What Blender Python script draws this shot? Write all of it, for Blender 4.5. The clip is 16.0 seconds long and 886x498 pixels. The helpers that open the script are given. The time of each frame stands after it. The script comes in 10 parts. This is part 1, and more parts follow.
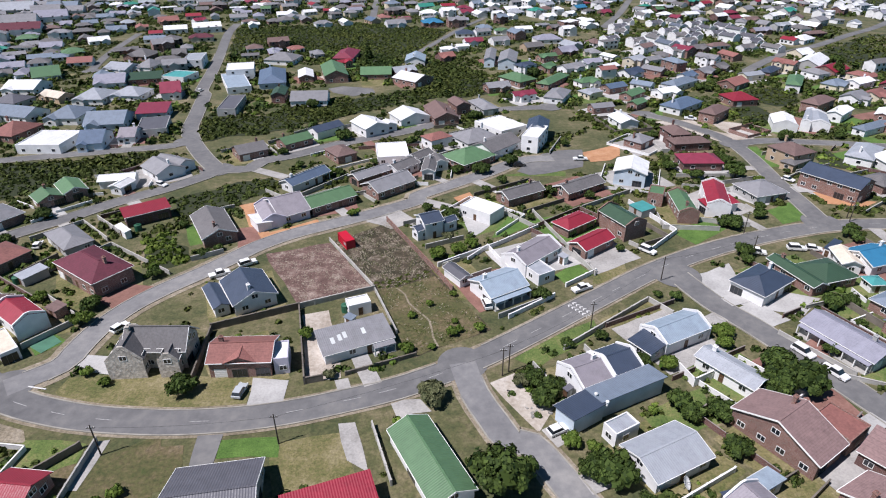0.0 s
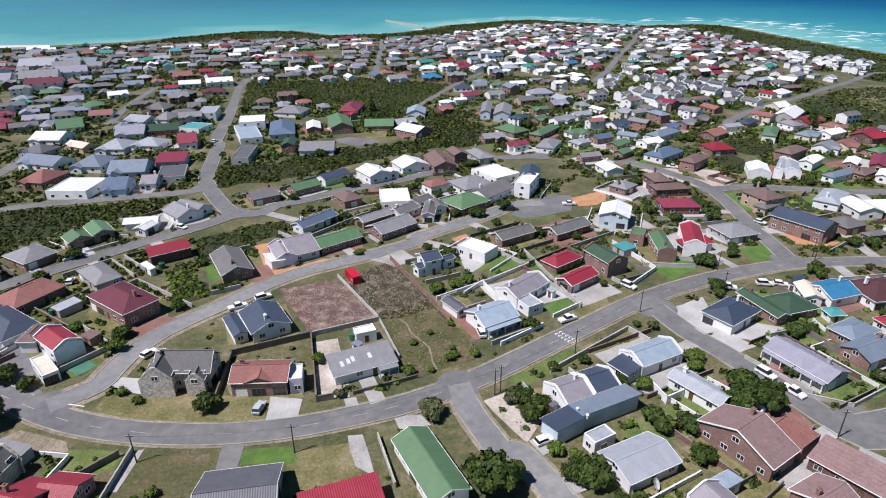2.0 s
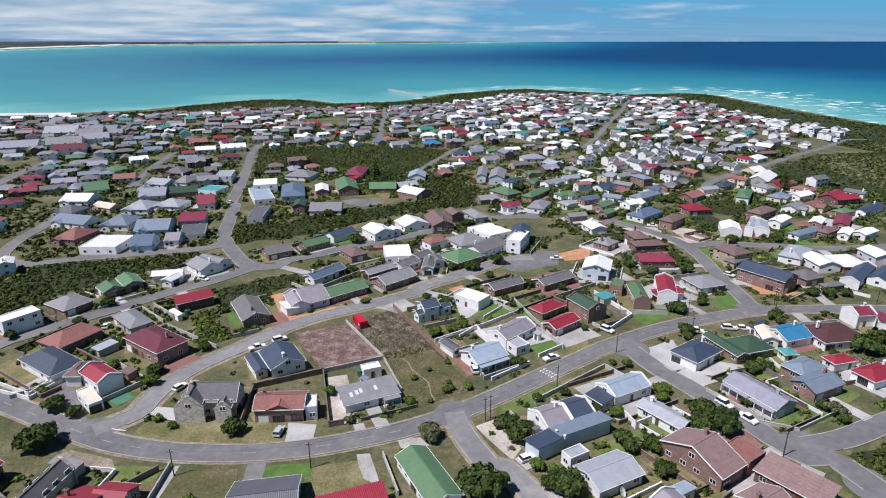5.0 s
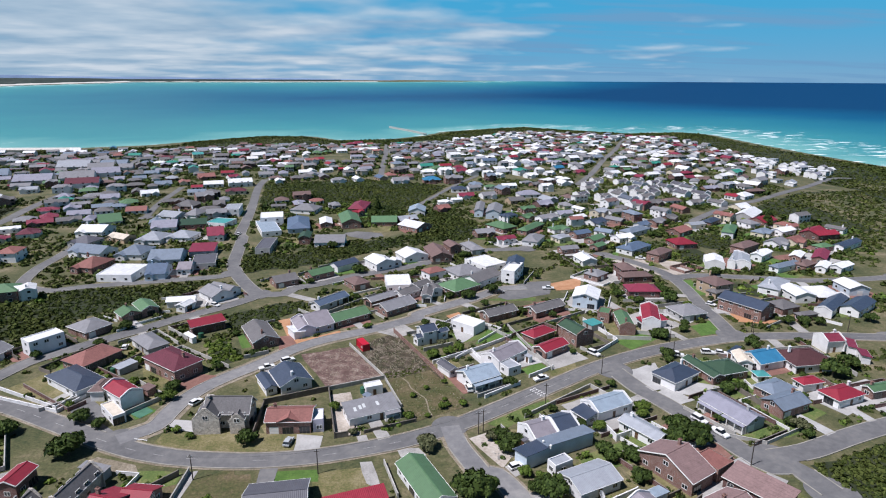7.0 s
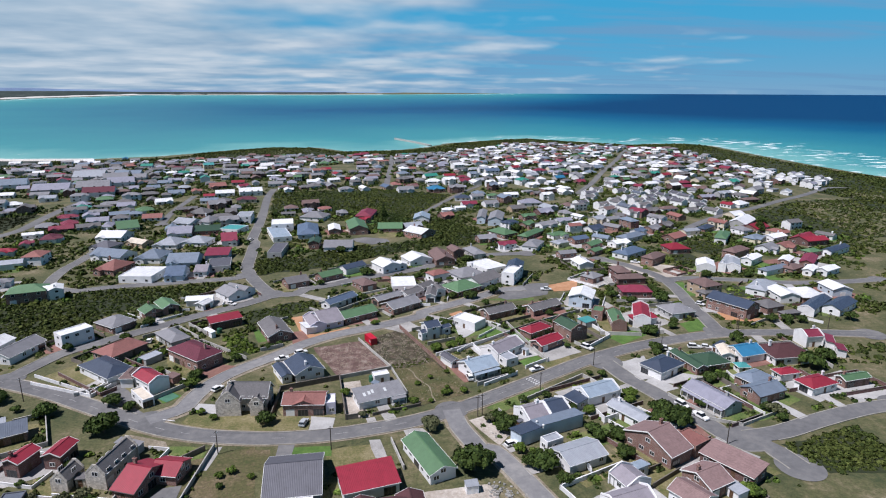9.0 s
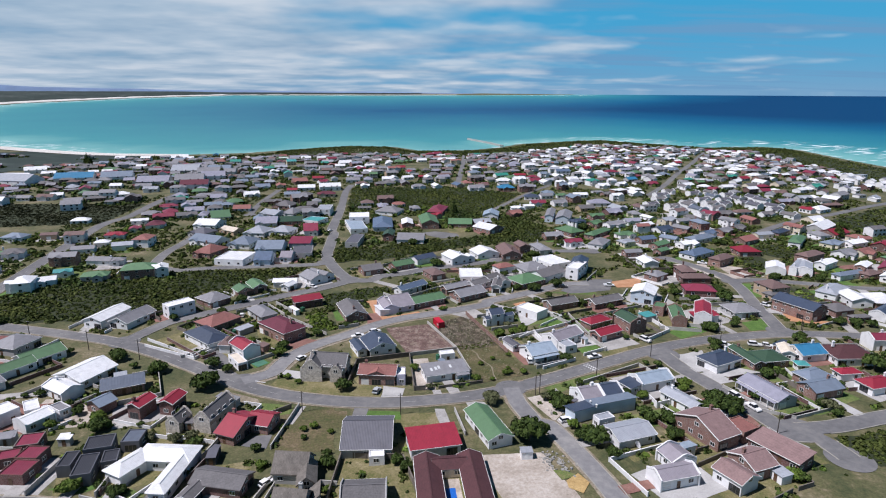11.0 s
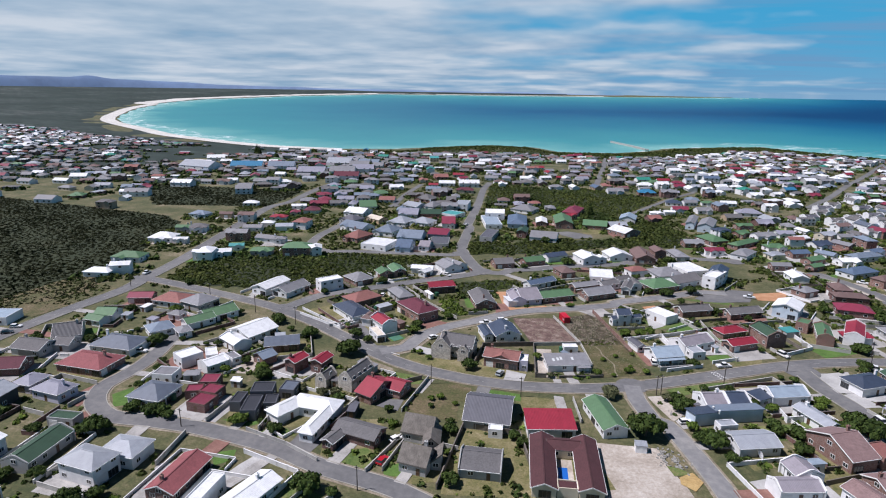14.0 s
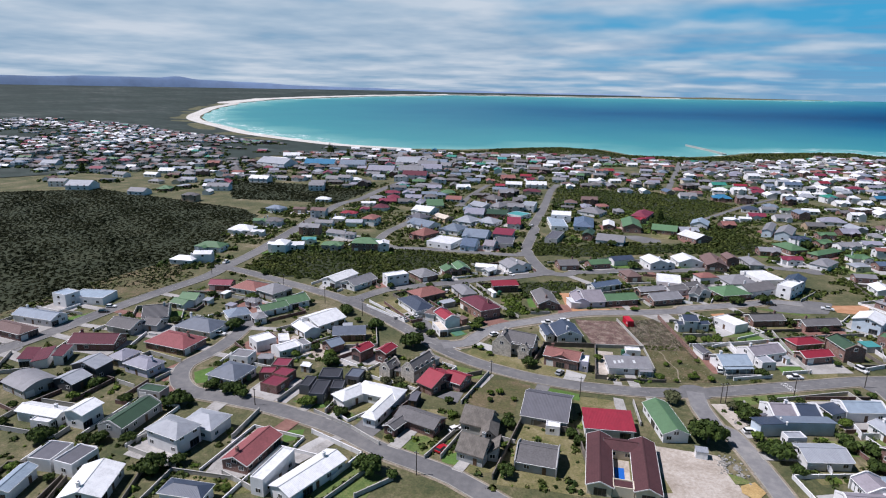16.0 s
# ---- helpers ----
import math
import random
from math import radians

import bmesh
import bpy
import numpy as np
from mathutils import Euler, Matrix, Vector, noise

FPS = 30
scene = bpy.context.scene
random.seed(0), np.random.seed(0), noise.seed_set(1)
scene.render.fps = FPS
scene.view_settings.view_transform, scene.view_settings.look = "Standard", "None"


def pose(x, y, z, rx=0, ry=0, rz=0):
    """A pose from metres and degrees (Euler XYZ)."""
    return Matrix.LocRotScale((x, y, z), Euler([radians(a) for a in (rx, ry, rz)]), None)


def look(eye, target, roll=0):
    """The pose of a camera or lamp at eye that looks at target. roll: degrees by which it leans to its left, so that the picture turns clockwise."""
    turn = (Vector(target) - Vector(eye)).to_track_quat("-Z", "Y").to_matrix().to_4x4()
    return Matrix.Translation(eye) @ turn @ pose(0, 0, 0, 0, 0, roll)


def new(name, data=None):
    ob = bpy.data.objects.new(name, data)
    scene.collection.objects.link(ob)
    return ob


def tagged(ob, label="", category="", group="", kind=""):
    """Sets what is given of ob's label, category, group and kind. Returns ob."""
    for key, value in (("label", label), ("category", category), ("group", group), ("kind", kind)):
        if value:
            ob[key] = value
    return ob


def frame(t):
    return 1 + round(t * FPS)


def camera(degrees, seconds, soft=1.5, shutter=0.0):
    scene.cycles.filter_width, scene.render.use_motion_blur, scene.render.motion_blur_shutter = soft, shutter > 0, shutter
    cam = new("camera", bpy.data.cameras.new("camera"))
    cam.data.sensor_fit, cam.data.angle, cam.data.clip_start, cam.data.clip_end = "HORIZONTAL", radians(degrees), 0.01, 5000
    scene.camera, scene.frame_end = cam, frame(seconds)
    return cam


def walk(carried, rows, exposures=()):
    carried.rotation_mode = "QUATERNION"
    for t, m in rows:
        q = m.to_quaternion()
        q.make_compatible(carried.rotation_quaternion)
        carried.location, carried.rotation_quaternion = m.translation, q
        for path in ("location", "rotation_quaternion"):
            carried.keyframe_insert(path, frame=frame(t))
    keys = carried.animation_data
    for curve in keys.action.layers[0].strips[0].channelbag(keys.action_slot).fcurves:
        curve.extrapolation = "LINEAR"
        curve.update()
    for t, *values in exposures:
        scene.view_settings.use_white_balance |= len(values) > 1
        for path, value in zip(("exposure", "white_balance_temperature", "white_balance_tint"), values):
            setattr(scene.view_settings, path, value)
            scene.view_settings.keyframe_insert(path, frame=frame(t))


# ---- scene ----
cam = camera(72.7, 16.0, soft=1.1)
ROWS = [
    (0, (3.12, -3.09, 80.72), (6.47, 83.88, 31.46), -0.2),
    (0.5, (2.94, -6.98, 81.59), (6.44, 81.03, 34.24), -0.2),
    (1, (2.85, -10.80, 82.72), (6.35, 78.10, 37.07), -0.2),
    (1.5, (2.80, -14.56, 84.01), (6.40, 75.17, 40.02), -0.2),
    (2, (2.80, -18.21, 85.34), (6.40, 72.32, 43.01), -0.2),
    (2.5, (2.81, -21.83, 86.61), (6.41, 69.49, 46.02), -0.2),
    (3, (2.84, -25.43, 87.71), (6.44, 66.62, 48.80), -0.2),
    (3.5, (2.80, -28.89, 88.61), (6.45, 63.72, 51.06), -0.2),
    (4, (2.76, -32.53, 89.17), (6.46, 60.71, 53.22), -0.2),
    (6.5, (2.59, -51.64, 93.09), (6.49, 44.01, 64.19), 0.1),
    (7, (2.57, -55.51, 93.39), (6.52, 40.58, 65.99), 0.2),
    (7.5, (2.53, -59.42, 93.49), (6.58, 37.07, 67.54), 0.1),
    (8, (2.50, -63.32, 93.53), (6.55, 33.27, 67.98), 0.1),
    (8.5, (2.53, -67.30, 93.56), (6.53, 29.30, 68.01), 0.1),
    (11, (3.72, -87.75, 93.80), (-4.58, 8.60, 68.35), 0.2),
    (11.5, (4.24, -90.94, 93.77), (-7.66, 5.03, 68.31), 0.2),
    (12, (4.80, -93.58, 93.75), (-10.70, 1.87, 68.29), 0.4),
    (12.5, (5.28, -95.69, 93.74), (-13.57, -0.83, 68.33), 0.5),
    (13, (5.68, -97.30, 93.76), (-16.82, -3.25, 68.31), 0.6),
    (13.5, (6.18, -98.67, 93.79), (-20.12, -5.61, 68.34), 0.7),
    (14, (6.74, -99.90, 93.84), (-23.15, -7.96, 68.29), 0.8),
    (14.5, (7.32, -101.08, 93.85), (-25.73, -10.22, 68.30), 0.9),
    (15, (7.82, -102.26, 93.84), (-27.68, -12.36, 68.19), 0.9),
    (15.5, (8.28, -103.35, 93.85), (-29.48, -14.37, 68.24), 1.0),
    (16, (8.74, -104.41, 93.86), (-31.21, -16.36, 68.31), 1.0),
]
walk(cam, [(t, look(eye, target, roll)) for t, eye, target, roll in ROWS], ((0.0, 0.08, 6350, 17), (4.0, 0.04, 6320, 17), (8.0, -0.05, 6230, 16), (12.0, -0.10, 6230, 18), (16.0, -0.09, 6230, 18)))

# ---- world, sun, exposure ----
SUN_FROM = Vector((-3.6, -1.7, 6.7)).normalized()
SUN_EL = math.asin(SUN_FROM.z)
SUN_AZ = math.atan2(SUN_FROM.x, SUN_FROM.y)
sun = new("sun", bpy.data.lights.new("sun", "SUN"))
sun.data.energy, sun.data.angle, sun.data.color = 5.8, radians(0.55), (1.0, 0.98, 0.96)
sun.matrix_world = look(SUN_FROM * 300, (0, 0, 0))


class Nodes:
    """Short-hand for building a node tree."""

    def __init__(self, tree):
        self.t = tree
        tree.nodes.clear()

    def add(self, kind, **values):
        n = self.t.nodes.new(kind)
        for key, value in values.items():
            if key in n.inputs:
                n.inputs[key].default_value = value
        return n

    def link(self, a, b):
        self.t.links.new(a, b)

    def math(self, op, a, b=0.0, c=None, clamp=False):
        n = self.t.nodes.new("ShaderNodeMath")
        n.operation, n.use_clamp = op, clamp
        for i, v in enumerate((a, b, c)):
            if v is None:
                continue
            if isinstance(v, (int, float)):
                n.inputs[i].default_value = v
            else:
                self.link(v, n.inputs[i])
        return n.outputs[0]

    def mix(self, fac, a, b, kind="MIX"):
        n = self.t.nodes.new("ShaderNodeMix")
        n.data_type, n.blend_type = "RGBA", kind
        for i, v in ((0, fac), (6, a), (7, b)):
            if isinstance(v, (int, float)):
                n.inputs[i].default_value = v
            elif isinstance(v, tuple):
                n.inputs[i].default_value = (*v, 1) if len(v) == 3 else v
            else:
                self.link(v, n.inputs[i])
        return n.outputs[2]

    def noise(self, vector, scale, detail=4.0, rough=0.55):
        n = self.add("ShaderNodeTexNoise", Scale=scale, Detail=detail, Roughness=rough)
        if vector is not None:
            self.link(vector, n.inputs["Vector"])
        return n.outputs["Fac"]

    def ramp(self, fac, *stops):
        n = self.t.nodes.new("ShaderNodeValToRGB")
        e = n.color_ramp.elements
        while len(e) < len(stops):
            e.new(0.5)
        for el, (p, c) in zip(e, stops):
            el.position, el.color = p, (*c, 1) if isinstance(c, tuple) else (c, c, c, 1)
        self.link(fac, n.inputs[0])
        return n.outputs[0]

    def map(self, v, a, b, c=0.0, d=1.0):
        n = self.t.nodes.new("ShaderNodeMapRange")
        self.link(v, n.inputs[0])
        for i, x in enumerate((a, b, c, d)):
            n.inputs[i + 1].default_value = x
        return n.outputs[0]


world = bpy.data.worlds.new("world")
scene.world = world
world.use_nodes = True
w = Nodes(world.node_tree)
sky = w.add("ShaderNodeTexSky")
sky.sky_type, sky.sun_disc, sky.sun_elevation, sky.sun_rotation = "NISHITA", False, SUN_EL, SUN_AZ
sky.air_density, sky.dust_density, sky.ozone_density = 1.0, 0.4, 2.0
tc = w.add("ShaderNodeTexCoord")
sep = w.add("ShaderNodeSeparateXYZ")
w.link(tc.outputs["Generated"], sep.inputs[0])
up = w.math("ADD", w.math("MAXIMUM", sep.outputs[2], 0.0), 0.075)
comb = w.add("ShaderNodeCombineXYZ")
w.link(w.math("DIVIDE", sep.outputs[0], up), comb.inputs[0])
w.link(w.math("MULTIPLY", w.math("DIVIDE", sep.outputs[1], up), 0.95), comb.inputs[1])
cover = w.noise(comb.outputs[0], 0.42, 5.0, 0.5)
streak = w.noise(comb.outputs[0], 0.85, 4.0, 0.52)
bias = w.math("MULTIPLY_ADD", sep.outputs[0], -0.44, 0.045)
dens = w.math("ADD", w.math("ADD", w.math("MULTIPLY", cover, 0.8), w.math("MULTIPLY", streak, 0.25)), bias)
cloud = w.ramp(dens, (0.47, 0.0), (0.60, 0.6), (0.74, 0.95))
body = w.ramp(streak, (0.34, (4.2, 6.3, 8.0)), (0.50, (6.3, 8.1, 9.3)), (0.66, (9.0, 10.2, 10.7)))
blue = w.mix(0.9, sky.outputs[0], (0.45, 5.6, 9.5))
hazy = w.mix(w.math("POWER", w.math("SUBTRACT", 1.0, w.math("MULTIPLY", sep.outputs[2], 3.5), clamp=True), 6.0), blue, (2.9, 5.8, 8.3))
thin = w.add("ShaderNodeMapping")
thin.inputs["Scale"].default_value = (0.35, 1.15, 1.0)
w.link(comb.outputs[0], thin.inputs[0])
veil = w.ramp(w.noise(thin.outputs[0], 0.9, 5.0, 0.55), (0.47, 0.0), (0.62, 0.8))
clear = w.mix(veil, hazy, (2.3, 5.0, 7.8))
bg = w.add("ShaderNodeBackground", Strength=0.070)
overhead = w.map(sep.outputs[2], 0.17, 0.44)
deep = w.mix(overhead, clear, (0.18, 0.60, 1.5))
w.link(w.mix(w.math("MULTIPLY", cloud, w.math("SUBTRACT", 1.0, overhead)), deep, body), bg.inputs[0])
wout = w.add("ShaderNodeOutputWorld")
w.link(bg.outputs[0], wout.inputs[0])

# ---- materials ----
MATS = {}


def base_material(name, rough, metal=0.0):
    m = bpy.data.materials.new(name)
    m.use_nodes = True
    n = Nodes(m.node_tree)
    b = n.add("ShaderNodeBsdfPrincipled", Roughness=rough, Metallic=metal)
    o = n.add("ShaderNodeOutputMaterial")
    n.link(b.outputs[0], o.inputs[0])
    MATS[name] = m
    return m, n, b


def bump(n, b, height, strength, distance=0.05):
    k = n.add("ShaderNodeBump", Strength=strength, Distance=distance)
    n.link(height, k.inputs["Height"])
    n.link(k.outputs[0], b.inputs["Normal"])


def coords(n, kind="Object"):
    return n.add("ShaderNodeTexCoord").outputs[kind]


def vary(n, colour, amount):
    """Each object a little lighter or darker than the next."""
    r = n.add("ShaderNodeObjectInfo").outputs["Random"]
    return n.mix(1.0, colour, n.ramp(r, (0.0, 1.0 - amount), (1.0, 1.0 + amount * 0.6)), "MULTIPLY")


def plain(name, colour, rough=0.75, amount=0.12, metal=0.0, big=0.35, fine=6.0):
    """Painted or plastered: faint stains in two sizes."""
    m, n, b = base_material(name, rough, metal)
    c = coords(n)
    stain = n.noise(c, big, 4)
    grain = n.noise(c, fine, 3)
    f = n.math("ADD", n.math("MULTIPLY", stain, 0.7), n.math("MULTIPLY", grain, 0.3))
    k = n.mix(1.0, colour, n.ramp(f, (0.3, 1.0 - 1.6 * amount), (0.6, 1.0 + 0.4 * amount)), "MULTIPLY")
    n.link(vary(n, k, 0.10), b.inputs["Base Color"])
    bump(n, b, grain, 0.15, 0.02)
    return m


def sheet_roof(name, colour, rough=0.45):
    """Profiled metal or fibre-cement sheeting: ribs down the slope, sheet joints, weathering."""
    m, n, b = base_material(name, rough)
    c = coords(n)
    s = n.add("ShaderNodeSeparateXYZ")
    n.link(c, s.inputs[0])
    rib = n.math("SINE", n.math("MULTIPLY", s.outputs[0], 15.0))
    lap = n.math("PINGPONG", s.outputs[0], 0.76)
    seam = n.map(lap, 0.0, 0.05, 0.86, 1.0)
    rust = n.noise(c, 0.45, 6, 0.65)
    fine = n.noise(c, 3.0, 4, 0.6)
    f = n.math("ADD", n.math("MULTIPLY", rust, 0.65), n.math("MULTIPLY", fine, 0.35))
    k = n.mix(1.0, colour, n.ramp(f, (0.32, 0.74), (0.5, 1.0), (0.68, 1.16)), "MULTIPLY")
    k = n.mix(1.0, k, n.ramp(seam, (0.0, 0.0), (1.0, 1.0)), "MULTIPLY")
    n.link(vary(n, k, 0.14), b.inputs["Base Color"])
    n.link(n.map(fine, 0.3, 0.7, rough - 0.08, rough + 0.15), b.inputs["Roughness"])
    bump(n, b, rib, 0.5, 0.03)
    return m


def tile_roof(name, colour):
    """Concrete or clay tiles in courses."""
    m, n, b = base_material(name, 0.8)
    c = coords(n)
    s = n.add("ShaderNodeSeparateXYZ")
    n.link(c, s.inputs[0])
    col = n.math("PINGPONG", s.outputs[0], 0.17)
    row = n.math("FRACT", n.math("MULTIPLY", s.outputs[2], 6.5))
    br = n.add("ShaderNodeTexNoise", Scale=2.2, Detail=5.0)
    n.link(c, br.inputs["Vector"])
    patch = n.noise(c, 0.35, 4)
    f = n.math("ADD", n.math("MULTIPLY", br.outputs["Fac"], 0.6), n.math("MULTIPLY", patch, 0.4))
    k = n.mix(1.0, colour, n.ramp(f, (0.3, 0.68), (0.5, 1.0), (0.7, 1.25)), "MULTIPLY")
    k = n.mix(1.0, k, n.ramp(row, (0.0, 0.72), (0.2, 1.0)), "MULTIPLY")
    n.link(vary(n, k, 0.12), b.inputs["Base Color"])
    bump(n, b, n.math("ADD", n.math("MULTIPLY", col, 4.0), row), 0.5, 0.04)
    return m


def brick_wall(name, colour, mortar):
    m, n, b = base_material(name, 0.85)
    c = coords(n)
    s = n.add("ShaderNodeSeparateXYZ")
    n.link(c, s.inputs[0])
    v = n.add("ShaderNodeCombineXYZ")
    n.link(n.math("ADD", s.outputs[0], s.outputs[1]), v.inputs[0])
    n.link(s.outputs[2], v.inputs[1])
    t = n.add("ShaderNodeTexBrick", Scale=1.0)
    t.inputs["Brick Width"].default_value, t.inputs["Row Height"].default_value = 0.24, 0.085
    t.inputs["Mortar Size"].default_value = 0.008
    n.link(v.outputs[0], t.inputs["Vector"])
    t.inputs["Color1"].default_value = (*[x * 0.8 for x in colour], 1)
    t.inputs["Color2"].default_value = (*[min(1, x * 1.25) for x in colour], 1)
    t.inputs["Mortar"].default_value = (*mortar, 1)
    stain = n.noise(c, 0.5, 4)
    n.link(vary(n, n.mix(1.0, t.outputs["Color"], n.ramp(stain, (0.3, 0.75), (0.7, 1.1)), "MULTIPLY"), 0.15), b.inputs["Base Color"])
    bump(n, b, t.outputs["Fac"], -0.4, 0.01)
    return m


def stone_wall(name, colour):
    m, n, b = base_material(name, 0.9)
    c = coords(n)
    v = n.add("ShaderNodeTexVoronoi", Scale=2.2)
    n.link(c, v.inputs["Vector"])
    g = n.noise(c, 9.0, 4)
    k = n.mix(1.0, colour, n.ramp(v.outputs["Color"], (0.1, 0.72), (0.9, 1.28)), "MULTIPLY")
    n.link(n.mix(1.0, k, n.ramp(g, (0.3, 0.7), (0.7, 1.15)), "MULTIPLY"), b.inputs["Base Color"])
    bump(n, b, v.outputs["Distance"], 0.6, 0.06)
    return m


for _n, _c, _r in (
    ("red", (0.25, 0.020, 0.038), 0.5), ("crimson", (0.20, 0.028, 0.055), 0.5), ("green", (0.085, 0.17, 0.085), 0.55),
    ("dgreen", (0.035, 0.075, 0.045), 0.5), ("navy", (0.045, 0.062, 0.10), 0.45), ("blue", (0.09, 0.13, 0.20), 0.5),
    ("steel", (0.17, 0.21, 0.27), 0.5), ("slate", (0.11, 0.13, 0.17), 0.5), ("paleblue", (0.29, 0.36, 0.44), 0.5),
    ("bright", (0.03, 0.17, 0.31), 0.5), ("turquoise", (0.06, 0.28, 0.28), 0.5), ("teal", (0.03, 0.22, 0.17), 0.5),
    ("white", (0.68, 0.69, 0.71), 0.55), ("palegrey", (0.31, 0.33, 0.37), 0.5), ("grey", (0.205, 0.205, 0.222), 0.6),
    ("charcoal", (0.10, 0.10, 0.12), 0.55), ("black", (0.035, 0.036, 0.045), 0.5), ("lilac", (0.25, 0.25, 0.31), 0.55),
    ("lilacgrey", (0.24, 0.22, 0.25), 0.6), ("cream", (0.62, 0.55, 0.46), 0.6),
):
    sheet_roof("roof_" + _n, _c, _r)
for _n, _c in (
    ("maroon", (0.105, 0.020, 0.036)), ("maroondark", (0.075, 0.026, 0.030)), ("maroonbrown", (0.230, 0.150, 0.146)),
    ("terracotta", (0.250, 0.105, 0.092)), ("brown", (0.155, 0.100, 0.094)), ("dgrey", (0.13, 0.125, 0.13)), ("rose", (0.240, 0.072, 0.078)),
):
    tile_roof("roof_" + _n, _c)
for _n, _c in (("white", (0.74, 0.74, 0.75)), ("cream", (0.62, 0.55, 0.43)), ("grey", (0.38, 0.38, 0.38)), ("lilac", (0.52, 0.50, 0.60)),
               ("paleblue", (0.48, 0.56, 0.64)), ("tan", (0.40, 0.30, 0.21)), ("black", (0.05, 0.05, 0.055)), ("charcoal", (0.11, 0.115, 0.135))):
    plain("wall_" + _n, _c, 0.8)
brick_wall("wall_brick", (0.215, 0.105, 0.085), (0.35, 0.31, 0.28))
brick_wall("wall_dbrick", (0.13, 0.055, 0.048), (0.22, 0.19, 0.18))
stone_wall("wall_stone", (0.50, 0.46, 0.41))
plain("trim_white", (0.78, 0.78, 0.77), 0.6, 0.06)
plain("trim_dark", (0.10, 0.09, 0.09), 0.6)
plain("concrete", (0.42, 0.41, 0.39), 0.9, 0.22)
plain("kerbstone", (0.30, 0.285, 0.255), 0.9, 0.25)
plain("pole_wood", (0.045, 0.036, 0.030), 0.85, 0.2)
plain("fence_board", (0.16, 0.14, 0.12), 0.9, 0.3)
plain("door_wood", (0.11, 0.06, 0.035), 0.5, 0.2)
plain("garage_white", (0.70, 0.70, 0.69), 0.5, 0.05)
plain("rubber", (0.025, 0.025, 0.026), 0.8, 0.05)
plain("rim", (0.45, 0.46, 0.47), 0.35, 0.05, 0.8)
plain("road_paint", (0.36, 0.36, 0.36), 0.8, 0.3, 0, 2.0, 12.0)
plain("bark", (0.10, 0.08, 0.06), 0.95, 0.3)
plain("container_red", (0.46, 0.008, 0.028), 0.45, 0.12)
plain("pool_tile", (0.02, 0.12, 0.45), 0.15, 0.05)
plain("rock", (0.33, 0.32, 0.30), 0.95, 0.35, 0, 0.6, 3.0)

_m, _n, _b = base_material("glass_dark", 0.08)
_b.inputs["Base Color"].default_value = (0.018, 0.022, 0.028, 1)
_b.inputs["Specular IOR Level"].default_value = 0.7
for _k, _c in (("white", (0.78, 0.78, 0.78)), ("silver", (0.42, 0.45, 0.48)), ("blue", (0.22, 0.32, 0.40)), ("red", (0.40, 0.012, 0.02)), ("black", (0.02, 0.02, 0.022))):
    _m, _n, _b = base_material("car_" + _k, 0.25)
    _b.inputs["Base Color"].default_value = (*_c, 1)
    _b.inputs["Coat Weight"].default_value = 0.6

# thatch
_m, _n, _b = base_material("roof_thatch", 0.95)
_c = coords(_n)
_s = _n.add("ShaderNodeMapping")
_s.inputs["Scale"].default_value = (9.0, 1.2, 1.2)
_n.link(_c, _s.inputs[0])
_f = _n.noise(_s.outputs[0], 1.4, 6, 0.7)
_g = _n.noise(_c, 0.5, 4)
_n.link(_n.mix(1.0, _n.ramp(_f, (0.3, (0.075, 0.066, 0.058)), (0.7, (0.22, 0.20, 0.18))), _n.ramp(_g, (0.3, 0.7), (0.7, 1.2)), "MULTIPLY"), _b.inputs["Base Color"])
bump(_n, _b, _f, 0.8, 0.08)


def ground_cover(name, stops, scale=0.12, fine=2.5, relief=0.5, rough=0.95, contrast=1.0):
    m, n, b = base_material(name, rough)
    c = coords(n)
    f = n.math("ADD", n.math("MULTIPLY", n.noise(c, scale, 5, 0.6), 0.62), n.math("MULTIPLY", n.noise(c, scale * 9, 4, 0.65), 0.38))
    g = n.noise(c, fine, 4, 0.7)
    k = n.mix(1.0, n.ramp(f, *stops), n.ramp(g, (0.28, 1.0 - 0.45 * contrast), (0.5, 1.0), (0.72, 1.0 + 0.35 * contrast)), "MULTIPLY")
    n.link(k, b.inputs["Base Color"])
    bump(n, b, g, relief, 0.12)
    return m


ground_cover("ground", ((0.38, (0.044, 0.056, 0.020)), (0.49, (0.085, 0.086, 0.036)), (0.58, (0.140, 0.122, 0.066)), (0.68, (0.25, 0.208, 0.145))), 0.06, 1.6)
ground_cover("lawn", ((0.38, (0.054, 0.098, 0.020)), (0.51, (0.102, 0.142, 0.036)), (0.63, (0.180, 0.172, 0.070))), 0.16, 3.0)
ground_cover("dry_lawn", ((0.38, (0.074, 0.088, 0.024)), (0.50, (0.150, 0.134, 0.056)), (0.62, (0.232, 0.198, 0.112))), 0.14, 2.4)
ground_cover("bright_lawn", ((0.36, (0.048, 0.105, 0.016)), (0.62, (0.095, 0.175, 0.034))), 0.3, 4.0)
ground_cover("sand_lot", ((0.34, (0.24, 0.20, 0.16)), (0.50, (0.38, 0.335, 0.29)), (0.64, (0.50, 0.46, 0.42))), 0.10, 1.5, 0.4, 0.95, 0.45)
ground_cover("yellow_sand", ((0.34, (0.30, 0.19, 0.07)), (0.66, (0.48, 0.34, 0.15))), 0.3, 2.0, 0.4, 0.95, 0.6)
ground_cover("sand_verge", ((0.34, (0.12, 0.105, 0.07)), (0.50, (0.22, 0.185, 0.135)), (0.66, (0.33, 0.29, 0.235))), 0.12, 2.0)
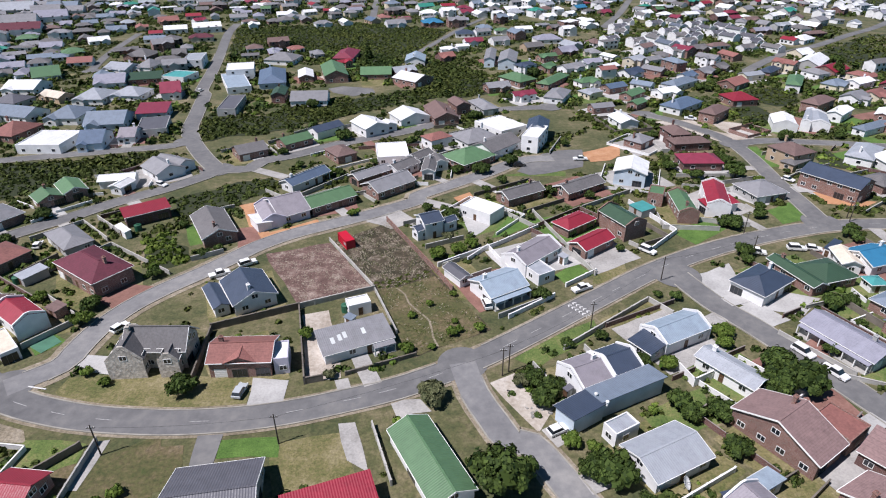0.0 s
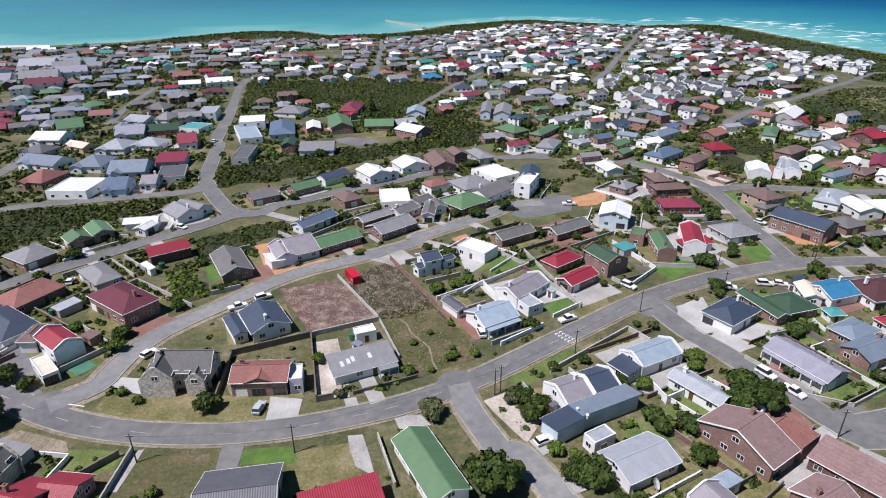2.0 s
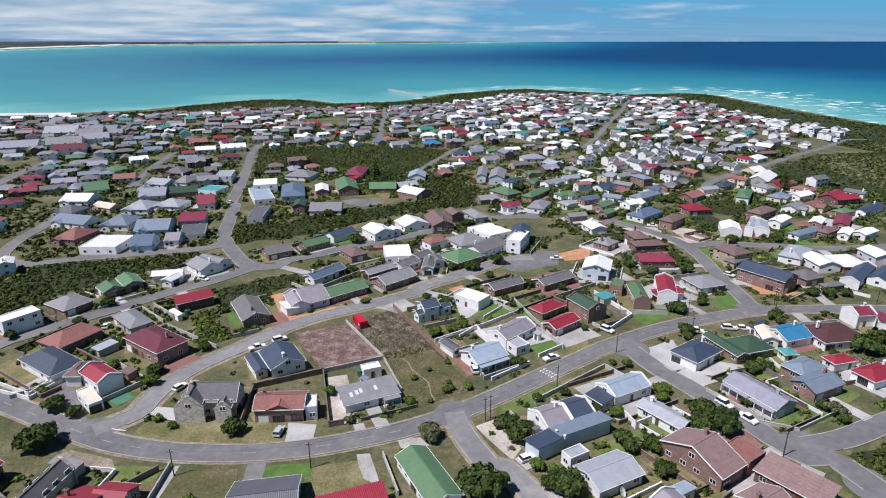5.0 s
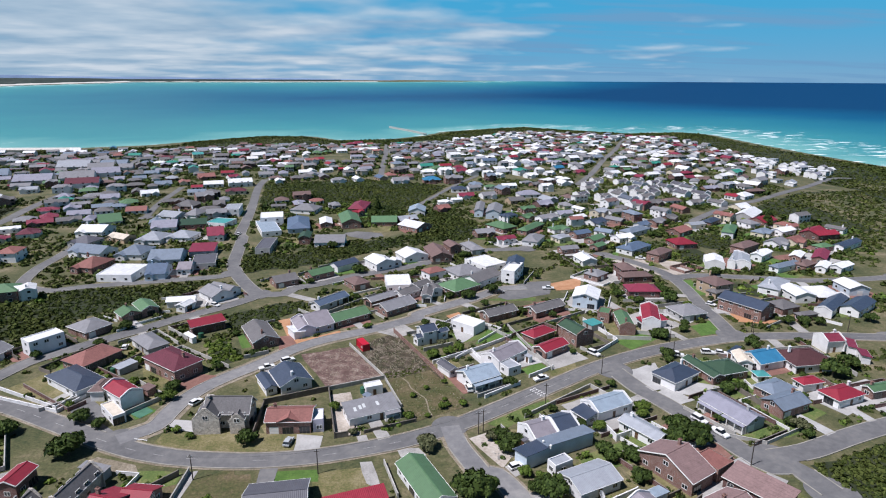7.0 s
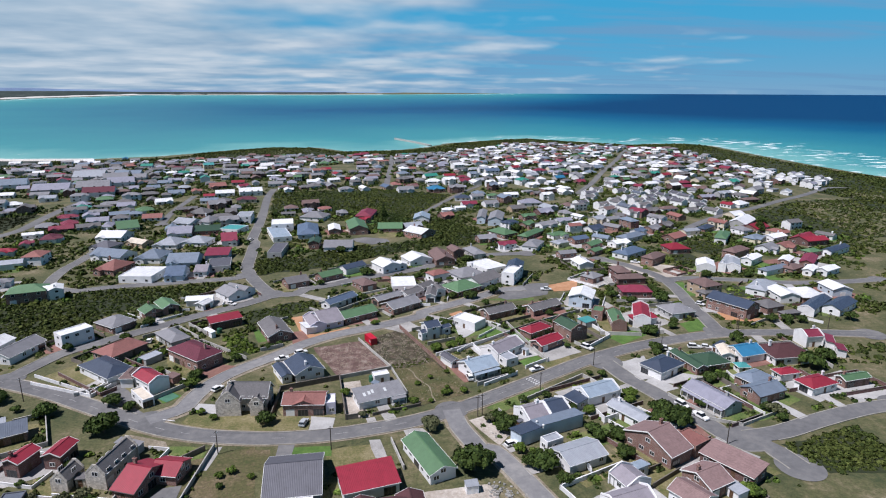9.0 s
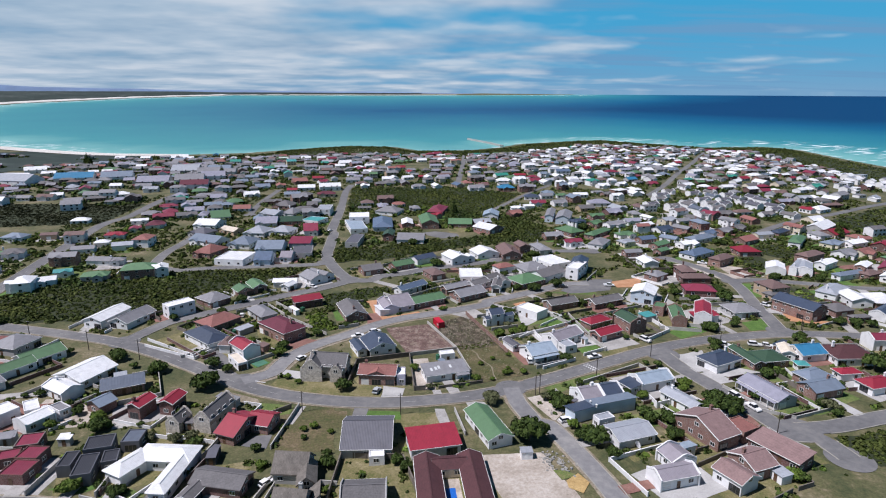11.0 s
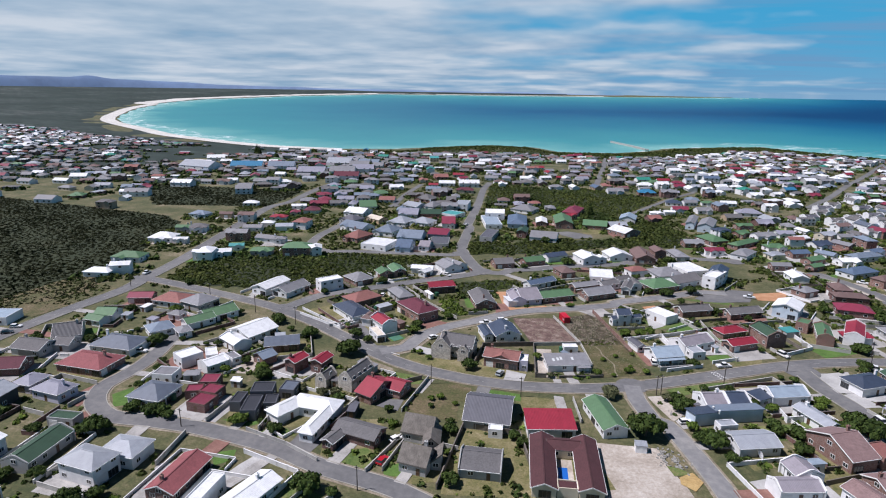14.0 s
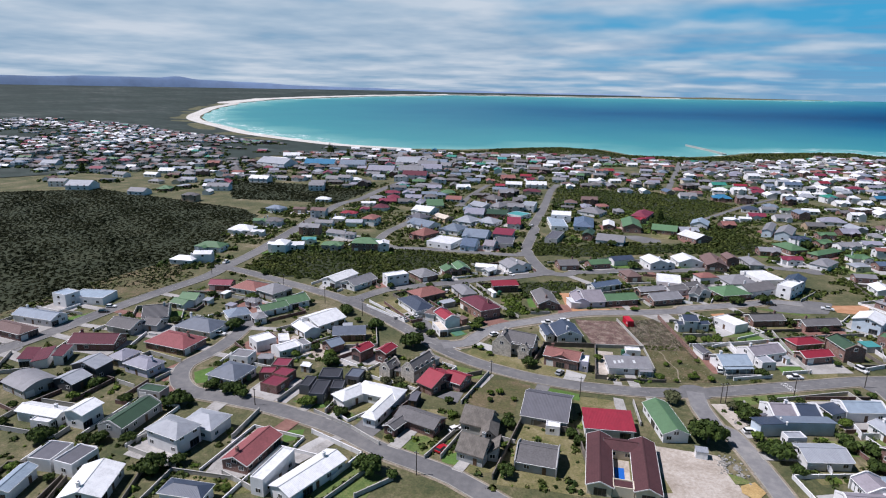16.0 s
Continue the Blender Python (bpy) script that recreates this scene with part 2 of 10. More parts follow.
ground_cover("brown_lot", ((0.36, (0.076, 0.042, 0.037)), (0.51, (0.138, 0.084, 0.072)), (0.64, (0.31, 0.245, 0.21))), 0.35, 1.6, 0.8)
ground_cover("rough_grass", ((0.36, (0.046, 0.060, 0.016)), (0.49, (0.086, 0.080, 0.032)), (0.58, (0.130, 0.100, 0.055)), (0.68, (0.200, 0.165, 0.110))), 0.11, 1.4, 0.8)
ground_cover("scrub_lot", ((0.38, (0.024, 0.026, 0.010)), (0.49, (0.052, 0.040, 0.024)), (0.56, (0.100, 0.076, 0.054)), (0.62, (0.28, 0.24, 0.195))), 0.3, 1.5, 0.9)
# scrub floor: shade among shrubs and under cloud put into the dark colour
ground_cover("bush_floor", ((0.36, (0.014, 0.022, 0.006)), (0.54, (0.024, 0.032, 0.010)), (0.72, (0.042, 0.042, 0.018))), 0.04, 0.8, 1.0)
ground_cover("plain_scrub", ((0.36, (0.006, 0.016, 0.012)), (0.48, (0.013, 0.026, 0.020)), (0.56, (0.026, 0.040, 0.034)), (0.66, (0.075, 0.080, 0.074))), 0.0045, 0.02, 0.2)
ground_cover("stalk", ((0.3, (0.18, 0.15, 0.105)), (0.7, (0.42, 0.38, 0.31))), 0.5, 3.0, 0.1)
ground_cover("paving", ((0.34, (0.22, 0.21, 0.20)), (0.52, (0.33, 0.32, 0.31)), (0.68, (0.42, 0.40, 0.38))), 0.2, 3.0, 0.2, 0.9, 0.3)
ground_cover("red_paving", ((0.34, (0.14, 0.070, 0.055)), (0.52, (0.21, 0.105, 0.085)), (0.68, (0.28, 0.16, 0.13))), 0.25, 3.0, 0.2, 0.9, 0.3)
ground_cover("orange_paving", ((0.34, (0.32, 0.15, 0.075)), (0.52, (0.42, 0.22, 0.115)), (0.68, (0.48, 0.29, 0.18))), 0.25, 3.0, 0.2, 0.9, 0.3)
ground_cover("white_paving", ((0.34, (0.30, 0.295, 0.29)), (0.68, (0.46, 0.455, 0.45))), 0.2, 3.0, 0.2, 0.9, 0.3)
ground_cover("beach_sand", ((0.34, (0.46, 0.44, 0.40)), (0.68, (0.66, 0.64, 0.61))), 0.02, 0.4, 0.3)


def asphalt(name, light=1.0):
    """Worn tar: broad pale patches, darker repairs, fine grit."""
    m, n, b = base_material(name, 0.88)
    c = coords(n)
    broad = n.noise(c, 0.05, 5, 0.6)
    mid = n.noise(c, 0.5, 4, 0.6)
    grit = n.noise(c, 14.0, 3, 0.6)
    k = n.ramp(n.math("ADD", n.math("MULTIPLY", broad, 0.6), n.math("MULTIPLY", mid, 0.4)), *((p_, tuple(light * q for q in c_)) for p_, c_ in ((0.34, (0.095, 0.095, 0.101)), (0.5, (0.138, 0.137, 0.141)), (0.66, (0.195, 0.190, 0.186)))))
    n.link(n.mix(1.0, k, n.ramp(grit, (0.3, 0.88), (0.7, 1.1)), "MULTIPLY"), b.inputs["Base Color"])
    bump(n, b, grit, 0.1, 0.01)


asphalt("asphalt")
asphalt("pale_asphalt", 1.35)


def leaves(name, dark, light):
    m, n, b = base_material(name, 0.7)
    g = n.add("ShaderNodeNewGeometry").outputs["Random Per Island"]
    c = coords(n)
    k = n.mix(1.0, n.ramp(g, (0.0, dark), (1.0, light)), n.ramp(n.noise(c, 0.6, 3), (0.3, 0.7), (0.7, 1.25)), "MULTIPLY")
    broad = n.ramp(n.noise(c, 0.03, 3), (0.35, (0.80, 0.86, 0.85)), (0.65, (1.25, 1.12, 1.05)))
    k = n.mix(1.0, k, broad, "MULTIPLY")
    n.link(vary(n, k, 0.2), b.inputs["Base Color"])
    b.inputs["Specular IOR Level"].default_value = 0.12
    return m


leaves("leaf", (0.012, 0.027, 0.007), (0.082, 0.124, 0.030))
leaves("leaf_light", (0.044, 0.088, 0.013), (0.140, 0.195, 0.040))
leaves("leaf_grey", (0.05, 0.062, 0.03), (0.15, 0.16, 0.085))
# leaves of the western fields, with cloud shade put into their colour
leaves("leaf_scrub_shade", (0.012, 0.017, 0.005), (0.022, 0.027, 0.008))
leaves("leaf_olive", (0.020, 0.034, 0.007), (0.090, 0.115, 0.030))

# ---- terrain: land falls to the shore and rises far off ----
SEA = -14.0
COAST = ((600, 4830), (-300, 4700), (-1200, 4500), (-1900, 4213), (-2280, 3616), (-2433, 2895), (-2386, 2641), (-2302, 2372), (-2241, 2308),
         (-2056, 1980), (-1808, 1662), (-1642, 1470), (-1476, 1326), (-1166, 1130), (-1003, 1025), (-803, 941), (-650, 895), (-520, 900))
CAPE = ((-430, 940), (-330, 1060), (-284, 1100), (-200, 1090), (-138, 1015), (-40, 1040), (22, 1110), (60, 1190), (160, 1265), (239, 1310),
        (325, 1226), (417, 1150), (536, 1175), (573, 1130), (570, 960), (576, 800), (585, 700), (640, 560), (760, 400), (1100, 100), (2000, -800), (3600, -3600))
SHORE = np.array(COAST + CAPE, float)
LAND = np.vstack([SHORE, [(-5200, -5200), (-5200, 5200), (600, 5200)]])


def far_rise(x, y):
    r = np.hypot(x, y)
    return 80.0 * (np.maximum(r - 1500.0, 0.0) / 3350.0) ** 2


def coast_distance(x, y):
    """Metres from the shoreline, positive on land."""
    x, y = np.asarray(x, float), np.asarray(y, float)
    best = np.full(x.shape, 1e9)
    for a, b in zip(SHORE[:-1], SHORE[1:]):
        d = b - a
        s = np.clip(((x - a[0]) * d[0] + (y - a[1]) * d[1]) / (d @ d), 0, 1)
        best = np.minimum(best, np.hypot(x - a[0] - s * d[0], y - a[1] - s * d[1]))
    inside = np.zeros(x.shape, bool)
    for a, b in zip(LAND, np.roll(LAND, -1, 0)):
        cross = (a[1] > y) != (b[1] > y)
        inside ^= cross & (x < (b[0] - a[0]) * (y - a[1]) / (b[1] - a[1] + 1e-12) + a[0])
    return np.where(inside, best, -best)


def ground_z(x, y):
    d = coast_distance(x, y)
    s = np.clip(d / 380.0, 0, 1)
    s = s * s * (3 - 2 * s)
    land = SEA + 1.2 + (-SEA - 1.2) * s
    return np.where(d > 0, land, SEA + np.maximum(d * 0.04, -6.0) + 1.2 * np.exp(np.minimum(d, 0) / 8)) + far_rise(x, y)


def gz(x, y):
    return float(ground_z(np.array([x]), np.array([y]))[0])


def mesh_object(name, verts, faces, material, parent=None, at=None, smooth=False, label=""):
    me = bpy.data.meshes.new(name)
    me.from_pydata([tuple(v) for v in verts], [], [tuple(f) for f in faces])
    for m in material if isinstance(material, (list, tuple)) else (material,):
        me.materials.append(MATS[m])
    if smooth:
        me.polygons.foreach_set("use_smooth", [True] * len(me.polygons))
    ob = new(name, me)
    if at is not None:
        ob.matrix_basis = at
    if parent is not None:
        ob.parent = parent
    if label:
        ob["label"] = label
    return ob


def polar_sheet(name, material, height, radii, count):
    a = np.linspace(0, 2 * np.pi, count, endpoint=False)
    R, A = np.meshgrid(radii, a, indexing="ij")
    X, Y = R * np.cos(A), R * np.sin(A)
    Z = height(X, Y)
    v = np.stack([X, Y, Z], -1).reshape(-1, 3)
    f = []
    for i in range(len(radii) - 1):
        for j in range(count):
            k = (j + 1) % count
            f.append((i * count + j, (i + 1) * count + j, (i + 1) * count + k, i * count + k))
    f.append(tuple(range(count)))
    return mesh_object(name, v, f, material, smooth=True), X, Y


RADII = np.concatenate([np.arange(6, 300, 14), np.arange(300, 1400, 11), np.geomspace(1400, 4880, 80)])
ground, _X, _Y = polar_sheet("ground", "ground", ground_z, RADII, 420)
tagged(ground, "dry grassy sandy ground under the whole town", "ground", kind="structure")

# sea
_m, _n, _b = base_material("sea_water", 0.12)
_d = _n.add("ShaderNodeAttribute")
_d.attribute_name = "depth"
_c = coords(_n)
_w = _n.noise(_c, 0.0035, 5, 0.6)
_depth = _n.math("ADD", _d.outputs["Fac"], _n.math("MULTIPLY_ADD", _w, 0.20, -0.10))
_col = _n.ramp(_depth, (0.0, (0.16, 0.38, 0.36)), (0.08, (0.042, 0.23, 0.255)), (0.30, (0.018, 0.15, 0.215)), (0.55, (0.004, 0.075, 0.165)), (0.82, (0.002, 0.028, 0.10)))
_s = _n.add("ShaderNodeMapping")
_s.inputs["Scale"].default_value = (0.030, 0.080, 0.02)
_s.inputs["Rotation"].default_value = (0, 0, radians(12))
_n.link(_c, _s.inputs[0])
_foam = _n.noise(_s.outputs[0], 1.0, 6, 0.62)
_surf = _n.add("ShaderNodeAttribute")
_surf.attribute_name = "surf"
_break = _n.math("MULTIPLY_ADD", _surf.outputs["Fac"], 0.29, 0.0)
_white = _n.map(_n.math("ADD", _foam, _break), 0.84, 0.90)
_n.link(_n.mix(_white, _col, (0.75, 0.80, 0.80)), _b.inputs["Base Color"])
_n.link(_n.map(_white, 0, 1, 0.4, 0.9), _b.inputs["Roughness"])
_b.inputs["Specular IOR Level"].default_value = 0.06
bump(_n, _b, _n.noise(_c, 0.25, 4, 0.6), 0.25, 0.5)


def sea_z(x, y):
    return SEA + far_rise(x, y)


sea, _X, _Y = polar_sheet("sea", "sea_water", sea_z, np.concatenate([np.arange(500, 1500, 12), np.arange(1500, 2700, 16), np.geomspace(2700, 4870, 50)]), 840)
_dist = np.maximum(-coast_distance(_X, _Y).ravel(), 0)
_open = np.clip((_X.ravel() + 700) / 1900, 0, 1)
_deep = np.clip(_dist / (3600 - 1900 * _open), 0, 1) ** 0.85
_at = sea.data.attributes.new("depth", "FLOAT", "POINT")
_at.data.foreach_set("value", _deep.astype(np.float32))
_east = np.clip((_X.ravel() - 250) / 300, 0, 1)
_bay = np.clip((-500 - _X.ravel()) / 300, 0, 1) * np.exp(-((_dist - 45) / 45) ** 2)
_reef = 0.75 * _bay + np.exp(-((_dist - 70 - 60 * _east) / (90 + 70 * _east)) ** 2) * (0.45 + 0.55 * np.clip((_X.ravel() + 200) / 500, 0, 1)) + 0.95 * np.exp(-(_dist / 22) ** 2)
_at = sea.data.attributes.new("surf", "FLOAT", "POINT")
_at.data.foreach_set("value", np.clip(_reef, 0, 1).astype(np.float32))
tagged(sea, "turquoise bay turning deep blue towards the horizon", "sea", kind="structure")


def spline(points, step=3.0):
    """A smooth line through a few control points."""
    p = [Vector(q).to_3d().xy for q in points]
    p = [p[0] * 2 - p[1]] + p + [p[-1] * 2 - p[-2]]
    out = []
    for i in range(1, len(p) - 2):
        a, b, c, d = p[i - 1:i + 3]
        n = max(2, int((c - b).length / step))
        for k in range(n):
            t = k / n
            out.append(0.5 * ((2 * b) + (c - a) * t + (2 * a - 5 * b + 4 * c - d) * t * t + (3 * b - a - 3 * c + d) * t ** 3))
    out.append(p[-2])
    return out


def ribbon(name, line, left, right, lift, material, thick=0.0):
    """A strip between two offsets from a line, lying on the ground."""
    n = len(line)
    tang = [(line[min(i + 1, n - 1)] - line[max(i - 1, 0)]).normalized() for i in range(n)]
    v = []
    for q, t in zip(line, tang):
        s = Vector((-t.y, t.x))
        for o in (left, right):
            e = q + s * o
            v.append((e.x, e.y))
    xy = np.array(v)
    z = ground_z(xy[:, 0], xy[:, 1]) + lift
    verts = [(x, y, h) for (x, y), h in zip(v, z)]
    faces = [(2 * i + 1, 2 * i + 3, 2 * i + 2, 2 * i) for i in range(n - 1)]
    if thick:
        k = len(verts)
        verts += [(x, y, h - thick) for x, y, h in verts]
        for i in range(n - 1):
            faces += [(2 * i, 2 * i + 2, k + 2 * i + 2, k + 2 * i), (2 * i + 3, 2 * i + 1, k + 2 * i + 1, k + 2 * i + 3)]
    return mesh_object(name, verts, faces, material)


# beach round the bay
dunes = ribbon("dunes", spline(COAST[3:9], 25), 6, -90, 1.4, "beach_sand")
tagged(dunes, "broad pale sand and dunes at the head of the bay", "beach", kind="structure")
beach = ribbon("beach", spline(COAST[1:], 25), 8, -34, 1.0, "beach_sand")
tagged(beach, "pale sandy beach curving round the bay", "beach", kind="structure")

ROADS = []
FLARES = []


def road(name, width, *points, kerb=True, surface="asphalt", line_marks=False):
    pts = spline(points)
    ROADS.append((name, width, pts, kerb, line_marks))
    ob = ribbon(name, pts, width / 2, -width / 2, 0.15 + 0.004 * len(ROADS), surface)
    tagged(ob, "worn grey asphalt street between grass verges", "road", kind="structure")
    for q in (pts[0], pts[-1]):
        if q.length < 420:
            FLARES.append((q, width * 0.95))
    return ob


def near_road(p, but=None, margin=0.0):
    return bool(on_roads(np.array([p.x]), np.array([p.y]), margin, but)[0])


def on_roads(x, y, margin=0.0, but=None):
    """Which of many points lie on a street or within a margin of it."""
    x, y = np.asarray(x, float), np.asarray(y, float)
    hit = np.zeros(x.shape, bool)
    for name, width, pts, *_ in ROADS:
        if name == but:
            continue
        q = np.array([(t.x, t.y) for t in pts[::2]] + [(pts[-1].x, pts[-1].y)])
        r = width / 2 + margin
        lo, hi = q.min(0) - r, q.max(0) + r
        near = np.nonzero(~hit & (x > lo[0]) & (x < hi[0]) & (y > lo[1]) & (y < hi[1]))[0]
        for k in range(0, len(near), 4000):
            i = near[k:k + 4000]
            d = (x[i, None] - q[None, :, 0]) ** 2 + (y[i, None] - q[None, :, 1]) ** 2
            hit[i] |= d.min(1) < r * r
    return hit

# ---- streets ----
road("main_road", 5.9, (-227.1, 128.8), (-206.7, 126.8), (-174.5, 121.8), (-154.1, 118.2), (-138.8, 114.6), (-118.1, 106.6), (-102.2, 98.6), (-87.7, 91.0), (-74.5, 84.5), (-66.0, 81.5), (-57.0, 79.4), (-43.8, 78.0), (-32.6, 78.2), (-22.6, 79.5), (-12.5, 82.0), (-2.6, 85.0), (6.6, 89.1), (16.5, 94.7), (26.2, 101.1), (37.0, 108.6), (48.5, 116.6), (62.0, 125.7), (78.0, 134.2), (94.0, 140.6), (111.0, 145.6), (124.0, 147.9), (140.0, 148.3), (158.0, 147.8), (180.0, 145.5), line_marks=True)
road("collector_road", 7.4, (-219.5, 12.2), (-219.6, 33.4), (-221.4, 56.1), (-221.9, 84.0), (-221.1, 111.2), (-225.8, 132.0), (-234.0, 168.8), (-263.2, 266.2), (-275.5, 312.2), (-273.7, 341.6), (-282.8, 388.2), (-289.9, 447.7), (-289.2, 507.7), (-313.7, 619.8), (-385.7, 833.8), line_marks=True)
road("back_street", 6.0, (-136.3, 115.3), (-132.8, 128.0), (-129.2, 137.0), (-122.1, 144.4), (-113.7, 152.9), (-103.2, 163.2), (-93.5, 173.7), (-81.3, 184.0), (-72.2, 193.8), (-68.0, 199.2), (-58.0, 200.5), (-55.0, 207.3), (-43.1, 214.1), (-29.7, 224.4), (-6.1, 236.9), (9.9, 248.5), (26.1, 264.1), (42.4, 268.8), (63.2, 270.9))
road("north_road", 6.4, (-69.3, 200.2), (-76.9, 211.5), (-86.6, 228.9), (-93.5, 246.0), (-97.6, 267.6), (-104.1, 301.3), (-107.6, 307.9), (-114.9, 352.3), (-123.6, 399.8), (-137.6, 471.2), (-142.3, 515.5))
road("crescent", 5.6, (-193.9, 291.9), (-190.9, 262.9), (-189.6, 242.3), (-183.7, 220.2), (-175.6, 211.7), (-163.6, 207.8), (-151.3, 212.7), (-126.9, 218.5), (-111.4, 221.8), (-93.3, 226.3), (-89.7, 231.0))
road("middle_street", 5.6, (-78.3, 88.4), (-71.0, 94.5), (-70.0, 99.5), (-68.9, 106.5), (-65.3, 115.2), (-59.6, 122.9), (-53.6, 129.2), (-48.1, 135.8), (-41.7, 143.5), (-33.1, 150.3), (-22.4, 156.0), (-12.4, 161.5), (1.7, 170.6), (1.8, 174.2), (14.9, 184.0), (26.8, 192.9), (39.6, 203.6), (51.9, 205.7), surface="pale_asphalt")
road("lane", 5.4, (10.7, 91.9), (12.3, 83.3), (15.1, 76.1), (17.7, 70.6), (21.0, 70.1), (26.6, 59.0), (32.7, 44.7), (35.2, 37.0), (38.0, 28.8), surface="pale_asphalt")
road("east_street", 6.4, (66.9, 123.3), (70.9, 110.6), (75.5, 102.1), (79.4, 93.5), (83.4, 84.9), (87.1, 76.0), (89.8, 70.9), (95.6, 70.6), (99.0, 60.8))
road("corner_street", 6.0, (93.0, 74.8), (103.6, 77.0), (119.4, 83.2), (136.0, 88.8), (149.1, 91.3))
road("hill_street", 6.0, (120.6, 150.3), (121.9, 165.3), (122.8, 181.0), (125.3, 202.1), (125.3, 216.9), (122.5, 229.2), (112.8, 247.2), (103.3, 257.2))
road("cross_street", 5.6, (125.7, 217.7), (140.9, 220.4), (155.2, 218.0), (171.3, 214.8), (188.2, 211.2), (214.5, 212.3), (236.3, 215.5))
road("loop_street", 5.8, (-159.5, 75.4), (-152.4, 55.0), (-151.0, 42.3), (-151.0, 33.7), (-145.4, 25.3), (-135.0, 20.2), (-120.8, 21.9), (-107.2, 23.4), (-92.8, 23.2), (-78.8, 22.1), (-64.4, 18.8), (-45.3, 17.1), (-38.3, 15.4), (-23.1, 10.5))
road("shore_road", 6.0, (183.2, 330.3), (209.7, 357.7), (239.8, 384.9), (272.4, 406.1), (316.1, 441.8), (358.8, 477.2), (431.7, 547.5), (460.8, 554.9))
road("avenue", 6.0, (145.8, 479.8), (179.0, 548.9), (216.5, 638.7), (274.1, 771.0), (373.1, 1018.0))
road("harbour_road", 6.0, (-34.8, 537.6), (-36.7, 613.6), (-38.7, 705.5), (-48.1, 917.2))
road("far_street", 5.0, (-185.0, 356.1), (-195.3, 403.8), (-204.4, 475.1))
road("bush_track", 4.0, (1.9, 392.7), (17.8, 434.6), (37.1, 485.1), (59.2, 531.8))


def kerbs():
    for name, width, pts, kerb, _m in ROADS:
        if not kerb or min((q.length for q in pts)) > 330:
            continue
        for s in (1, -1):
            run, runs = [], []
            for i, q in enumerate(pts):
                t = (pts[min(i + 1, len(pts) - 1)] - pts[max(i - 1, 0)]).normalized()
                e = q + Vector((-t.y, t.x)) * s * (width / 2 + 0.12)
                if q.length > 420 or near_road(e, name, 1.2):
                    if len(run) > 2:
                        runs.append(run)
                    run = []
                else:
                    run.append(e)
            if len(run) > 2:
                runs.append(run)
            for r in runs:
                ob = ribbon("kerb", r, 0.14, -0.14, 0.26, "kerbstone", 0.3)
                tagged(ob, "low pale concrete kerb along the street", "kerb", kind="structure")


kerbs()
for _i, (_q, _r) in enumerate(FLARES):
    if near_road(_q, None, -1.0):
        _z = gz(_q.x, _q.y) + 0.1425 + 0.0003 * _i
        _o = mesh_object("junction", [(_q.x + _r * math.cos(a * math.tau / 28), _q.y + _r * math.sin(a * math.tau / 28), _z) for a in range(28)], [tuple(range(28))], "asphalt")
        tagged(_o, "worn asphalt where two streets meet", "road", kind="structure")


def verge(name, extra, surface, lift):
    for n, width, pts, *_ in ROADS:
        if n == name:
            near = [q for q in pts if q.length < 420]
            ob = ribbon("verge", near, width / 2 + extra, -width / 2 - extra, lift, surface)
            tagged(ob, "trodden sandy verge along the street", "verge", kind="structure")


verge("middle_street", 1.7, "sand_verge", 0.0800)
verge("main_road", 0.9, "sand_verge", 0.0811)
verge("loop_street", 1.0, "sand_verge", 0.0822)
verge("lane", 1.0, "sand_verge", 0.0833)


def lane_dashes():
    v, f = [], []
    for name, width, pts, _k, marks in ROADS:
        if not marks:
            continue
        run = 0.0
        for a, b in zip(pts, pts[1:]):
            run += (b - a).length
            if int(run / 3.0) % 3 or a.length > 330:
                continue
            t = (b - a).normalized()
            s = Vector((-t.y, t.x)) * 0.06
            k = len(v)
            z = gz(a.x, a.y) + 0.185
            v += [(*(a - s), z), (*(b - s), z), (*(b + s), z), (*(a + s), z)]
            f.append((k, k + 1, k + 2, k + 3))
    ob = mesh_object("lane_markings", v, f, "road_paint")
    tagged(ob, "worn white dashed centre line on asphalt", "road marking", kind="structure")


lane_dashes()

PATCHES = [0]
PAVED = []


def patch(surface, *corners, label="", lift=0.035, name="ground_patch", wobble=0.5):
    """A piece of ground with its own cover, its edge a little uneven; hard surfaces lie over grass."""
    if "paving" in surface or surface in ("asphalt", "court_green"):
        lift += 0.05
    PATCHES[0] += 1
    rnd = random.Random(PATCHES[0])
    edge = []
    pts = [Vector(c) for c in corners]
    for a, b in zip(pts, pts[1:] + pts[:1]):
        n = max(1, int((b - a).length / 4))
        for k in range(n):
            q = a.lerp(b, k / n)
            if k:
                q = q + Vector((rnd.uniform(-1, 1), rnd.uniform(-1, 1))) * wobble
            edge.append(q)
    xy = np.array([(q.x, q.y) for q in edge])
    if "paving" in surface or surface in ("asphalt", "court_green", "bright_lawn"):
        PAVED.append(corners)
    z = ground_z(xy[:, 0], xy[:, 1]) + lift + 0.0003 * PATCHES[0]
    ob = mesh_object(name, [(q.x, q.y, h) for q, h in zip(edge, z)], [tuple(range(len(edge)))], surface)
    if ob.data.polygons[0].normal.z < 0:
        ob.data.flip_normals()
    return tagged(ob, label or surface.replace("_", " ") + " beside the houses", "ground", kind="structure")


def yard(surface, x, y, turn, lx, ly):
    m = pose(x, y, 0, 0, 0, turn)
    c = [(m @ Vector((sx * lx / 2, sy * ly / 2, 0))).xy for sx, sy in ((-1, -1), (1, -1), (1, 1), (-1, 1))]
    return patch(surface, *c, name="yard", label=surface.replace("_", " ") + " yard round a house", lift=-0.035, wobble=0.25)


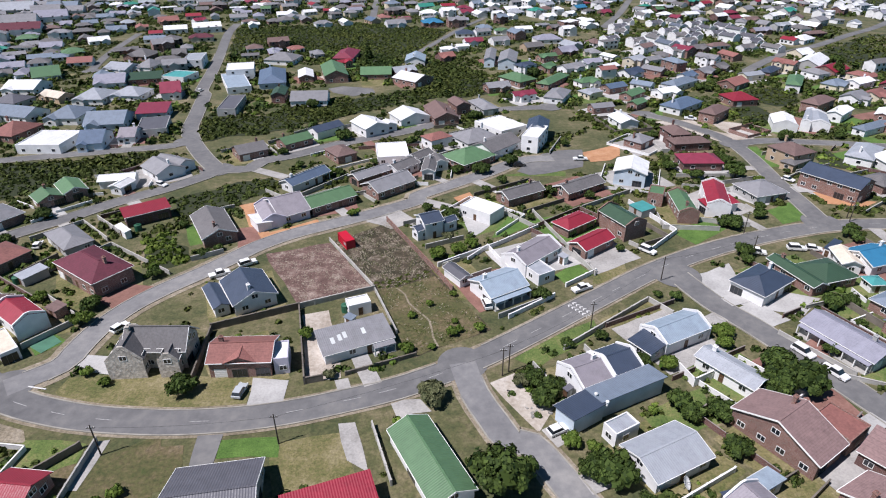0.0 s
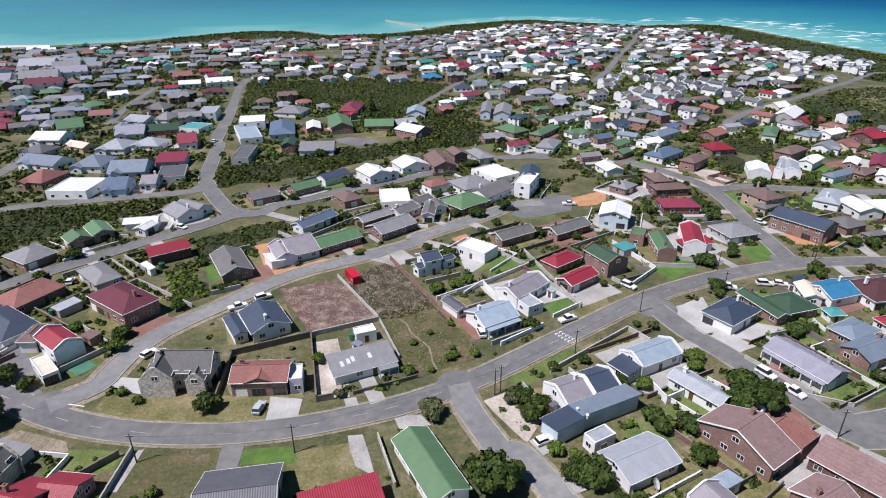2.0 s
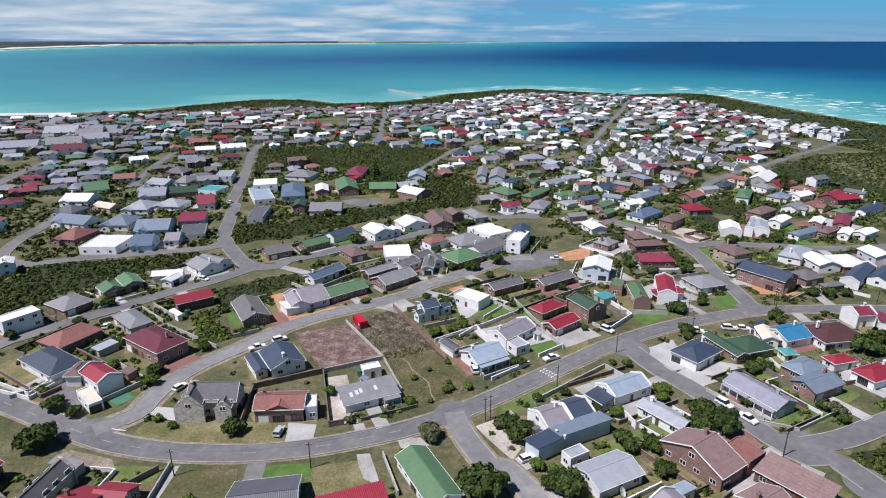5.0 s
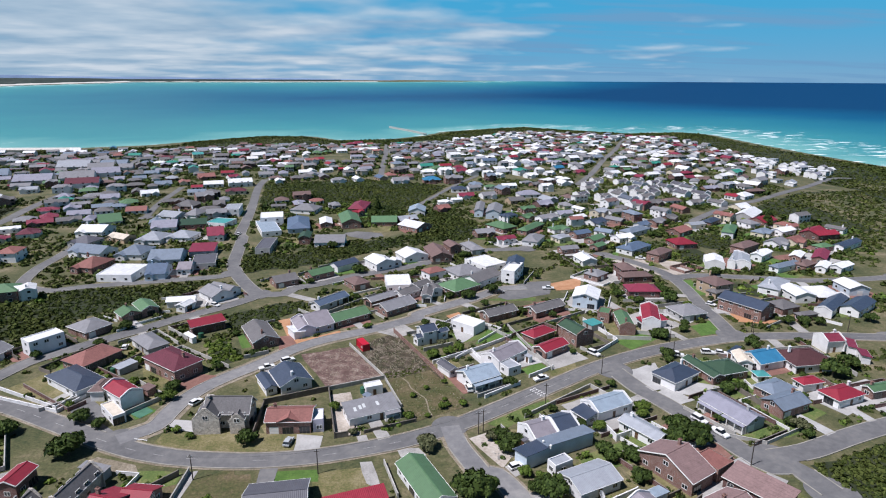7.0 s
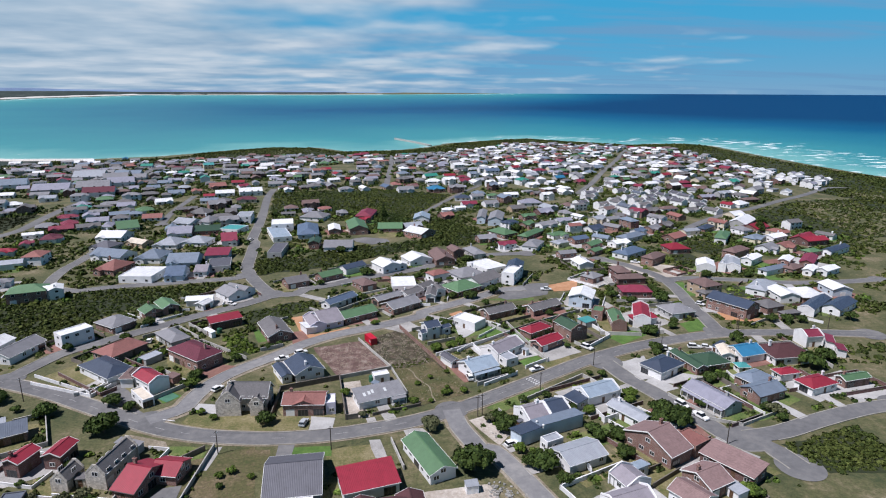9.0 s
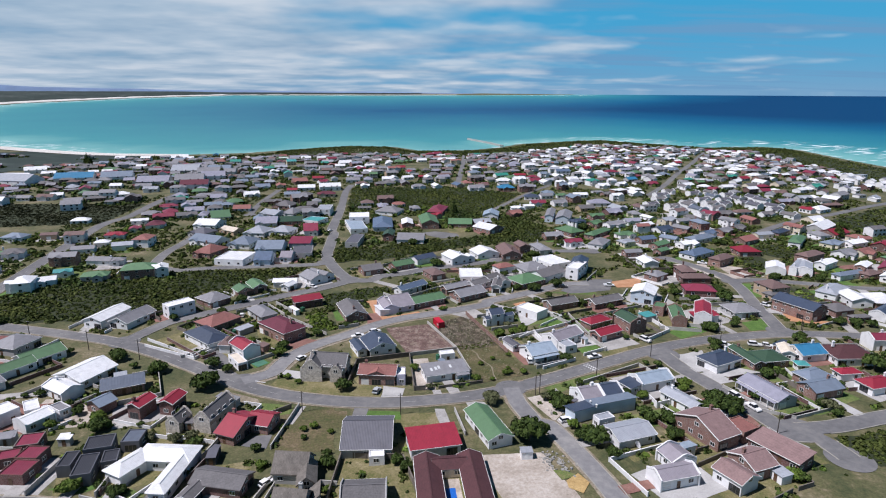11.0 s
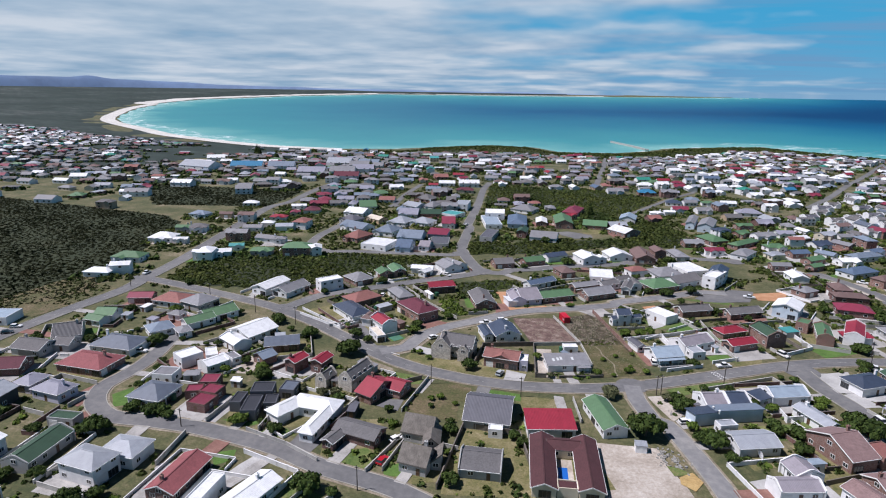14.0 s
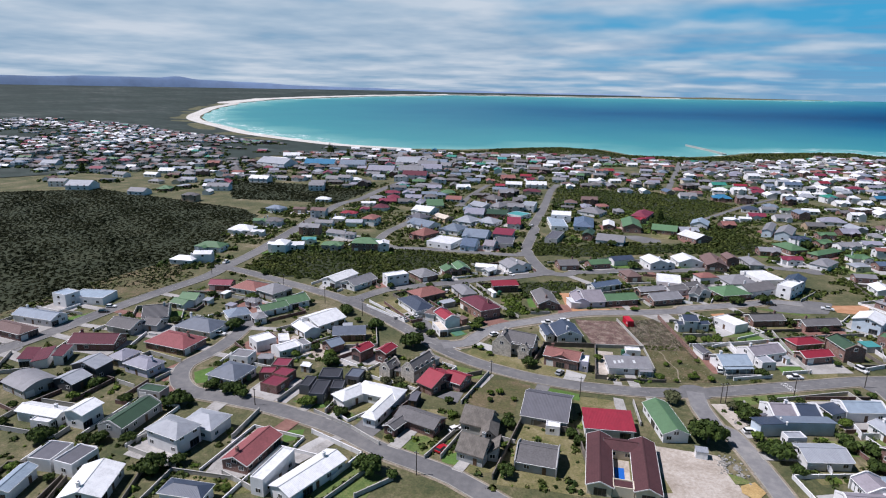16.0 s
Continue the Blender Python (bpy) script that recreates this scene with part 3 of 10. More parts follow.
# ---- vegetation ----
def fast_mesh(name, verts, quads, material):
    me = bpy.data.meshes.new(name)
    n, k = len(verts), len(quads)
    me.vertices.add(n)
    me.vertices.foreach_set("co", np.asarray(verts, np.float32).ravel())
    me.loops.add(k * 4)
    me.loops.foreach_set("vertex_index", np.asarray(quads, np.int32).ravel())
    me.polygons.add(k)
    me.polygons.foreach_set("loop_start", np.arange(0, k * 4, 4, dtype=np.int32))
    me.materials.append(MATS[material])
    me.update(calc_edges=True)
    return me


def leaf_quads(rng, centres, radii, heights, per, leaf, spread=0.3):
    """Leaf tufts scattered through low domes: small tilted quads, denser towards the outside."""
    n = len(centres)
    d = rng.normal(size=(n, per, 3))
    d /= np.linalg.norm(d, axis=2, keepdims=True)
    d[:, :, 2] = np.abs(d[:, :, 2])
    lump = 0.72 + 0.34 * np.sin(d[:, :, 0] * 4 + rng.uniform(0, 6, (n, 1))) * np.cos(d[:, :, 1] * 4 + rng.uniform(0, 6, (n, 1)))
    rad = lump * rng.uniform(0.72, 1.05, (n, per))
    p = d * rad[:, :, None] * np.stack([radii, radii, heights], -1)[:, None, :] + centres[:, None, :]
    nrm = d + rng.normal(size=d.shape) * spread
    nrm /= np.linalg.norm(nrm, axis=2, keepdims=True)
    ref = rng.normal(size=d.shape)
    u = np.cross(nrm, ref)
    u /= np.linalg.norm(u, axis=2, keepdims=True)
    w_ = np.cross(nrm, u)
    s = (leaf * rng.uniform(0.6, 1.3, (n, per)) * radii[:, None])[:, :, None]
    c = np.stack([p - u * s - w_ * s * 0.7, p + u * s - w_ * s * 0.7, p + u * s * 0.8 + w_ * s * 0.7, p - u * s * 0.8 + w_ * s * 0.7], 2)
    v = c.reshape(-1, 3)
    return v, np.arange(len(v)).reshape(-1, 4)


def inside(poly, x, y):
    poly = np.asarray(poly, float)
    r = np.zeros(np.shape(x), bool)
    for a, b in zip(poly, np.roll(poly, -1, 0)):
        c = (a[1] > y) != (b[1] > y)
        r ^= c & (x < (b[0] - a[0]) * (y - a[1]) / (b[1] - a[1] + 1e-12) + a[0])
    return r


BUSH = []


def bush(label, spacing, size, per, material, *corners, gaps=-3.0, clear=None, floor=True):
    """Coastal scrub over a stretch of ground: a floor sheet coloured dark for shade, and many low shrubs."""
    BUSH.append(corners)
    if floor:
        patch("bush_floor", *corners, label="ground sheet under coastal scrub, shade put into its dark colour", lift=0.035, name="scrub_floor", wobble=1.5)
    rng = np.random.default_rng(len(BUSH))
    a = np.array(corners, float)
    lo, hi = a.min(0), a.max(0)
    gx, gy = np.meshgrid(np.arange(lo[0], hi[0], spacing), np.arange(lo[1], hi[1], spacing))
    x, y = gx.ravel() + rng.uniform(-0.6, 0.6, gx.size) * spacing, gy.ravel() + rng.uniform(-0.6, 0.6, gx.size) * spacing
    gap = np.sin(x * 0.11 + 1.3 * np.sin(y * 0.07)) + np.sin(y * 0.13 + x * 0.05)
    keep = inside(a, x, y) & (gap > gaps)
    keep &= ~on_roads(x, y, 1.5)
    if clear:
        keep &= ~clear(x, y, 1.2)
    x, y, gap = x[keep], y[keep], gap[keep]
    r = size * rng.uniform(0.55, 1.25, len(x)) * (1 + 0.12 * gap)
    h = r * rng.uniform(0.55, 0.95, len(x)) * (0.6 if material == "leaf_scrub_shade" else 1.0)
    v, q = leaf_quads(rng, np.stack([x, y, ground_z(x, y) - 0.1 * r], -1), r, h, int(per * 0.85), 0.29)
    ob = new("scrub", fast_mesh("scrub", v, q, material))
    return tagged(ob, label, "shrubs", kind="stuff")


DENSE = "dense dark green coastal scrub on open ground"
bush(DENSE, 2.6, 1.7, 30, "leaf_olive", (-137, 492), (-48, 516), (28, 477), (2, 402), (-17, 372), (-54, 396), (-89, 418), (-118, 399))
bush(DENSE, 2.2, 1.6, 44, "leaf_olive", (-214, 130), (-226, 166), (-206, 190), (-160, 206), (-114, 214), (-92, 221), (-112, 196), (-127, 182), (-138, 164), (-150, 152), (-167, 134), (-195, 128))
bush(DENSE, 2.0, 1.2, 44, "leaf_olive", (-76, 175), (-62, 186), (-49, 192), (-44, 185), (-56, 169), (-71, 160))
bush("bright green shrubs on an empty plot", 1.9, 1.5, 60, "leaf_light", (-76, 148), (-69, 153), (-58, 136), (-66, 131))
# these two western fields take the leaf colour darkened for cloud shade
bush(DENSE, 2.3, 1.5, 20, "leaf_scrub_shade", (-566, 212), (-506, 266), (-330, 257), (-300, 240), (-258, 150), (-234, 100), (-232, 82), (-249, 80), (-252, 44), (-249, 16), (-270, -10), (-420, 0), gaps=-3)
bush(DENSE, 2.8, 1.8, 22, "leaf_scrub_shade", (-450, 372), (-292, 393), (-278, 315), (-370, 287), gaps=-3)
bush(DENSE, 4.0, 2.2, 18, "leaf_olive", (250, 375), (331, 442), (425, 468), (420, 330), (300, 305), (275, 305), (258, 337))
bush(DENSE, 4.5, 2.4, 16, "leaf_olive", (430, 1000), (550, 1060), (560, 800), (540, 640), (470, 480), (410, 420), (388, 505), (436, 639), (470, 820))
bush(DENSE, 4.5, 2.4, 16, "leaf_olive", (-380, 900), (-300, 1020), (-210, 1050), (-130, 980), (-135, 930), (-248, 880), (-320, 830))
bush(DENSE, 4.5, 2.4, 16, "leaf_olive", (40, 1080), (160, 1215), (235, 1260), (330, 1170), (290, 1060), (200, 1100), (120, 1080), (60, 1010))
bush("low green shrubs at a street corner", 1.5, 1.35, 60, "leaf_olive", (100, 71), (112, 74), (128, 80), (130, 60), (105, 58))

# ---- houses ----
WORDS = {"red": "bright red", "crimson": "crimson", "dgreen": "dark green", "dgrey": "dark grey tiled", "palegrey": "pale grey", "lilacgrey": "mauve-grey",
         "maroondark": "dark maroon tiled", "maroonbrown": "mauve-brown tiled", "bright": "bright blue", "black": "black", "steel": "steel-blue",
         "paleblue": "pale blue", "rose": "faded red tiled", "terracotta": "terracotta tiled", "brown": "brown tiled", "maroon": "maroon tiled", "thatch": "weathered thatched", "white": "white"}
WALL_WORDS = {"brick": "red face-brick", "dbrick": "dark face-brick", "stone": "rough stone", "white": "white plastered", "paleblue": "pale blue plastered"}


def box(v, f, x0, x1, y0, y1, z0, z1):
    k = len(v)
    v += [(x0, y0, z0), (x1, y0, z0), (x1, y1, z0), (x0, y1, z0), (x0, y0, z1), (x1, y0, z1), (x1, y1, z1), (x0, y1, z1)]
    f += [(k, k + 3, k + 2, k + 1), (k + 4, k + 5, k + 6, k + 7), (k, k + 1, k + 5, k + 4), (k + 1, k + 2, k + 6, k + 5), (k + 2, k + 3, k + 7, k + 6), (k + 3, k, k + 4, k + 7)]


def slab(v, f, top, thick):
    """A thick plate under a flat or bent outline of points."""
    k, n = len(v), len(top)
    v += list(top) + [(x, y, z - thick) for x, y, z in top]
    f.append(tuple(range(k, k + n)))
    f.append(tuple(range(k + 2 * n - 1, k + n - 1, -1)))
    for i in range(n):
        j = (i + 1) % n
        f.append((k + j, k + i, k + n + i, k + n + j))


def extruded(profile, x0, x1):
    """A closed profile of (y, z), anticlockwise seen from +x, drawn out along x."""
    n = len(profile)
    v = [(x0, y, z) for y, z in profile] + [(x1, y, z) for y, z in profile]
    f = [tuple(range(n - 1, -1, -1)), tuple(range(n, 2 * n))]
    f += [(i, (i + 1) % n, n + (i + 1) % n, n + i) for i in range(n)]
    return v, f


def tub(wx, wy, z0, z1, floor, rim):
    """A block with a sunken top inside a parapet."""
    v = []
    for a, b, z in ((wx, wy, z0), (wx, wy, z1), (wx - rim, wy - rim, z1), (wx - rim, wy - rim, floor)):
        v += [(-a, -b, z), (a, -b, z), (a, b, z), (-a, b, z)]
    f = [(3, 2, 1, 0), (12, 13, 14, 15)]
    for k in (0, 4, 8):
        f += [(k + i, k + (i + 1) % 4, k + 4 + (i + 1) % 4, k + 4 + i) for i in range(4)]
    return v, f


SHARED = {}


def shared(name, make):
    if name not in SHARED:
        v, f, mats, idx = make()
        me = bpy.data.meshes.new(name)
        me.from_pydata(v, [], f)
        for m in mats:
            me.materials.append(MATS[m])
        if idx:
            me.polygons.foreach_set("material_index", idx)
        SHARED[name] = me
    return SHARED[name]


def lattice(xs, zs, holes, depth):
    """A flat frame with openings, in one piece: a grid of bars between given lines."""
    v, f, idx = [], [], {}

    def at(i, j, k):
        if (i, j, k) not in idx:
            idx[i, j, k] = len(v)
            v.append((xs[i], (-depth, depth)[k], zs[j]))
        return idx[i, j, k]
    solid = {(i, j) for i in range(len(xs) - 1) for j in range(len(zs) - 1)} - set(holes)
    for i, j in sorted(solid):
        f.append((at(i, j, 0), at(i + 1, j, 0), at(i + 1, j + 1, 0), at(i, j + 1, 0)))
        f.append((at(i, j + 1, 1), at(i + 1, j + 1, 1), at(i + 1, j, 1), at(i, j, 1)))
        for (p, q), (c, d) in (((i, j), (i + 1, j)), ((i + 1, j), (i + 1, j + 1)), ((i + 1, j + 1), (i, j + 1)), ((i, j + 1), (i, j))):
            n = {((i, j), (i + 1, j)): (i, j - 1), ((i + 1, j), (i + 1, j + 1)): (i + 1, j), ((i + 1, j + 1), (i, j + 1)): (i, j + 1), ((i, j + 1), (i, j)): (i - 1, j)}[(p, q), (c, d)]
            if n not in solid:
                f.append((at(c, d, 0), at(p, q, 0), at(p, q, 1), at(c, d, 1)))
    return v, f


def window_frame():
    v, f = lattice((-0.75, -0.66, -0.045, 0.045, 0.66, 0.75), (0, 0.09, 1.11, 1.2), ((1, 1), (3, 1)), 0.05)
    return v, f, ["trim_white"], None


def window_pane():
    v, f = [], []
    box(v, f, -0.66, 0.66, -0.02, 0.01, 0.09, 1.11)
    return v, f, ["glass_dark"], None


def far_window():
    v, f = [], []
    box(v, f, -0.75, 0.75, -0.05, 0.05, 0, 1.2)
    box(v, f, -0.64, 0.64, -0.06, 0.0, 0.1, 1.1)
    return v, f, ["trim_white", "glass_dark"], [0] * 6 + [1] * 6


def wide_frame():
    v, f = lattice((-1.5, -1.42, -0.52, -0.44, 0.44, 0.52, 1.42, 1.5), (0, 0.08, 2.02, 2.1), ((1, 1), (3, 1), (5, 1)), 0.05)
    return v, f, ["trim_dark"], None


def wide_pane():
    v, f = [], []
    box(v, f, -1.42, 1.42, -0.02, 0.01, 0.08, 2.02)
    return v, f, ["glass_dark"], None


def door_leaf():
    """A leaf with two sunken panels, in one piece."""
    xs, zs = (-0.5, -0.36, 0.36, 0.5), (0, 0.2, 0.95, 1.1, 1.9, 2.05)
    v = [(x, -0.05, z) for z in zs for x in xs] + [(x, 0.05, z) for z in (0, 2.05) for x in (-0.5, 0.5)]
    f = []
    for j in range(5):
        for i in range(3):
            a, b, c, d = j * 4 + i, j * 4 + i + 1, j * 4 + i + 5, j * 4 + i + 4
            if i == 1 and j in (1, 3):
                k = len(v)
                v += [(xs[1] + 0.05, -0.01, zs[j] + 0.05), (xs[2] - 0.05, -0.01, zs[j] + 0.05), (xs[2] - 0.05, -0.01, zs[j + 1] - 0.05), (xs[1] + 0.05, -0.01, zs[j + 1] - 0.05)]
                f += [(a, b, k + 1, k), (b, c, k + 2, k + 1), (c, d, k + 3, k + 2), (d, a, k, k + 3), (k, k + 1, k + 2, k + 3)]
            else:
                f.append((a, b, c, d))
    f += [(25, 24, 26, 27), (3, 25, 27, 23), (24, 0, 20, 26), (23, 27, 26, 20), (0, 24, 25, 3)]
    return v, f, ["door_wood"], None


def garage_leaf():
    """A sectional door: four panels with grooves between them."""
    face = []
    for i in range(4):
        z = 0.02 + 0.54 * i
        face += [(-0.01, z), (-0.05, z + 0.03), (-0.05, z + 0.48), (-0.01, z + 0.51)]
    v, f = extruded([(0.05, 0.0), (0.05, 2.2)] + face[::-1], -1.28, 1.28)
    return v, f, ["garage_white"], None


def chimney_stack():
    """A stack with an oversailing cap and a pot, in one piece."""
    v, f = [], []
    rings = ((0.4, 0.3, -0.9), (0.4, 0.3, 1.0), (0.5, 0.4, 1.02), (0.5, 0.4, 1.16), (0.16, 0.13, 1.18), (0.13, 0.11, 1.5))
    for a, b, z in rings:
        v += [(-a, -b, z), (a, -b, z), (a, b, z), (-a, b, z)]
    for k in range(0, 4 * len(rings) - 4, 4):
        f += [(k + i, k + (i + 1) % 4, k + 4 + (i + 1) % 4, k + 4 + i) for i in range(4)]
    f.append(tuple(range(len(v) - 4, len(v))))
    return v, f


def wing(parent, kind, roof, wall, eave, at, lx, ly, near, seed, first=True, blank=False):
    """One block of a house: walls, roof, openings. lx, ly: the roof's outline; the ridge runs along x."""
    rnd = random.Random(seed)
    parapet = kind == "d"
    kind = "g" if parapet else kind
    over = 0.12 if kind == "f" else 0.4
    wx, wy = max(lx / 2 - over, lx * 0.42), max(ly / 2 - over, ly * 0.42)
    pitch = {"g": 0.42, "h": 0.42, "m": 0.14, "f": 0.0, "v": 0.0}[kind]
    if roof == "thatch":
        pitch = 0.85
    if wall == "stone":
        pitch = 0.9
    if roof in ("white", "palegrey") and kind == "g":
        pitch = 0.34
    top = eave + pitch * ly / 2
    if kind == "f":
        v, f = tub(wx, wy, -0.6, eave + 0.35, eave, 0.22)
    else:
        side = [(-wy, -0.6), (wy, -0.6), (wy, eave), (-wy, eave)]
        if kind == "g":
            side.insert(3, (0, eave + pitch * wy))
        if kind == "m":
            side[2] = (wy, eave + pitch * 2 * wy)
        v, f = extruded(side, -wx, wx)
    mesh_object("wall", v, f, "wall_" + wall, parent, at)
    v, f = [], []
    hx, hy = lx / 2, ly / 2
    thick = 0.45 if roof == "thatch" else 0.16
    cap = None
    if kind == "g":
        e, t = eave + 0.06, top + 0.06
        v = [(x, y, z) for x in (-hx, hx) for y, z in ((-hy, e), (0, t), (hy, e), (hy, e - thick), (0, t - thick), (-hy, e - thick))]
        f = [(0, 1, 4, 5), (1, 2, 3, 4), (7, 6, 11, 10), (8, 7, 10, 9)] + [((i + 1) % 6, i, 6 + i, 6 + (i + 1) % 6) for i in range(6)]
        cap = (-hx, hx, t)
    elif kind == "h":
        r = max(hx - hy * 0.95, 0.15)
        e, t = eave + 0.06, eave + pitch * hy + 0.06
        a, b, c, d = (-hx, -hy, e), (hx, -hy, e), (hx, hy, e), (-hx, hy, e)
        p, q = (-r, 0, t), (r, 0, t)
        v = [a, b, c, d, p, q] + [(x, y, z - thick) for x, y, z in (a, b, c, d, p, q)]
        f = [(0, 1, 5, 4), (1, 2, 5), (2, 3, 4, 5), (3, 0, 4), (10, 11, 7, 6), (11, 8, 7), (11, 10, 9, 8), (10, 6, 9)]
        f += [((i + 1) % 4, i, 6 + i, 6 + (i + 1) % 4) for i in range(4)]
        cap = (-r, r, t)
    elif kind == "m":
        slab(v, f, [(-hx, -hy, eave + 0.1), (hx, -hy, eave + 0.1), (hx, hy, eave + 0.1 + pitch * ly), (-hx, hy, eave + 0.1 + pitch * ly)], thick)
    elif kind == "v":
        n = 10
        arc = [(-hy + 2 * hy * i / n, eave + 0.05 + 1.6 * math.sin(math.pi * i / n)) for i in range(n + 1)]
        v, f = extruded([(y, z - thick) for y, z in arc] + arc[::-1], -hx, hx)
        end, faces = extruded([(y * 0.97, z - 0.1) for y, z in arc[::-1]], -hx + 0.3, hx - 0.3)
        mesh_object("gable_wall", end, faces, "wall_" + wall, parent, at)
    else:
        box(v, f, -wx + 0.23, wx - 0.23, -wy + 0.23, wy - 0.23, eave - 0.1, eave + 0.08)
    cover = mesh_object("roof", v, f, "roof_" + roof, parent, at)
    if cap and roof != "thatch" and near:
        v, f = [], []
        box(v, f, cap[0], cap[1], -0.17, 0.17, cap[2] - 0.06, cap[2] + 0.07)
        mesh_object("ridge_cap", v, f, "roof_" + roof, parent, at)
    # pale barge boards and gutters
    if kind in "ghm" and roof != "thatch" and near:
        edge = eave - 0.12
        tone = "trim_white" if rnd.random() < 0.8 or wall == "white" else "trim_dark"
        for s in (-1, 1):
            if kind != "m" or s < 0:
                v, f = [], []
                box(v, f, -hx, hx, s * (hy + 0.05) - 0.06, s * (hy + 0.05) + 0.06, edge, edge + 0.14)
                mesh_object("gutter", v, f, tone, parent, at)
            if kind == "h":
                v, f = [], []
                box(v, f, s * (hx + 0.05) - 0.06, s * (hx + 0.05) + 0.06, -hy, hy, edge, edge + 0.14)
                mesh_object("gutter", v, f, tone, parent, at)
        if kind == "g" and not parapet and rnd.random() < 0.75:
            for s in (-1, 1):
                x = s * (hx + 0.03)
                v, f = extruded([(-hy, eave - 0.2), (0, top - 0.18), (hy, eave - 0.2), (hy, eave + 0.1), (0, top + 0.12), (-hy, eave + 0.1)], x - 0.04, x + 0.04)
                mesh_object("bargeboard", v, f, tone, parent, at)
    if parapet:
        # gable ends carried up above the roof
        for s in (-1, 1):
            x = s * (hx - 0.16)
            v = [(x - 0.16, -hy - 0.1, 0), (x - 0.16, hy + 0.1, 0), (x - 0.16, hy + 0.1, eave + 0.4), (x - 0.16, 0.5, top + 0.45), (x - 0.16, -0.5, top + 0.45), (x - 0.16, -hy - 0.1, eave + 0.4)]
            v += [(x + 0.32, q, z) for x, q, z in v]
            f = [tuple(range(5, -1, -1)), tuple(range(6, 12))] + [(i, (i + 1) % 6, 6 + (i + 1) % 6, 6 + i) for i in range(6)]
            mesh_object("gable_parapet", v, f, "wall_" + wall, parent, at)
    # openings
    levels = [0.0] + ([2.8] if eave > 4.7 or wall == "stone" else [])
    fv, ff, fm = [], [], []
    for side, length, off, turn in () if blank else ((0, wx, wy, 0), (1, wx, wy, 180), (2, wy, wx, 90), (3, wy, wx, -90)):
        if (at @ Vector((*((0, -1), (0, 1), (1, 0), (-1, 0))[side], 0)) - at.translation).y > (0.6 if near else 0.25):
            continue
        for base in levels:
            n = max(1, int(length * 2 / (2.9 if wall == "stone" else 3.4))) if near else max(1, int(length * 2 / 5))
            for i in range(n):
                s = (i + 0.5) / n * 2 * length - length + rnd.uniform(-0.3, 0.3)
                kind_here = rnd.random()
                if kind_here < 0.14 and near:
                    continue
                x, y = ((s, -off), (-s, off), (off, s), (-off, -s))[side]
                what = "window"
                if base == 0 and near and length * 2 / n > 3.2 and kind_here > 0.80:
                    what = "wide"
                if base == 0 and first and side == 0 and i == n // 2 and near:
                    what = "door"
                if base == 0 and first and side == (seed % 2) * 2 and i == 0 and length > 3.5:
                    what = "garage"
                here = at @ pose(x, y, base, 0, 0, turn)
                if what == "door":
                    o = new("door", shared("door", door_leaf))
                elif what == "garage":
                    o = new("garage_door", shared("garage_door", garage_leaf))
                elif what == "wide":
                    o = new("sliding_door", shared("sliding_door", wide_frame))
                    p = new("pane", shared("wide_pane", wide_pane))
                    p.parent = o
                    here = here @ pose(0, 0, 0.05)
                elif near:
                    o = new("window", shared("window", window_frame))
                    here = here @ pose(0, 0, 0.95)
                    p = new("pane", shared("pane", window_pane))
                    p.parent = o
                else:
                    wv, wf, _w, wm = far_window()
                    k = len(fv)
                    move = here @ pose(0, 0, 0.95)
                    fv += [tuple(move @ Vector(c)) for c in wv]
                    ff += [tuple(k + c for c in t) for t in wf]
                    fm += wm
                    continue
                o.parent, o.matrix_basis = parent, here
    if fv:
        o = mesh_object("glazing", fv, ff, ["trim_white", "glass_dark"], parent)
        o.data.polygons.foreach_set("material_index", fm)
        tagged(o, kind="stuff")
    if kind == "g" and near and pitch * wy > 1.35:
        for s in (-1, 1):
            o = new("window", shared("window", window_frame))
            o.parent, o.matrix_basis = parent, at @ pose(s * (wx if not parapet else hx + 0.02), 0, eave - 0.35 if pitch * wy < 2 else eave + 0.2, 0, 0, 90 * s)
            p = new("pane", shared("pane", window_pane))
            p.parent = o
    if first and rnd.random() < 0.5 and kind in "gh":
        key = "chimney_" + wall

        def made():
            cv, cf = chimney_stack()
            return cv, cf, ["wall_" + wall], None
        o = new("chimney", shared(key, made))
        o.parent, o.matrix_basis = parent, at @ pose(wx * rnd.choice((-0.7, 0.6)), wy * 0.15, top)


COUNT = [0]
FOOT = []
HOUSE = [None, None, 0.0, True]


def house(kind, roof, wall, eave, x, y, turn, lx, ly, near=True):
    """A house of its own, with its first wing."""
    COUNT[0] += 1
    z = gz(x, y)
    e = new("house")
    e.location = (x, y, z)
    storeys = "two-storey" if eave > 4.7 else "single-storey"
    form = {"d": "parapet-gabled", "g": "gabled", "h": "hipped", "f": "flat", "m": "low-pitched", "v": "barrel-vaulted"}[kind]
    tagged(e, f"{storeys} {WALL_WORDS.get(wall, wall + ' plastered')} house with {form} {WORDS.get(roof, roof)} roof", "house", "houses of the town")
    HOUSE[:] = [e, (x, y), z, near]
    FOOT.append((x, y, turn, lx, ly, near, True))
    wing(e, kind, roof, wall, eave, pose(0, 0, 0, 0, 0, turn), lx, ly, near, COUNT[0] * 7 + 1)
    return e


def add(kind, roof, wall, eave, x, y, turn, lx, ly, blank=False):
    """Another wing of the house before."""
    e, (hx, hy), z, near = HOUSE
    COUNT[0] += 1
    FOOT.append((x, y, turn, lx, ly, near, False))
    wing(e, kind, roof, wall, eave, pose(x - hx, y - hy, 0.0, 0, 0, turn), lx, ly, near, COUNT[0] * 7 + 1, False, blank)


DISTANT = []


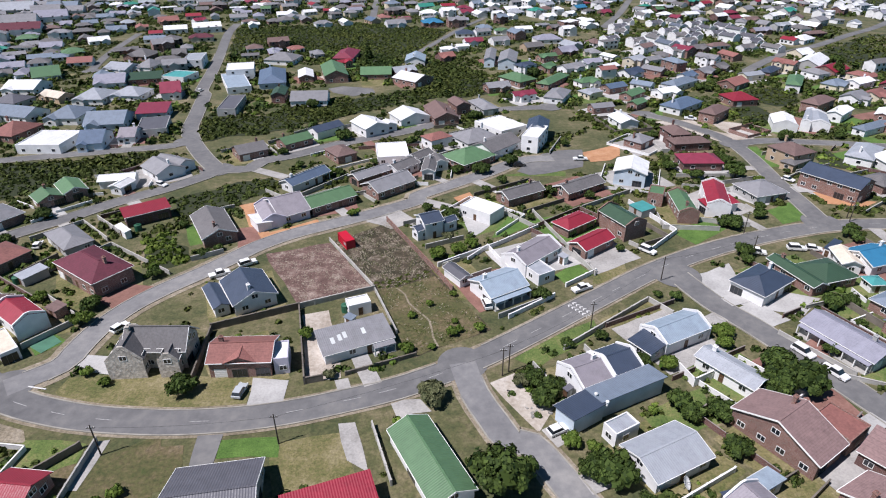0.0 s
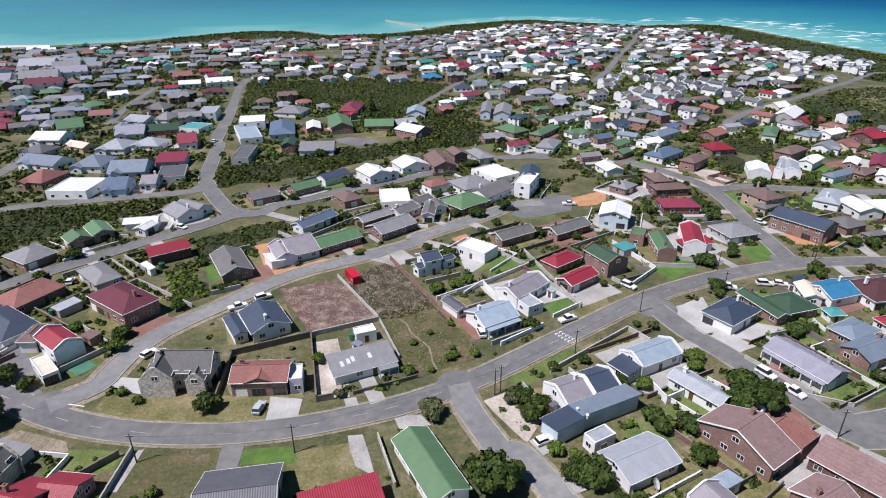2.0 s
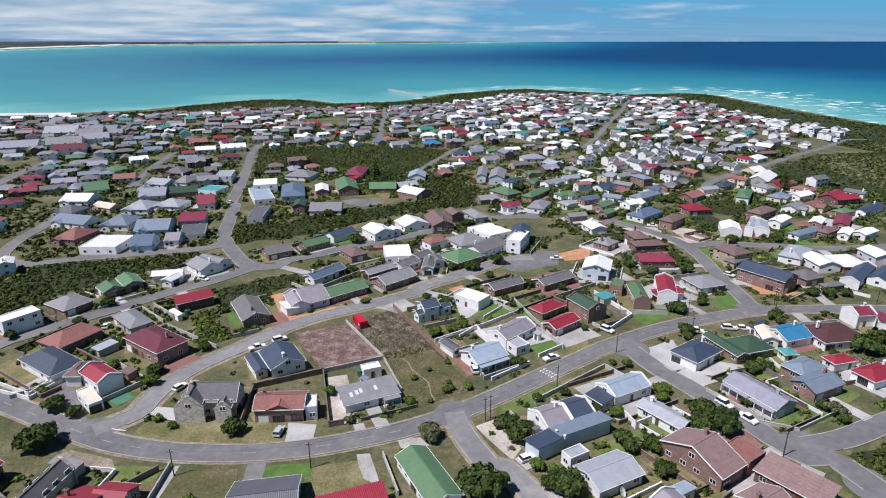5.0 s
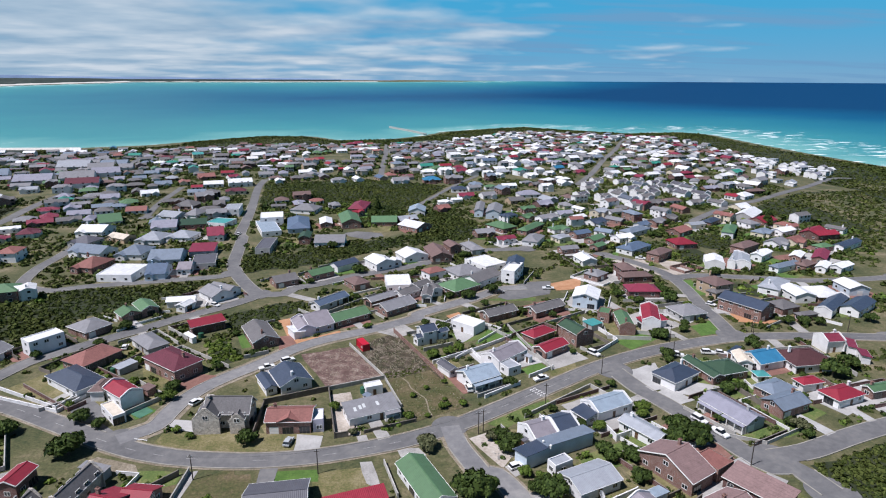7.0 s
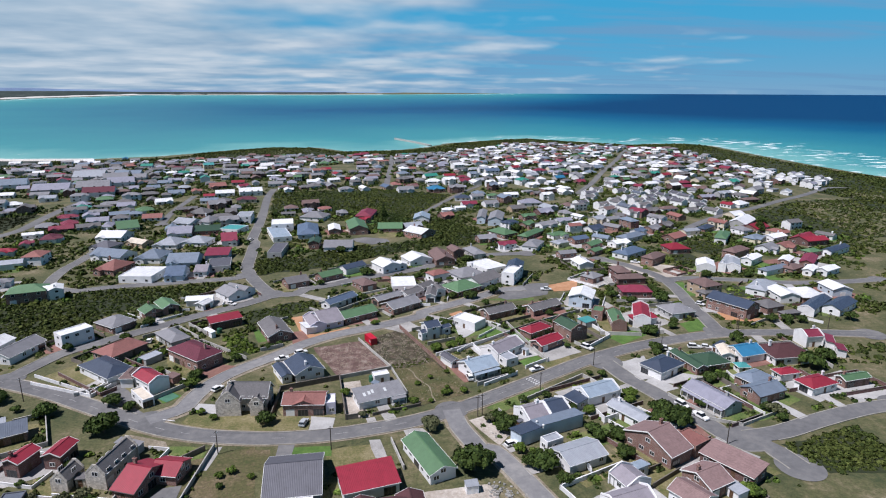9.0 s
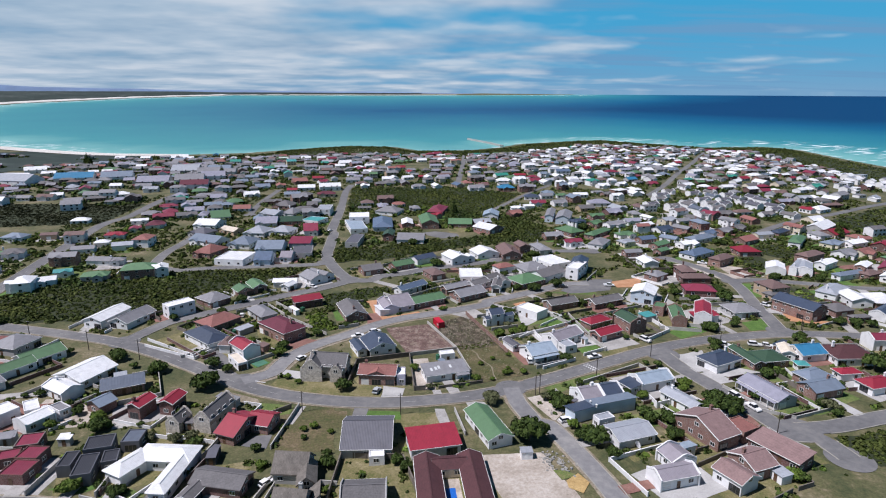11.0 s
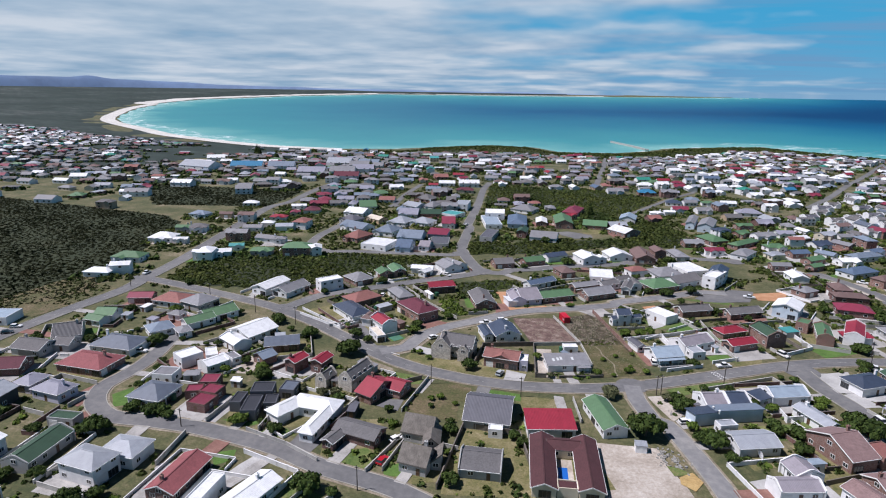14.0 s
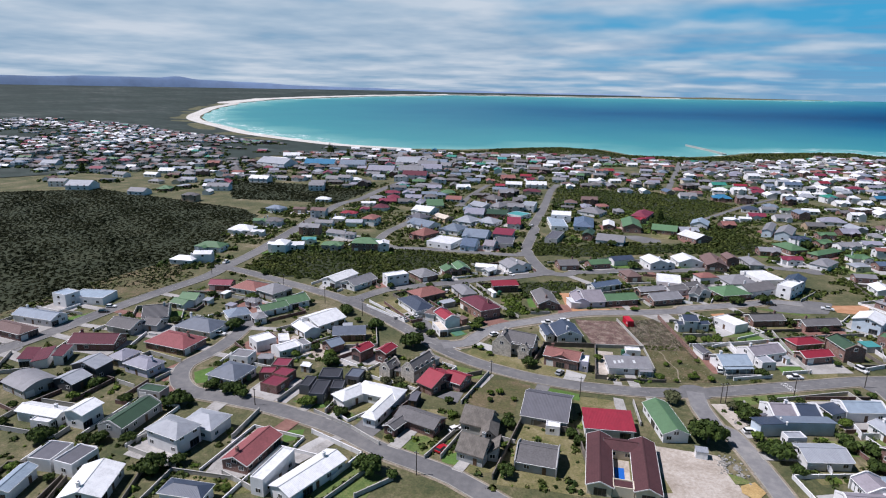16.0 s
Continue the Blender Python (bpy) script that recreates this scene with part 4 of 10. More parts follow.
def distant(roof, wall, eave, x, y, turn, lx, ly, kind="g"):
    """A house too far off to tell its parts; it joins the distant town."""
    DISTANT.append((roof, wall, eave, x, y, turn, lx, ly, kind))


def outbuilding(roof, wall, eave, x, y, turn, lx, ly):
    """A carport, shed or lean-to beside a house."""
    COUNT[0] += 1
    e = new("outbuilding")
    e.location = (x, y, gz(x, y))
    tagged(e, f"small {wall} outbuilding with flat {WORDS.get(roof, roof)} roof beside a house", "outbuilding", "sheds and carports")
    at = pose(0, 0, 0, 0, 0, turn)
    FOOT.append((x, y, turn, lx, ly, True, False))
    v, f = [], []
    box(v, f, -lx / 2 + 0.2, lx / 2 - 0.2, -ly / 2 + 0.2, ly / 2 - 0.2, -0.3, eave - 0.05)
    mesh_object("wall", v, f, "wall_" + wall, e, at)
    v, f = [], []
    slab(v, f, [(-lx / 2, -ly / 2, eave), (lx / 2, -ly / 2, eave), (lx / 2, ly / 2, eave + 0.25), (-lx / 2, ly / 2, eave + 0.25)], 0.1)
    mesh_object("roof", v, f, "roof_" + roof, e, at)
    d = new("door", shared("door", door_leaf))
    d.parent, d.matrix_basis = e, at @ pose(0, -ly / 2 + 0.2, 0)

def veranda(x, y, turn, x0, x1, front, eave, roof, depth=2.0):
    """A lean-to roof on posts along the front of the house before."""
    e, (hx, hy), z, near = HOUSE
    at = pose(x - hx, y - hy, 0, 0, 0, turn)
    v, f = [], []
    slab(v, f, [(x0, -front - depth, eave - 0.5), (x1, -front - depth, eave - 0.5), (x1, -front + 0.3, eave - 0.12), (x0, -front + 0.3, eave - 0.12)], 0.1)
    mesh_object("veranda_roof", v, f, "roof_" + roof, e, at)
    n = max(1, round((x1 - x0) / 2.6))
    for i in range(n + 1):
        v, f = [], []
        q = x0 + 0.15 + (x1 - x0 - 0.3) * i / n
        box(v, f, q - 0.11, q + 0.11, -front - depth + 0.1, -front - depth + 0.32, -0.2, eave - 0.6)
        mesh_object("veranda_post", v, f, "trim_white", e, at)
    v, f = [], []
    box(v, f, x0, x1, -front - depth, -front + 0.2, -0.3, 0.18)
    mesh_object("veranda_floor", v, f, "concrete", e, at)


def skylights(x, y, turn, eave, ly, spots):
    """Pale translucent sheets let into the low-pitched roof of the house before."""
    e, (hx, hy), z, near = HOUSE
    at = pose(x - hx, y - hy, 0, 0, 0, turn)
    for u, q in spots:
        v, f = [], []
        rise = [eave + 0.135 + 0.14 * (b + ly / 2) for b in (q - 0.9, q + 0.9)]
        slab(v, f, [(u - 0.4, q - 0.9, rise[0]), (u + 0.4, q - 0.9, rise[0]), (u + 0.4, q + 0.9, rise[1]), (u - 0.4, q + 0.9, rise[1])], 0.06)
        mesh_object("skylight", v, f, "skylight", e, at, label="pale translucent roof sheet")


def roof_vent(x, y, z):
    """A round whirling ventilator, at rest, on the roof of the house before."""
    e, (hx, hy), z0, near = HOUSE
    v = []
    n = 10
    for r, h in ((0.22, -0.6), (0.22, 0.1), (0.34, 0.2), (0.36, 0.4), (0.2, 0.58), (0.02, 0.62)):
        v += [(r * math.cos(i * math.tau / n), r * math.sin(i * math.tau / n), h) for i in range(n)]
    f = [(k * n + i, k * n + (i + 1) % n, (k + 1) * n + (i + 1) % n, (k + 1) * n + i) for k in range(5) for i in range(n)]
    mesh_object("roof_vent", v, f, "garage_white", e, pose(x - hx, y - hy, z - z0), label="white round roof ventilator")


plain("skylight", (0.55, 0.57, 0.58), 0.4, 0.08)

# ---- houses near and in the middle distance ----
house("m", "red", "white", 3.0, -11.2, 55.8, 18, 14.1, 9.3)
house("g", "green", "white", 2.8, 3.5, 65.5, 115, 17.8, 7.8)
house("h", "slate", "white", 3.0, -129.3, 32.7, 3, 11.7, 11.4)
house("f", "white", "white", 4.5, -81.8, -3.6, 95, 13.5, 3.8)
house("g", "white", "white", 3.0, -73.3, -0.7, 79, 18.9, 7.5)
house("v", "grey", "grey", 2.8, -181.5, -0.3, -4, 13.0, 11.0)
house("g", "paleblue", "white", 3.0, -134.3, -33.4, 113, 10.4, 4.8)
house("f", "charcoal", "white", 3.2, -137.2, -22.6, 105, 8.1, 6.7)
add("f", "charcoal", "white", 3.4, -129.6, -21.1, 96, 8.1, 6.2)
house("g", "white", "white", 3.0, -117.1, -26.0, 119, 13.0, 10.0)
house("h", "navy", "white", 3.2, -94.8, -18.6, 14, 11.4, 5.8)
house("f", "paleblue", "white", 5.5, -244.1, 54.4, 2, 8.3, 7.2, near=False)
add("f", "paleblue", "white", 3.2, -238.3, 62.4, 20, 16.5, 10.8)
house("h", "brown", "dbrick", 3.0, -230.4, 23.4, 2, 19.7, 7.9)
house("g", "crimson", "brick", 2.8, -200.7, 101.9, 22, 11.0, 7.5)
house("h", "terracotta", "white", 2.8, -185.5, 104.4, 3, 14.6, 11.8)
house("h", "grey", "grey", 3.2, -172.5, 105.3, -10, 12.4, 12.1)
house("g", "green", "white", 2.8, -158.2, 87.2, 64, 12.3, 7.3)
add("g", "green", "white", 2.8, -156.2, 97.0, 63, 14.2, 9.5)
house("h", "steel", "white", 2.8, -166.4, 75.0, -33, 9.6, 9.4)
add("h", "grey", "white", 2.8, -156.0, 76.0, -32, 7.0, 5.4)
house("h", "grey", "white", 2.6, -171.1, 90.0, 0, 6.4, 5.1)
house("g", "white", "white", 3.4, -156.0, 135.4, 82, 17.6, 9.1)
add("g", "grey", "white", 2.8, -145.0, 135.4, 78, 16.4, 9.6)
house("f", "white", "white", 5.4, -130.3, 145.7, 53, 11.6, 6.5)
house("h", "grey", "brick", 2.8, -122.4, 161.1, -32, 12.6, 10.7)
house("g", "green", "brick", 2.8, -114.1, 174.1, -46, 8.5, 7.8)
add("g", "green", "brick", 3.0, -109.9, 180.7, -50, 11.6, 7.3)
house("g", "white", "white", 2.8, -98.2, 188.4, 9, 11.7, 6.5)
add("g", "white", "white", 2.8, -94.7, 182.9, 71, 7.1, 5.1)
house("g", "grey", "white", 2.8, -86.7, 197.2, -45, 12.8, 10.5, near=False)
add("g", "grey", "white", 2.8, -84.6, 202.2, -32, 13.3, 8.2)
house("m", "red", "dbrick", 3.4, -78.7, 161.5, 33, 13.0, 6.3)
house("h", "navy", "white", 3.0, -104.8, 118.6, -35, 18.5, 9.7)
house("g", "blue", "white", 2.8, -35.5, 186.1, 49, 16.8, 6.6)
house("h", "brown", "brick", 3.0, -26.4, 209.5, -56, 11.2, 8.4, near=False)
house("f", "white", "white", 3.0, -7.4, 209.4, -84, 15.6, 11.8)
house("g", "grey", "brick", 2.8, -13.9, 188.8, 40, 14.9, 6.1)
add("g", "grey", "brick", 2.8, -7.7, 179.8, 40, 15.7, 9.8)
house("g", "dgrey", "white", 3.0, -3.2, 194.8, 45, 11.3, 6.6)
add("g", "dgrey", "white", 3.6, 2.9, 202.6, 47, 9.4, 5.8)
house("g", "dgrey", "white", 3.4, 6.2, 193.2, 83, 12.6, 4.9)
add("g", "dgrey", "white", 3.0, 9.2, 198.7, 106, 7.3, 6.2)
house("h", "green", "brick", 2.8, 20.4, 203.3, 38, 16.0, 13.3)
house("g", "dgrey", "white", 3.2, 31.8, 214.1, 45, 18.0, 11.3, near=False)
house("f", "white", "white", 6.0, 47.3, 219.0, 65, 15.5, 6.7, near=False)
add("g", "navy", "white", 5.4, 50.4, 229.6, 76, 13.0, 8.6)
house("h", "terracotta", "white", 3.6, 9.4, 222.4, 34, 10.2, 7.8, near=False)
house("h", "grey", "white", 2.9, 24.2, 224.3, 31, 15.6, 14.3, near=False)
house("f", "white", "white", 3.0, 36.3, 238.5, -56, 17.4, 13.6, near=False)
house("g", "white", "white", 3.8, -17.6, 239.6, -57, 13.5, 11.4, near=False)
add("g", "white", "white", 3.0, -10.1, 241.5, -68, 5.9, 6.5)
house("g", "white", "white", 3.0, -1.4, 253.2, -64, 13.0, 14.2, near=False)
house("g", "brown", "brick", 3.2, 12.4, 256.2, -77, 20.5, 11.3, near=False)
add("g", "brown", "brick", 4.5, 20.9, 265.5, -71, 11.4, 7.3)
house("h", "grey", "grey", 2.9, 32.1, 267.3, -69, 16.7, 8.3, near=False)
house("g", "navy", "white", 5.0, 5.1, 148.7, 24, 6.2, 7.0)
add("g", "navy", "white", 3.2, 2.9, 146.5, 32, 5.2, 3.6)
add("g", "navy", "white", 3.2, 10.5, 150.9, 33, 4.9, 3.4)
house("h", "red", "brick", 2.8, 46.7, 149.6, 36, 12.1, 6.7)
house("g", "white", "paleblue", 4.8, 74.1, 184.6, 68, 12.6, 10.8)
add("f", "green", "brick", 4.0, 76.5, 166.5, 64, 6.9, 4.8)
house("d", "red", "white", 4.2, 93.5, 162.8, 73, 17.2, 6.7)
add("m", "red", "white", 3.0, 93.0, 159.2, 15, 11.6, 4.9)
house("h", "grey", "grey", 2.8, 111.2, 169.5, 15, 12.2, 11.3)
house("h", "crimson", "dbrick", 3.0, 102.0, 195.4, -2, 14.4, 9.9, near=False)
house("h", "brown", "dbrick", 5.0, 102.8, 220.5, -83, 11.3, 8.2, near=False)
add("h", "brown", "dbrick", 3.2, 105.6, 213.9, 6, 15.0, 7.6)
house("h", "grey", "brick", 2.8, 87.8, 218.0, 42, 9.6, 8.3, near=False)
house("h", "brown", "tan", 5.2, 136.4, 197.6, -70, 12.1, 11.1, near=False)
add("h", "dgrey", "tan", 2.8, 135.6, 192.6, 31, 11.0, 5.6)
house("g", "navy", "brick", 5.2, 136.9, 171.7, -57, 19.0, 10.8)
house("h", "dgrey", "brick", 3.0, 153.7, 173.6, 19, 10.3, 9.4, near=False)
add("h", "dgrey", "brick", 2.8, 157.7, 163.9, 15, 9.4, 4.1)
house("h", "palegrey", "white", 3.2, 164.9, 199.1, 45, 18.4, 9.3, near=False)
add("g", "white", "white", 3.4, 169.1, 188.2, -90, 13.3, 9.8)
house("h", "white", "brick", 2.8, 180.7, 188.2, -92, 14.3, 12.2, near=False)
house("g", "white", "paleblue", 3.4, 199.1, 195.9, -90, 12.0, 10.1, near=False)
house("d", "navy", "white", 3.0, 175.8, 174.7, 41, 24.9, 6.4, near=False)
add("g", "navy", "white", 3.0, 185.7, 173.0, 36, 19.0, 7.8)
house("d", "white", "white", 3.4, 154.6, 235.8, 69, 12.9, 9.2, near=False)
house("d", "palegrey", "white", 4.2, 167.1, 239.3, 55, 20.8, 3.6, near=False)
add("d", "palegrey", "white", 3.6, 169.9, 237.2, 64, 16.5, 8.0)
house("g", "white", "white", 3.6, 186.2, 247.5, 40, 14.7, 6.5, near=False)
house("h", "steel", "white", 2.8, 188.7, 229.2, 26, 20.2, 5.8, near=False)
house("h", "brown", "brick", 3.0, 198.9, 230.2, 32, 11.8, 7.4, near=False)
house("g", "white", "brick", 2.8, 205.5, 246.8, 47, 12.9, 6.0, near=False)
house("g", "crimson", "brick", 2.8, 217.7, 245.6, 51, 21.1, 7.3, near=False)
house("g", "white", "white", 3.0, 206.8, 227.2, 46, 12.8, 5.4, near=False)
add("g", "white", "white", 3.0, 216.1, 226.7, 31, 13.5, 6.4)
house("g", "white", "white", 3.0, 229.4, 299.7, 29, 15.4, 8.5, near=False)
house("g", "red", "dbrick", 3.2, 244.7, 293.5, 40, 18.9, 11.7, near=False)
add("g", "red", "dbrick", 3.2, 248.2, 289.4, 13, 16.5, 9.2)
house("g", "navy", "white", 3.2, 247.3, 266.9, 33, 23.9, 6.5, near=False)
house("g", "red", "brick", 3.0, 231.2, 327.1, 33, 16.8, 12.6, near=False)
distant("white", "grey", 3.0, 231.9, 346.2, 47, 26.9, 12.2, "g")
house("h", "green", "white", 4.0, 194.7, 299.0, 57, 22.9, 7.4, near=False)
house("h", "brown", "brick", 4.6, 183.6, 260.2, 35, 17.4, 8.3, near=False)
house("h", "navy", "brick", 3.0, 196.0, 326.2, 42, 16.2, 7.2, near=False)
house("h", "red", "brick", 3.0, 153.4, 273.3, 8, 13.4, 12.5, near=False)
house("h", "steel", "white", 3.0, 136.6, 302.8, 37, 20.8, 9.2, near=False)
house("h", "blue", "white", 3.0, 122.6, 264.5, 39, 19.9, 10.8, near=False)
house("h", "brown", "brick", 4.2, 131.2, 249.4, 42, 15.4, 7.7, near=False)
house("g", "terracotta", "brick", 2.8, 164.1, 301.6, 38, 15.3, 10.2, near=False)
house("g", "green", "brick", 2.8, 106.1, 283.9, 44, 13.9, 7.3, near=False)
add("g", "green", "brick", 2.8, 103.4, 268.2, 42, 9.4, 5.9)
house("g", "white", "white", 2.8, 89.4, 243.3, -78, 11.9, 9.0, near=False)
house("h", "turquoise", "white", 2.4, 111.8, 115.1, 2, 4.5, 4.3)
house("g", "green", "brick", 2.8, 143.5, 104.8, 14, 10.9, 4.5)
house("m", "grey", "white", 2.6, -11.6, 98.6, 22, 15.4, 7.8)
skylights(-11.6, 98.6, 22, 2.6, 7.8, ((-4.8, -0.4), (-3.2, 0.0), (-2.0, 0.4), (2.0, 0.2)))
veranda(-11.6, 98.6, 22, 2.6, 7.3, 3.5, 2.7, "grey", 1.8)
house("d", "dgrey", "stone", 4.3, -55.5, 94.0, 92, 7.6, 7.0)
add("g", "dgrey", "stone", 4.4, -50.6, 96.7, -2, 12.9, 7.7)
add("d", "dgrey", "stone", 3.8, -47.2, 93.0, 92, 5.4, 3.8)
house("g", "terracotta", "brick", 3.8, -33.3, 93.7, 0, 12.8, 8.5)
add("g", "terracotta", "brick", 3.9, -33.2, 91.8, 92, 5.0, 6.3)
add("f", "white", "lilac", 3.6, -25.7, 93.2, 98, 5.9, 3.1)
house("g", "navy", "white", 3.0, -38.3, 118.0, 119, 12.7, 10.4)
add("g", "navy", "white", 2.6, -45.1, 115.2, 120, 10.8, 3.9)
house("g", "dgrey", "brick", 3.0, -56.2, 151.9, 118, 17.4, 9.6)
house("d", "lilacgrey", "lilac", 2.8, -42.0, 159.6, 114, 12.8, 6.6)
add("g", "lilacgrey", "lilac", 2.8, -38.1, 163.8, -147, 10.0, 15.2)
add("m", "white", "white", 2.5, -43.7, 154.9, 123, 7.3, 4.8)
house("g", "green", "brick", 2.8, -25.9, 168.9, 36, 15.9, 8.9)
house("f", "white", "white", 2.8, -11.9, 111.3, 20, 5.4, 3.6)
house("f", "white", "white", 3.3, 21.1, 159.0, -41, 11.2, 7.7)
house("g", "dgrey", "brick", 2.8, 34.4, 170.8, 30, 14.8, 7.3)
house("g", "dgrey", "brick", 2.8, 54.3, 175.2, 32, 16.7, 7.5)
house("g", "red", "brick", 2.8, 48.7, 137.6, 36, 12.3, 6.4)
house("d", "dgreen", "brick", 4.8, 59.7, 147.8, 115, 11.8, 7.5)
house("d", "green", "brick", 3.6, 81.7, 158.6, 83, 14.9, 5.6)
house("d", "lilacgrey", "white", 3.2, 31.4, 131.8, 41, 14.7, 8.1)
add("f", "palegrey", "white", 2.8, 31.8, 123.9, 119, 6.8, 5.3)
house("g", "paleblue", "white", 3.0, 21.0, 117.4, 29, 11.2, 9.6)
veranda(21.0, 117.4, 29, -5.2, 5.2, 4.4, 2.9, "paleblue", 1.8)
house("g", "charcoal", "white", 2.5, 11.5, 123.6, 122, 7.7, 3.7)
house("d", "red", "white", 4.0, -86.0, 109.0, 142, 10.7, 6.5)
add("h", "brown", "white", 3.4, -93.7, 112.7, 90, 8.4, 4.7)
add("f", "cream", "white", 2.6, -84.6, 99.9, -46, 10.0, 3.6)
house("h", "maroon", "brick", 4.4, -78.6, 128.2, -37, 18.3, 10.6)
house("h", "terracotta", "brick", 2.8, -108.1, 135.0, 61, 14.8, 11.4)
house("h", "grey", "grey", 2.8, -93.7, 146.0, -44, 14.8, 7.8)
house("d", "lilacgrey", "white", 3.2, 33.9, 85.1, 23, 7.4, 8.4)
add("d", "navy", "white", 3.4, 40.6, 87.9, 23, 7.0, 8.0)
add("m", "navy", "paleblue", 3.3, 30.6, 75.6, -150, 8.0, 5.4, blank=True)
add("m", "steel", "paleblue", 3.5, 40.4, 80.6, -156, 15.4, 5.0, blank=True)
roof_vent(33.8, 77.4, 4.1)
roof_vent(35.2, 75.1, 4.3)
house("d", "paleblue", "white", 3.2, 56.4, 98.0, 25, 12.8, 7.6)
add("m", "navy", "white", 2.6, 48.9, 93.6, -58, 6.2, 5.0)
house("g", "palegrey", "white", 2.8, 62.8, 85.4, -56, 12.8, 5.9)
house("g", "palegrey", "white", 2.7, 42.6, 65.4, 24, 12.4, 9.0)
add("f", "palegrey", "white", 3.0, 36.8, 71.3, 27, 5.6, 3.4)
house("h", "navy", "white", 3.2, 84.1, 115.5, 33, 13.2, 9.2)
house("g", "dgreen", "brick", 2.8, 94.9, 119.6, -74, 14.9, 4.6)
add("h", "dgreen", "brick", 2.8, 102.6, 119.6, 15, 10.4, 9.6)
house("g", "bright", "white", 2.9, 118.4, 126.2, 16, 10.6, 9.6)
add("g", "cream", "white", 2.9, 111.4, 125.8, 78, 8.8, 5.2)
house("h", "maroondark", "white", 3.0, 132.3, 125.4, 7, 15.5, 12.4)
house("g", "steel", "brick", 3.0, 109.2, 97.3, 22, 12.0, 7.9)
add("h", "steel", "brick", 2.8, 111.1, 106.0, 25, 10.8, 7.4)
house("h", "red", "white", 2.8, 123.8, 109.5, 12, 8.2, 4.8)
house("g", "lilac", "grey", 2.9, 91.3, 93.8, -65, 16.1, 8.4)
veranda(91.3, 93.8, -65, -7.6, 7.6, 3.8, 2.9, "lilac", 1.4)
house("h", "red", "white", 2.8, 129.2, 101.9, 20, 11.8, 7.3)
house("d", "crimson", "white", 4.4, 149.1, 137.3, 5, 7.1, 7.1)
add("m", "crimson", "white", 3.2, 155.4, 134.6, 62, 8.4, 3.0)
add("m", "crimson", "white", 2.8, 155.0, 127.6, 68, 6.7, 3.3)
house("d", "lilacgrey", "white", 3.0, 49.5, 46.7, 20, 11.1, 6.1)
add("d", "lilacgrey", "white", 3.0, 52.3, 54.3, 114, 6.7, 7.2)
add("m", "paleblue", "white", 2.5, 56.2, 59.2, -154, 5.0, 3.3)
house("g", "maroonbrown", "white", 3.4, 64.6, 47.2, 124, 8.6, 7.3)
house("g", "maroonbrown", "brick", 3.2, 71.1, 53.8, 26, 8.1, 9.3)
house("m", "maroonbrown", "dbrick", 3.0, 80.8, 60.2, -54, 14.5, 7.6)
house("f", "terracotta", "brick", 3.4, 74.4, 69.8, 31, 6.7, 7.1)
house("g", "maroonbrown", "brick", 3.8, 64.7, 69.1, 31, 8.8, 15.8)
house("f", "white", "white", 3.8, -137.5, 57.1, 65, 7.9, 7.1)
add("f", "white", "white", 3.2, -131.5, 61.8, -47, 7.4, 4.1)
add("d", "white", "white", 3.0, -126.3, 56.4, 67, 8.4, 6.4)
house("f", "grey", "white", 3.2, -135.1, 44.1, 12, 7.2, 6.1)
house("f", "crimson", "dbrick", 2.7, -112.3, 33.5, 2, 6.6, 6.7)
add("f", "crimson", "dbrick", 2.8, -118.8, 45.3, 20, 6.0, 6.4)
add("f", "crimson", "dbrick", 2.6, -119.3, 38.6, 27, 5.2, 4.9)
add("f", "crimson", "dbrick", 2.9, -113.6, 39.6, 3, 6.1, 5.7)
house("f", "black", "charcoal", 3.2, -96.3, 35.6, 20, 4.8, 9.4)
add("f", "black", "charcoal", 3.0, -102.3, 37.6, 15, 3.6, 6.8)
add("f", "black", "charcoal", 3.4, -98.7, 45.0, 22, 7.0, 6.6)
add("f", "slate", "charcoal", 2.9, -92.0, 49.4, 11, 5.0, 6.4)
add("f", "black", "charcoal", 3.0, -92.5, 39.9, 24, 4.0, 5.6)
house("d", "white", "white", 3.0, -130.9, 74.3, -25, 11.4, 6.8)
add("g", "white", "white", 2.8, -131.4, 86.0, 73, 14.3, 13.5)
house("m", "slate", "brick", 2.8, -113.5, 78.5, 32, 13.0, 6.9)
house("g", "steel", "brick", 2.8, -113.0, 66.9, 68, 6.2, 6.9)
house("g", "red", "dbrick", 4.2, -99.4, 65.6, 78, 7.4, 5.2)
add("g", "red", "dbrick", 4.0, -91.5, 68.7, 85, 7.6, 5.2)
house("f", "grey", "white", 2.4, -123.4, 63.0, -27, 6.2, 3.6)
house("g", "red", "brick", 2.8, -66.4, 58.3, -16, 6.9, 13.1)
add("g", "red", "brick", 2.8, -60.8, 61.9, -9, 7.4, 8.1)
house("d", "dgrey", "stone", 4.0, -75.7, 63.5, 81, 12.9, 5.1)
house("d", "dgrey", "stone", 3.0, -84.5, 59.2, 82, 6.2, 4.2)
house("h", "white", "white", 3.0, -86.0, 38.0, 69, 11.0, 6.4)
add("h", "white", "white", 3.1, -78.6, 42.6, 2, 15.0, 7.6)
add("h", "white", "white", 3.0, -73.4, 35.3, 91, 17.0, 4.8)
house("g", "dgrey", "dbrick", 2.8, -60.4, 34.3, -6, 13.6, 7.6)
add("g", "dgrey", "dbrick", 2.5, -65.6, 28.9, 80, 6.4, 4.3)
house("g", "rose", "brick", 2.8, -93.2, 1.8, 95, 15.5, 8.2)
house("g", "charcoal", "grey", 2.8, -29.2, 57.5, -173, 13.8, 17.1)
add("f", "white", "white", 2.7, -34.8, 60.7, 100, 6.0, 4.0)
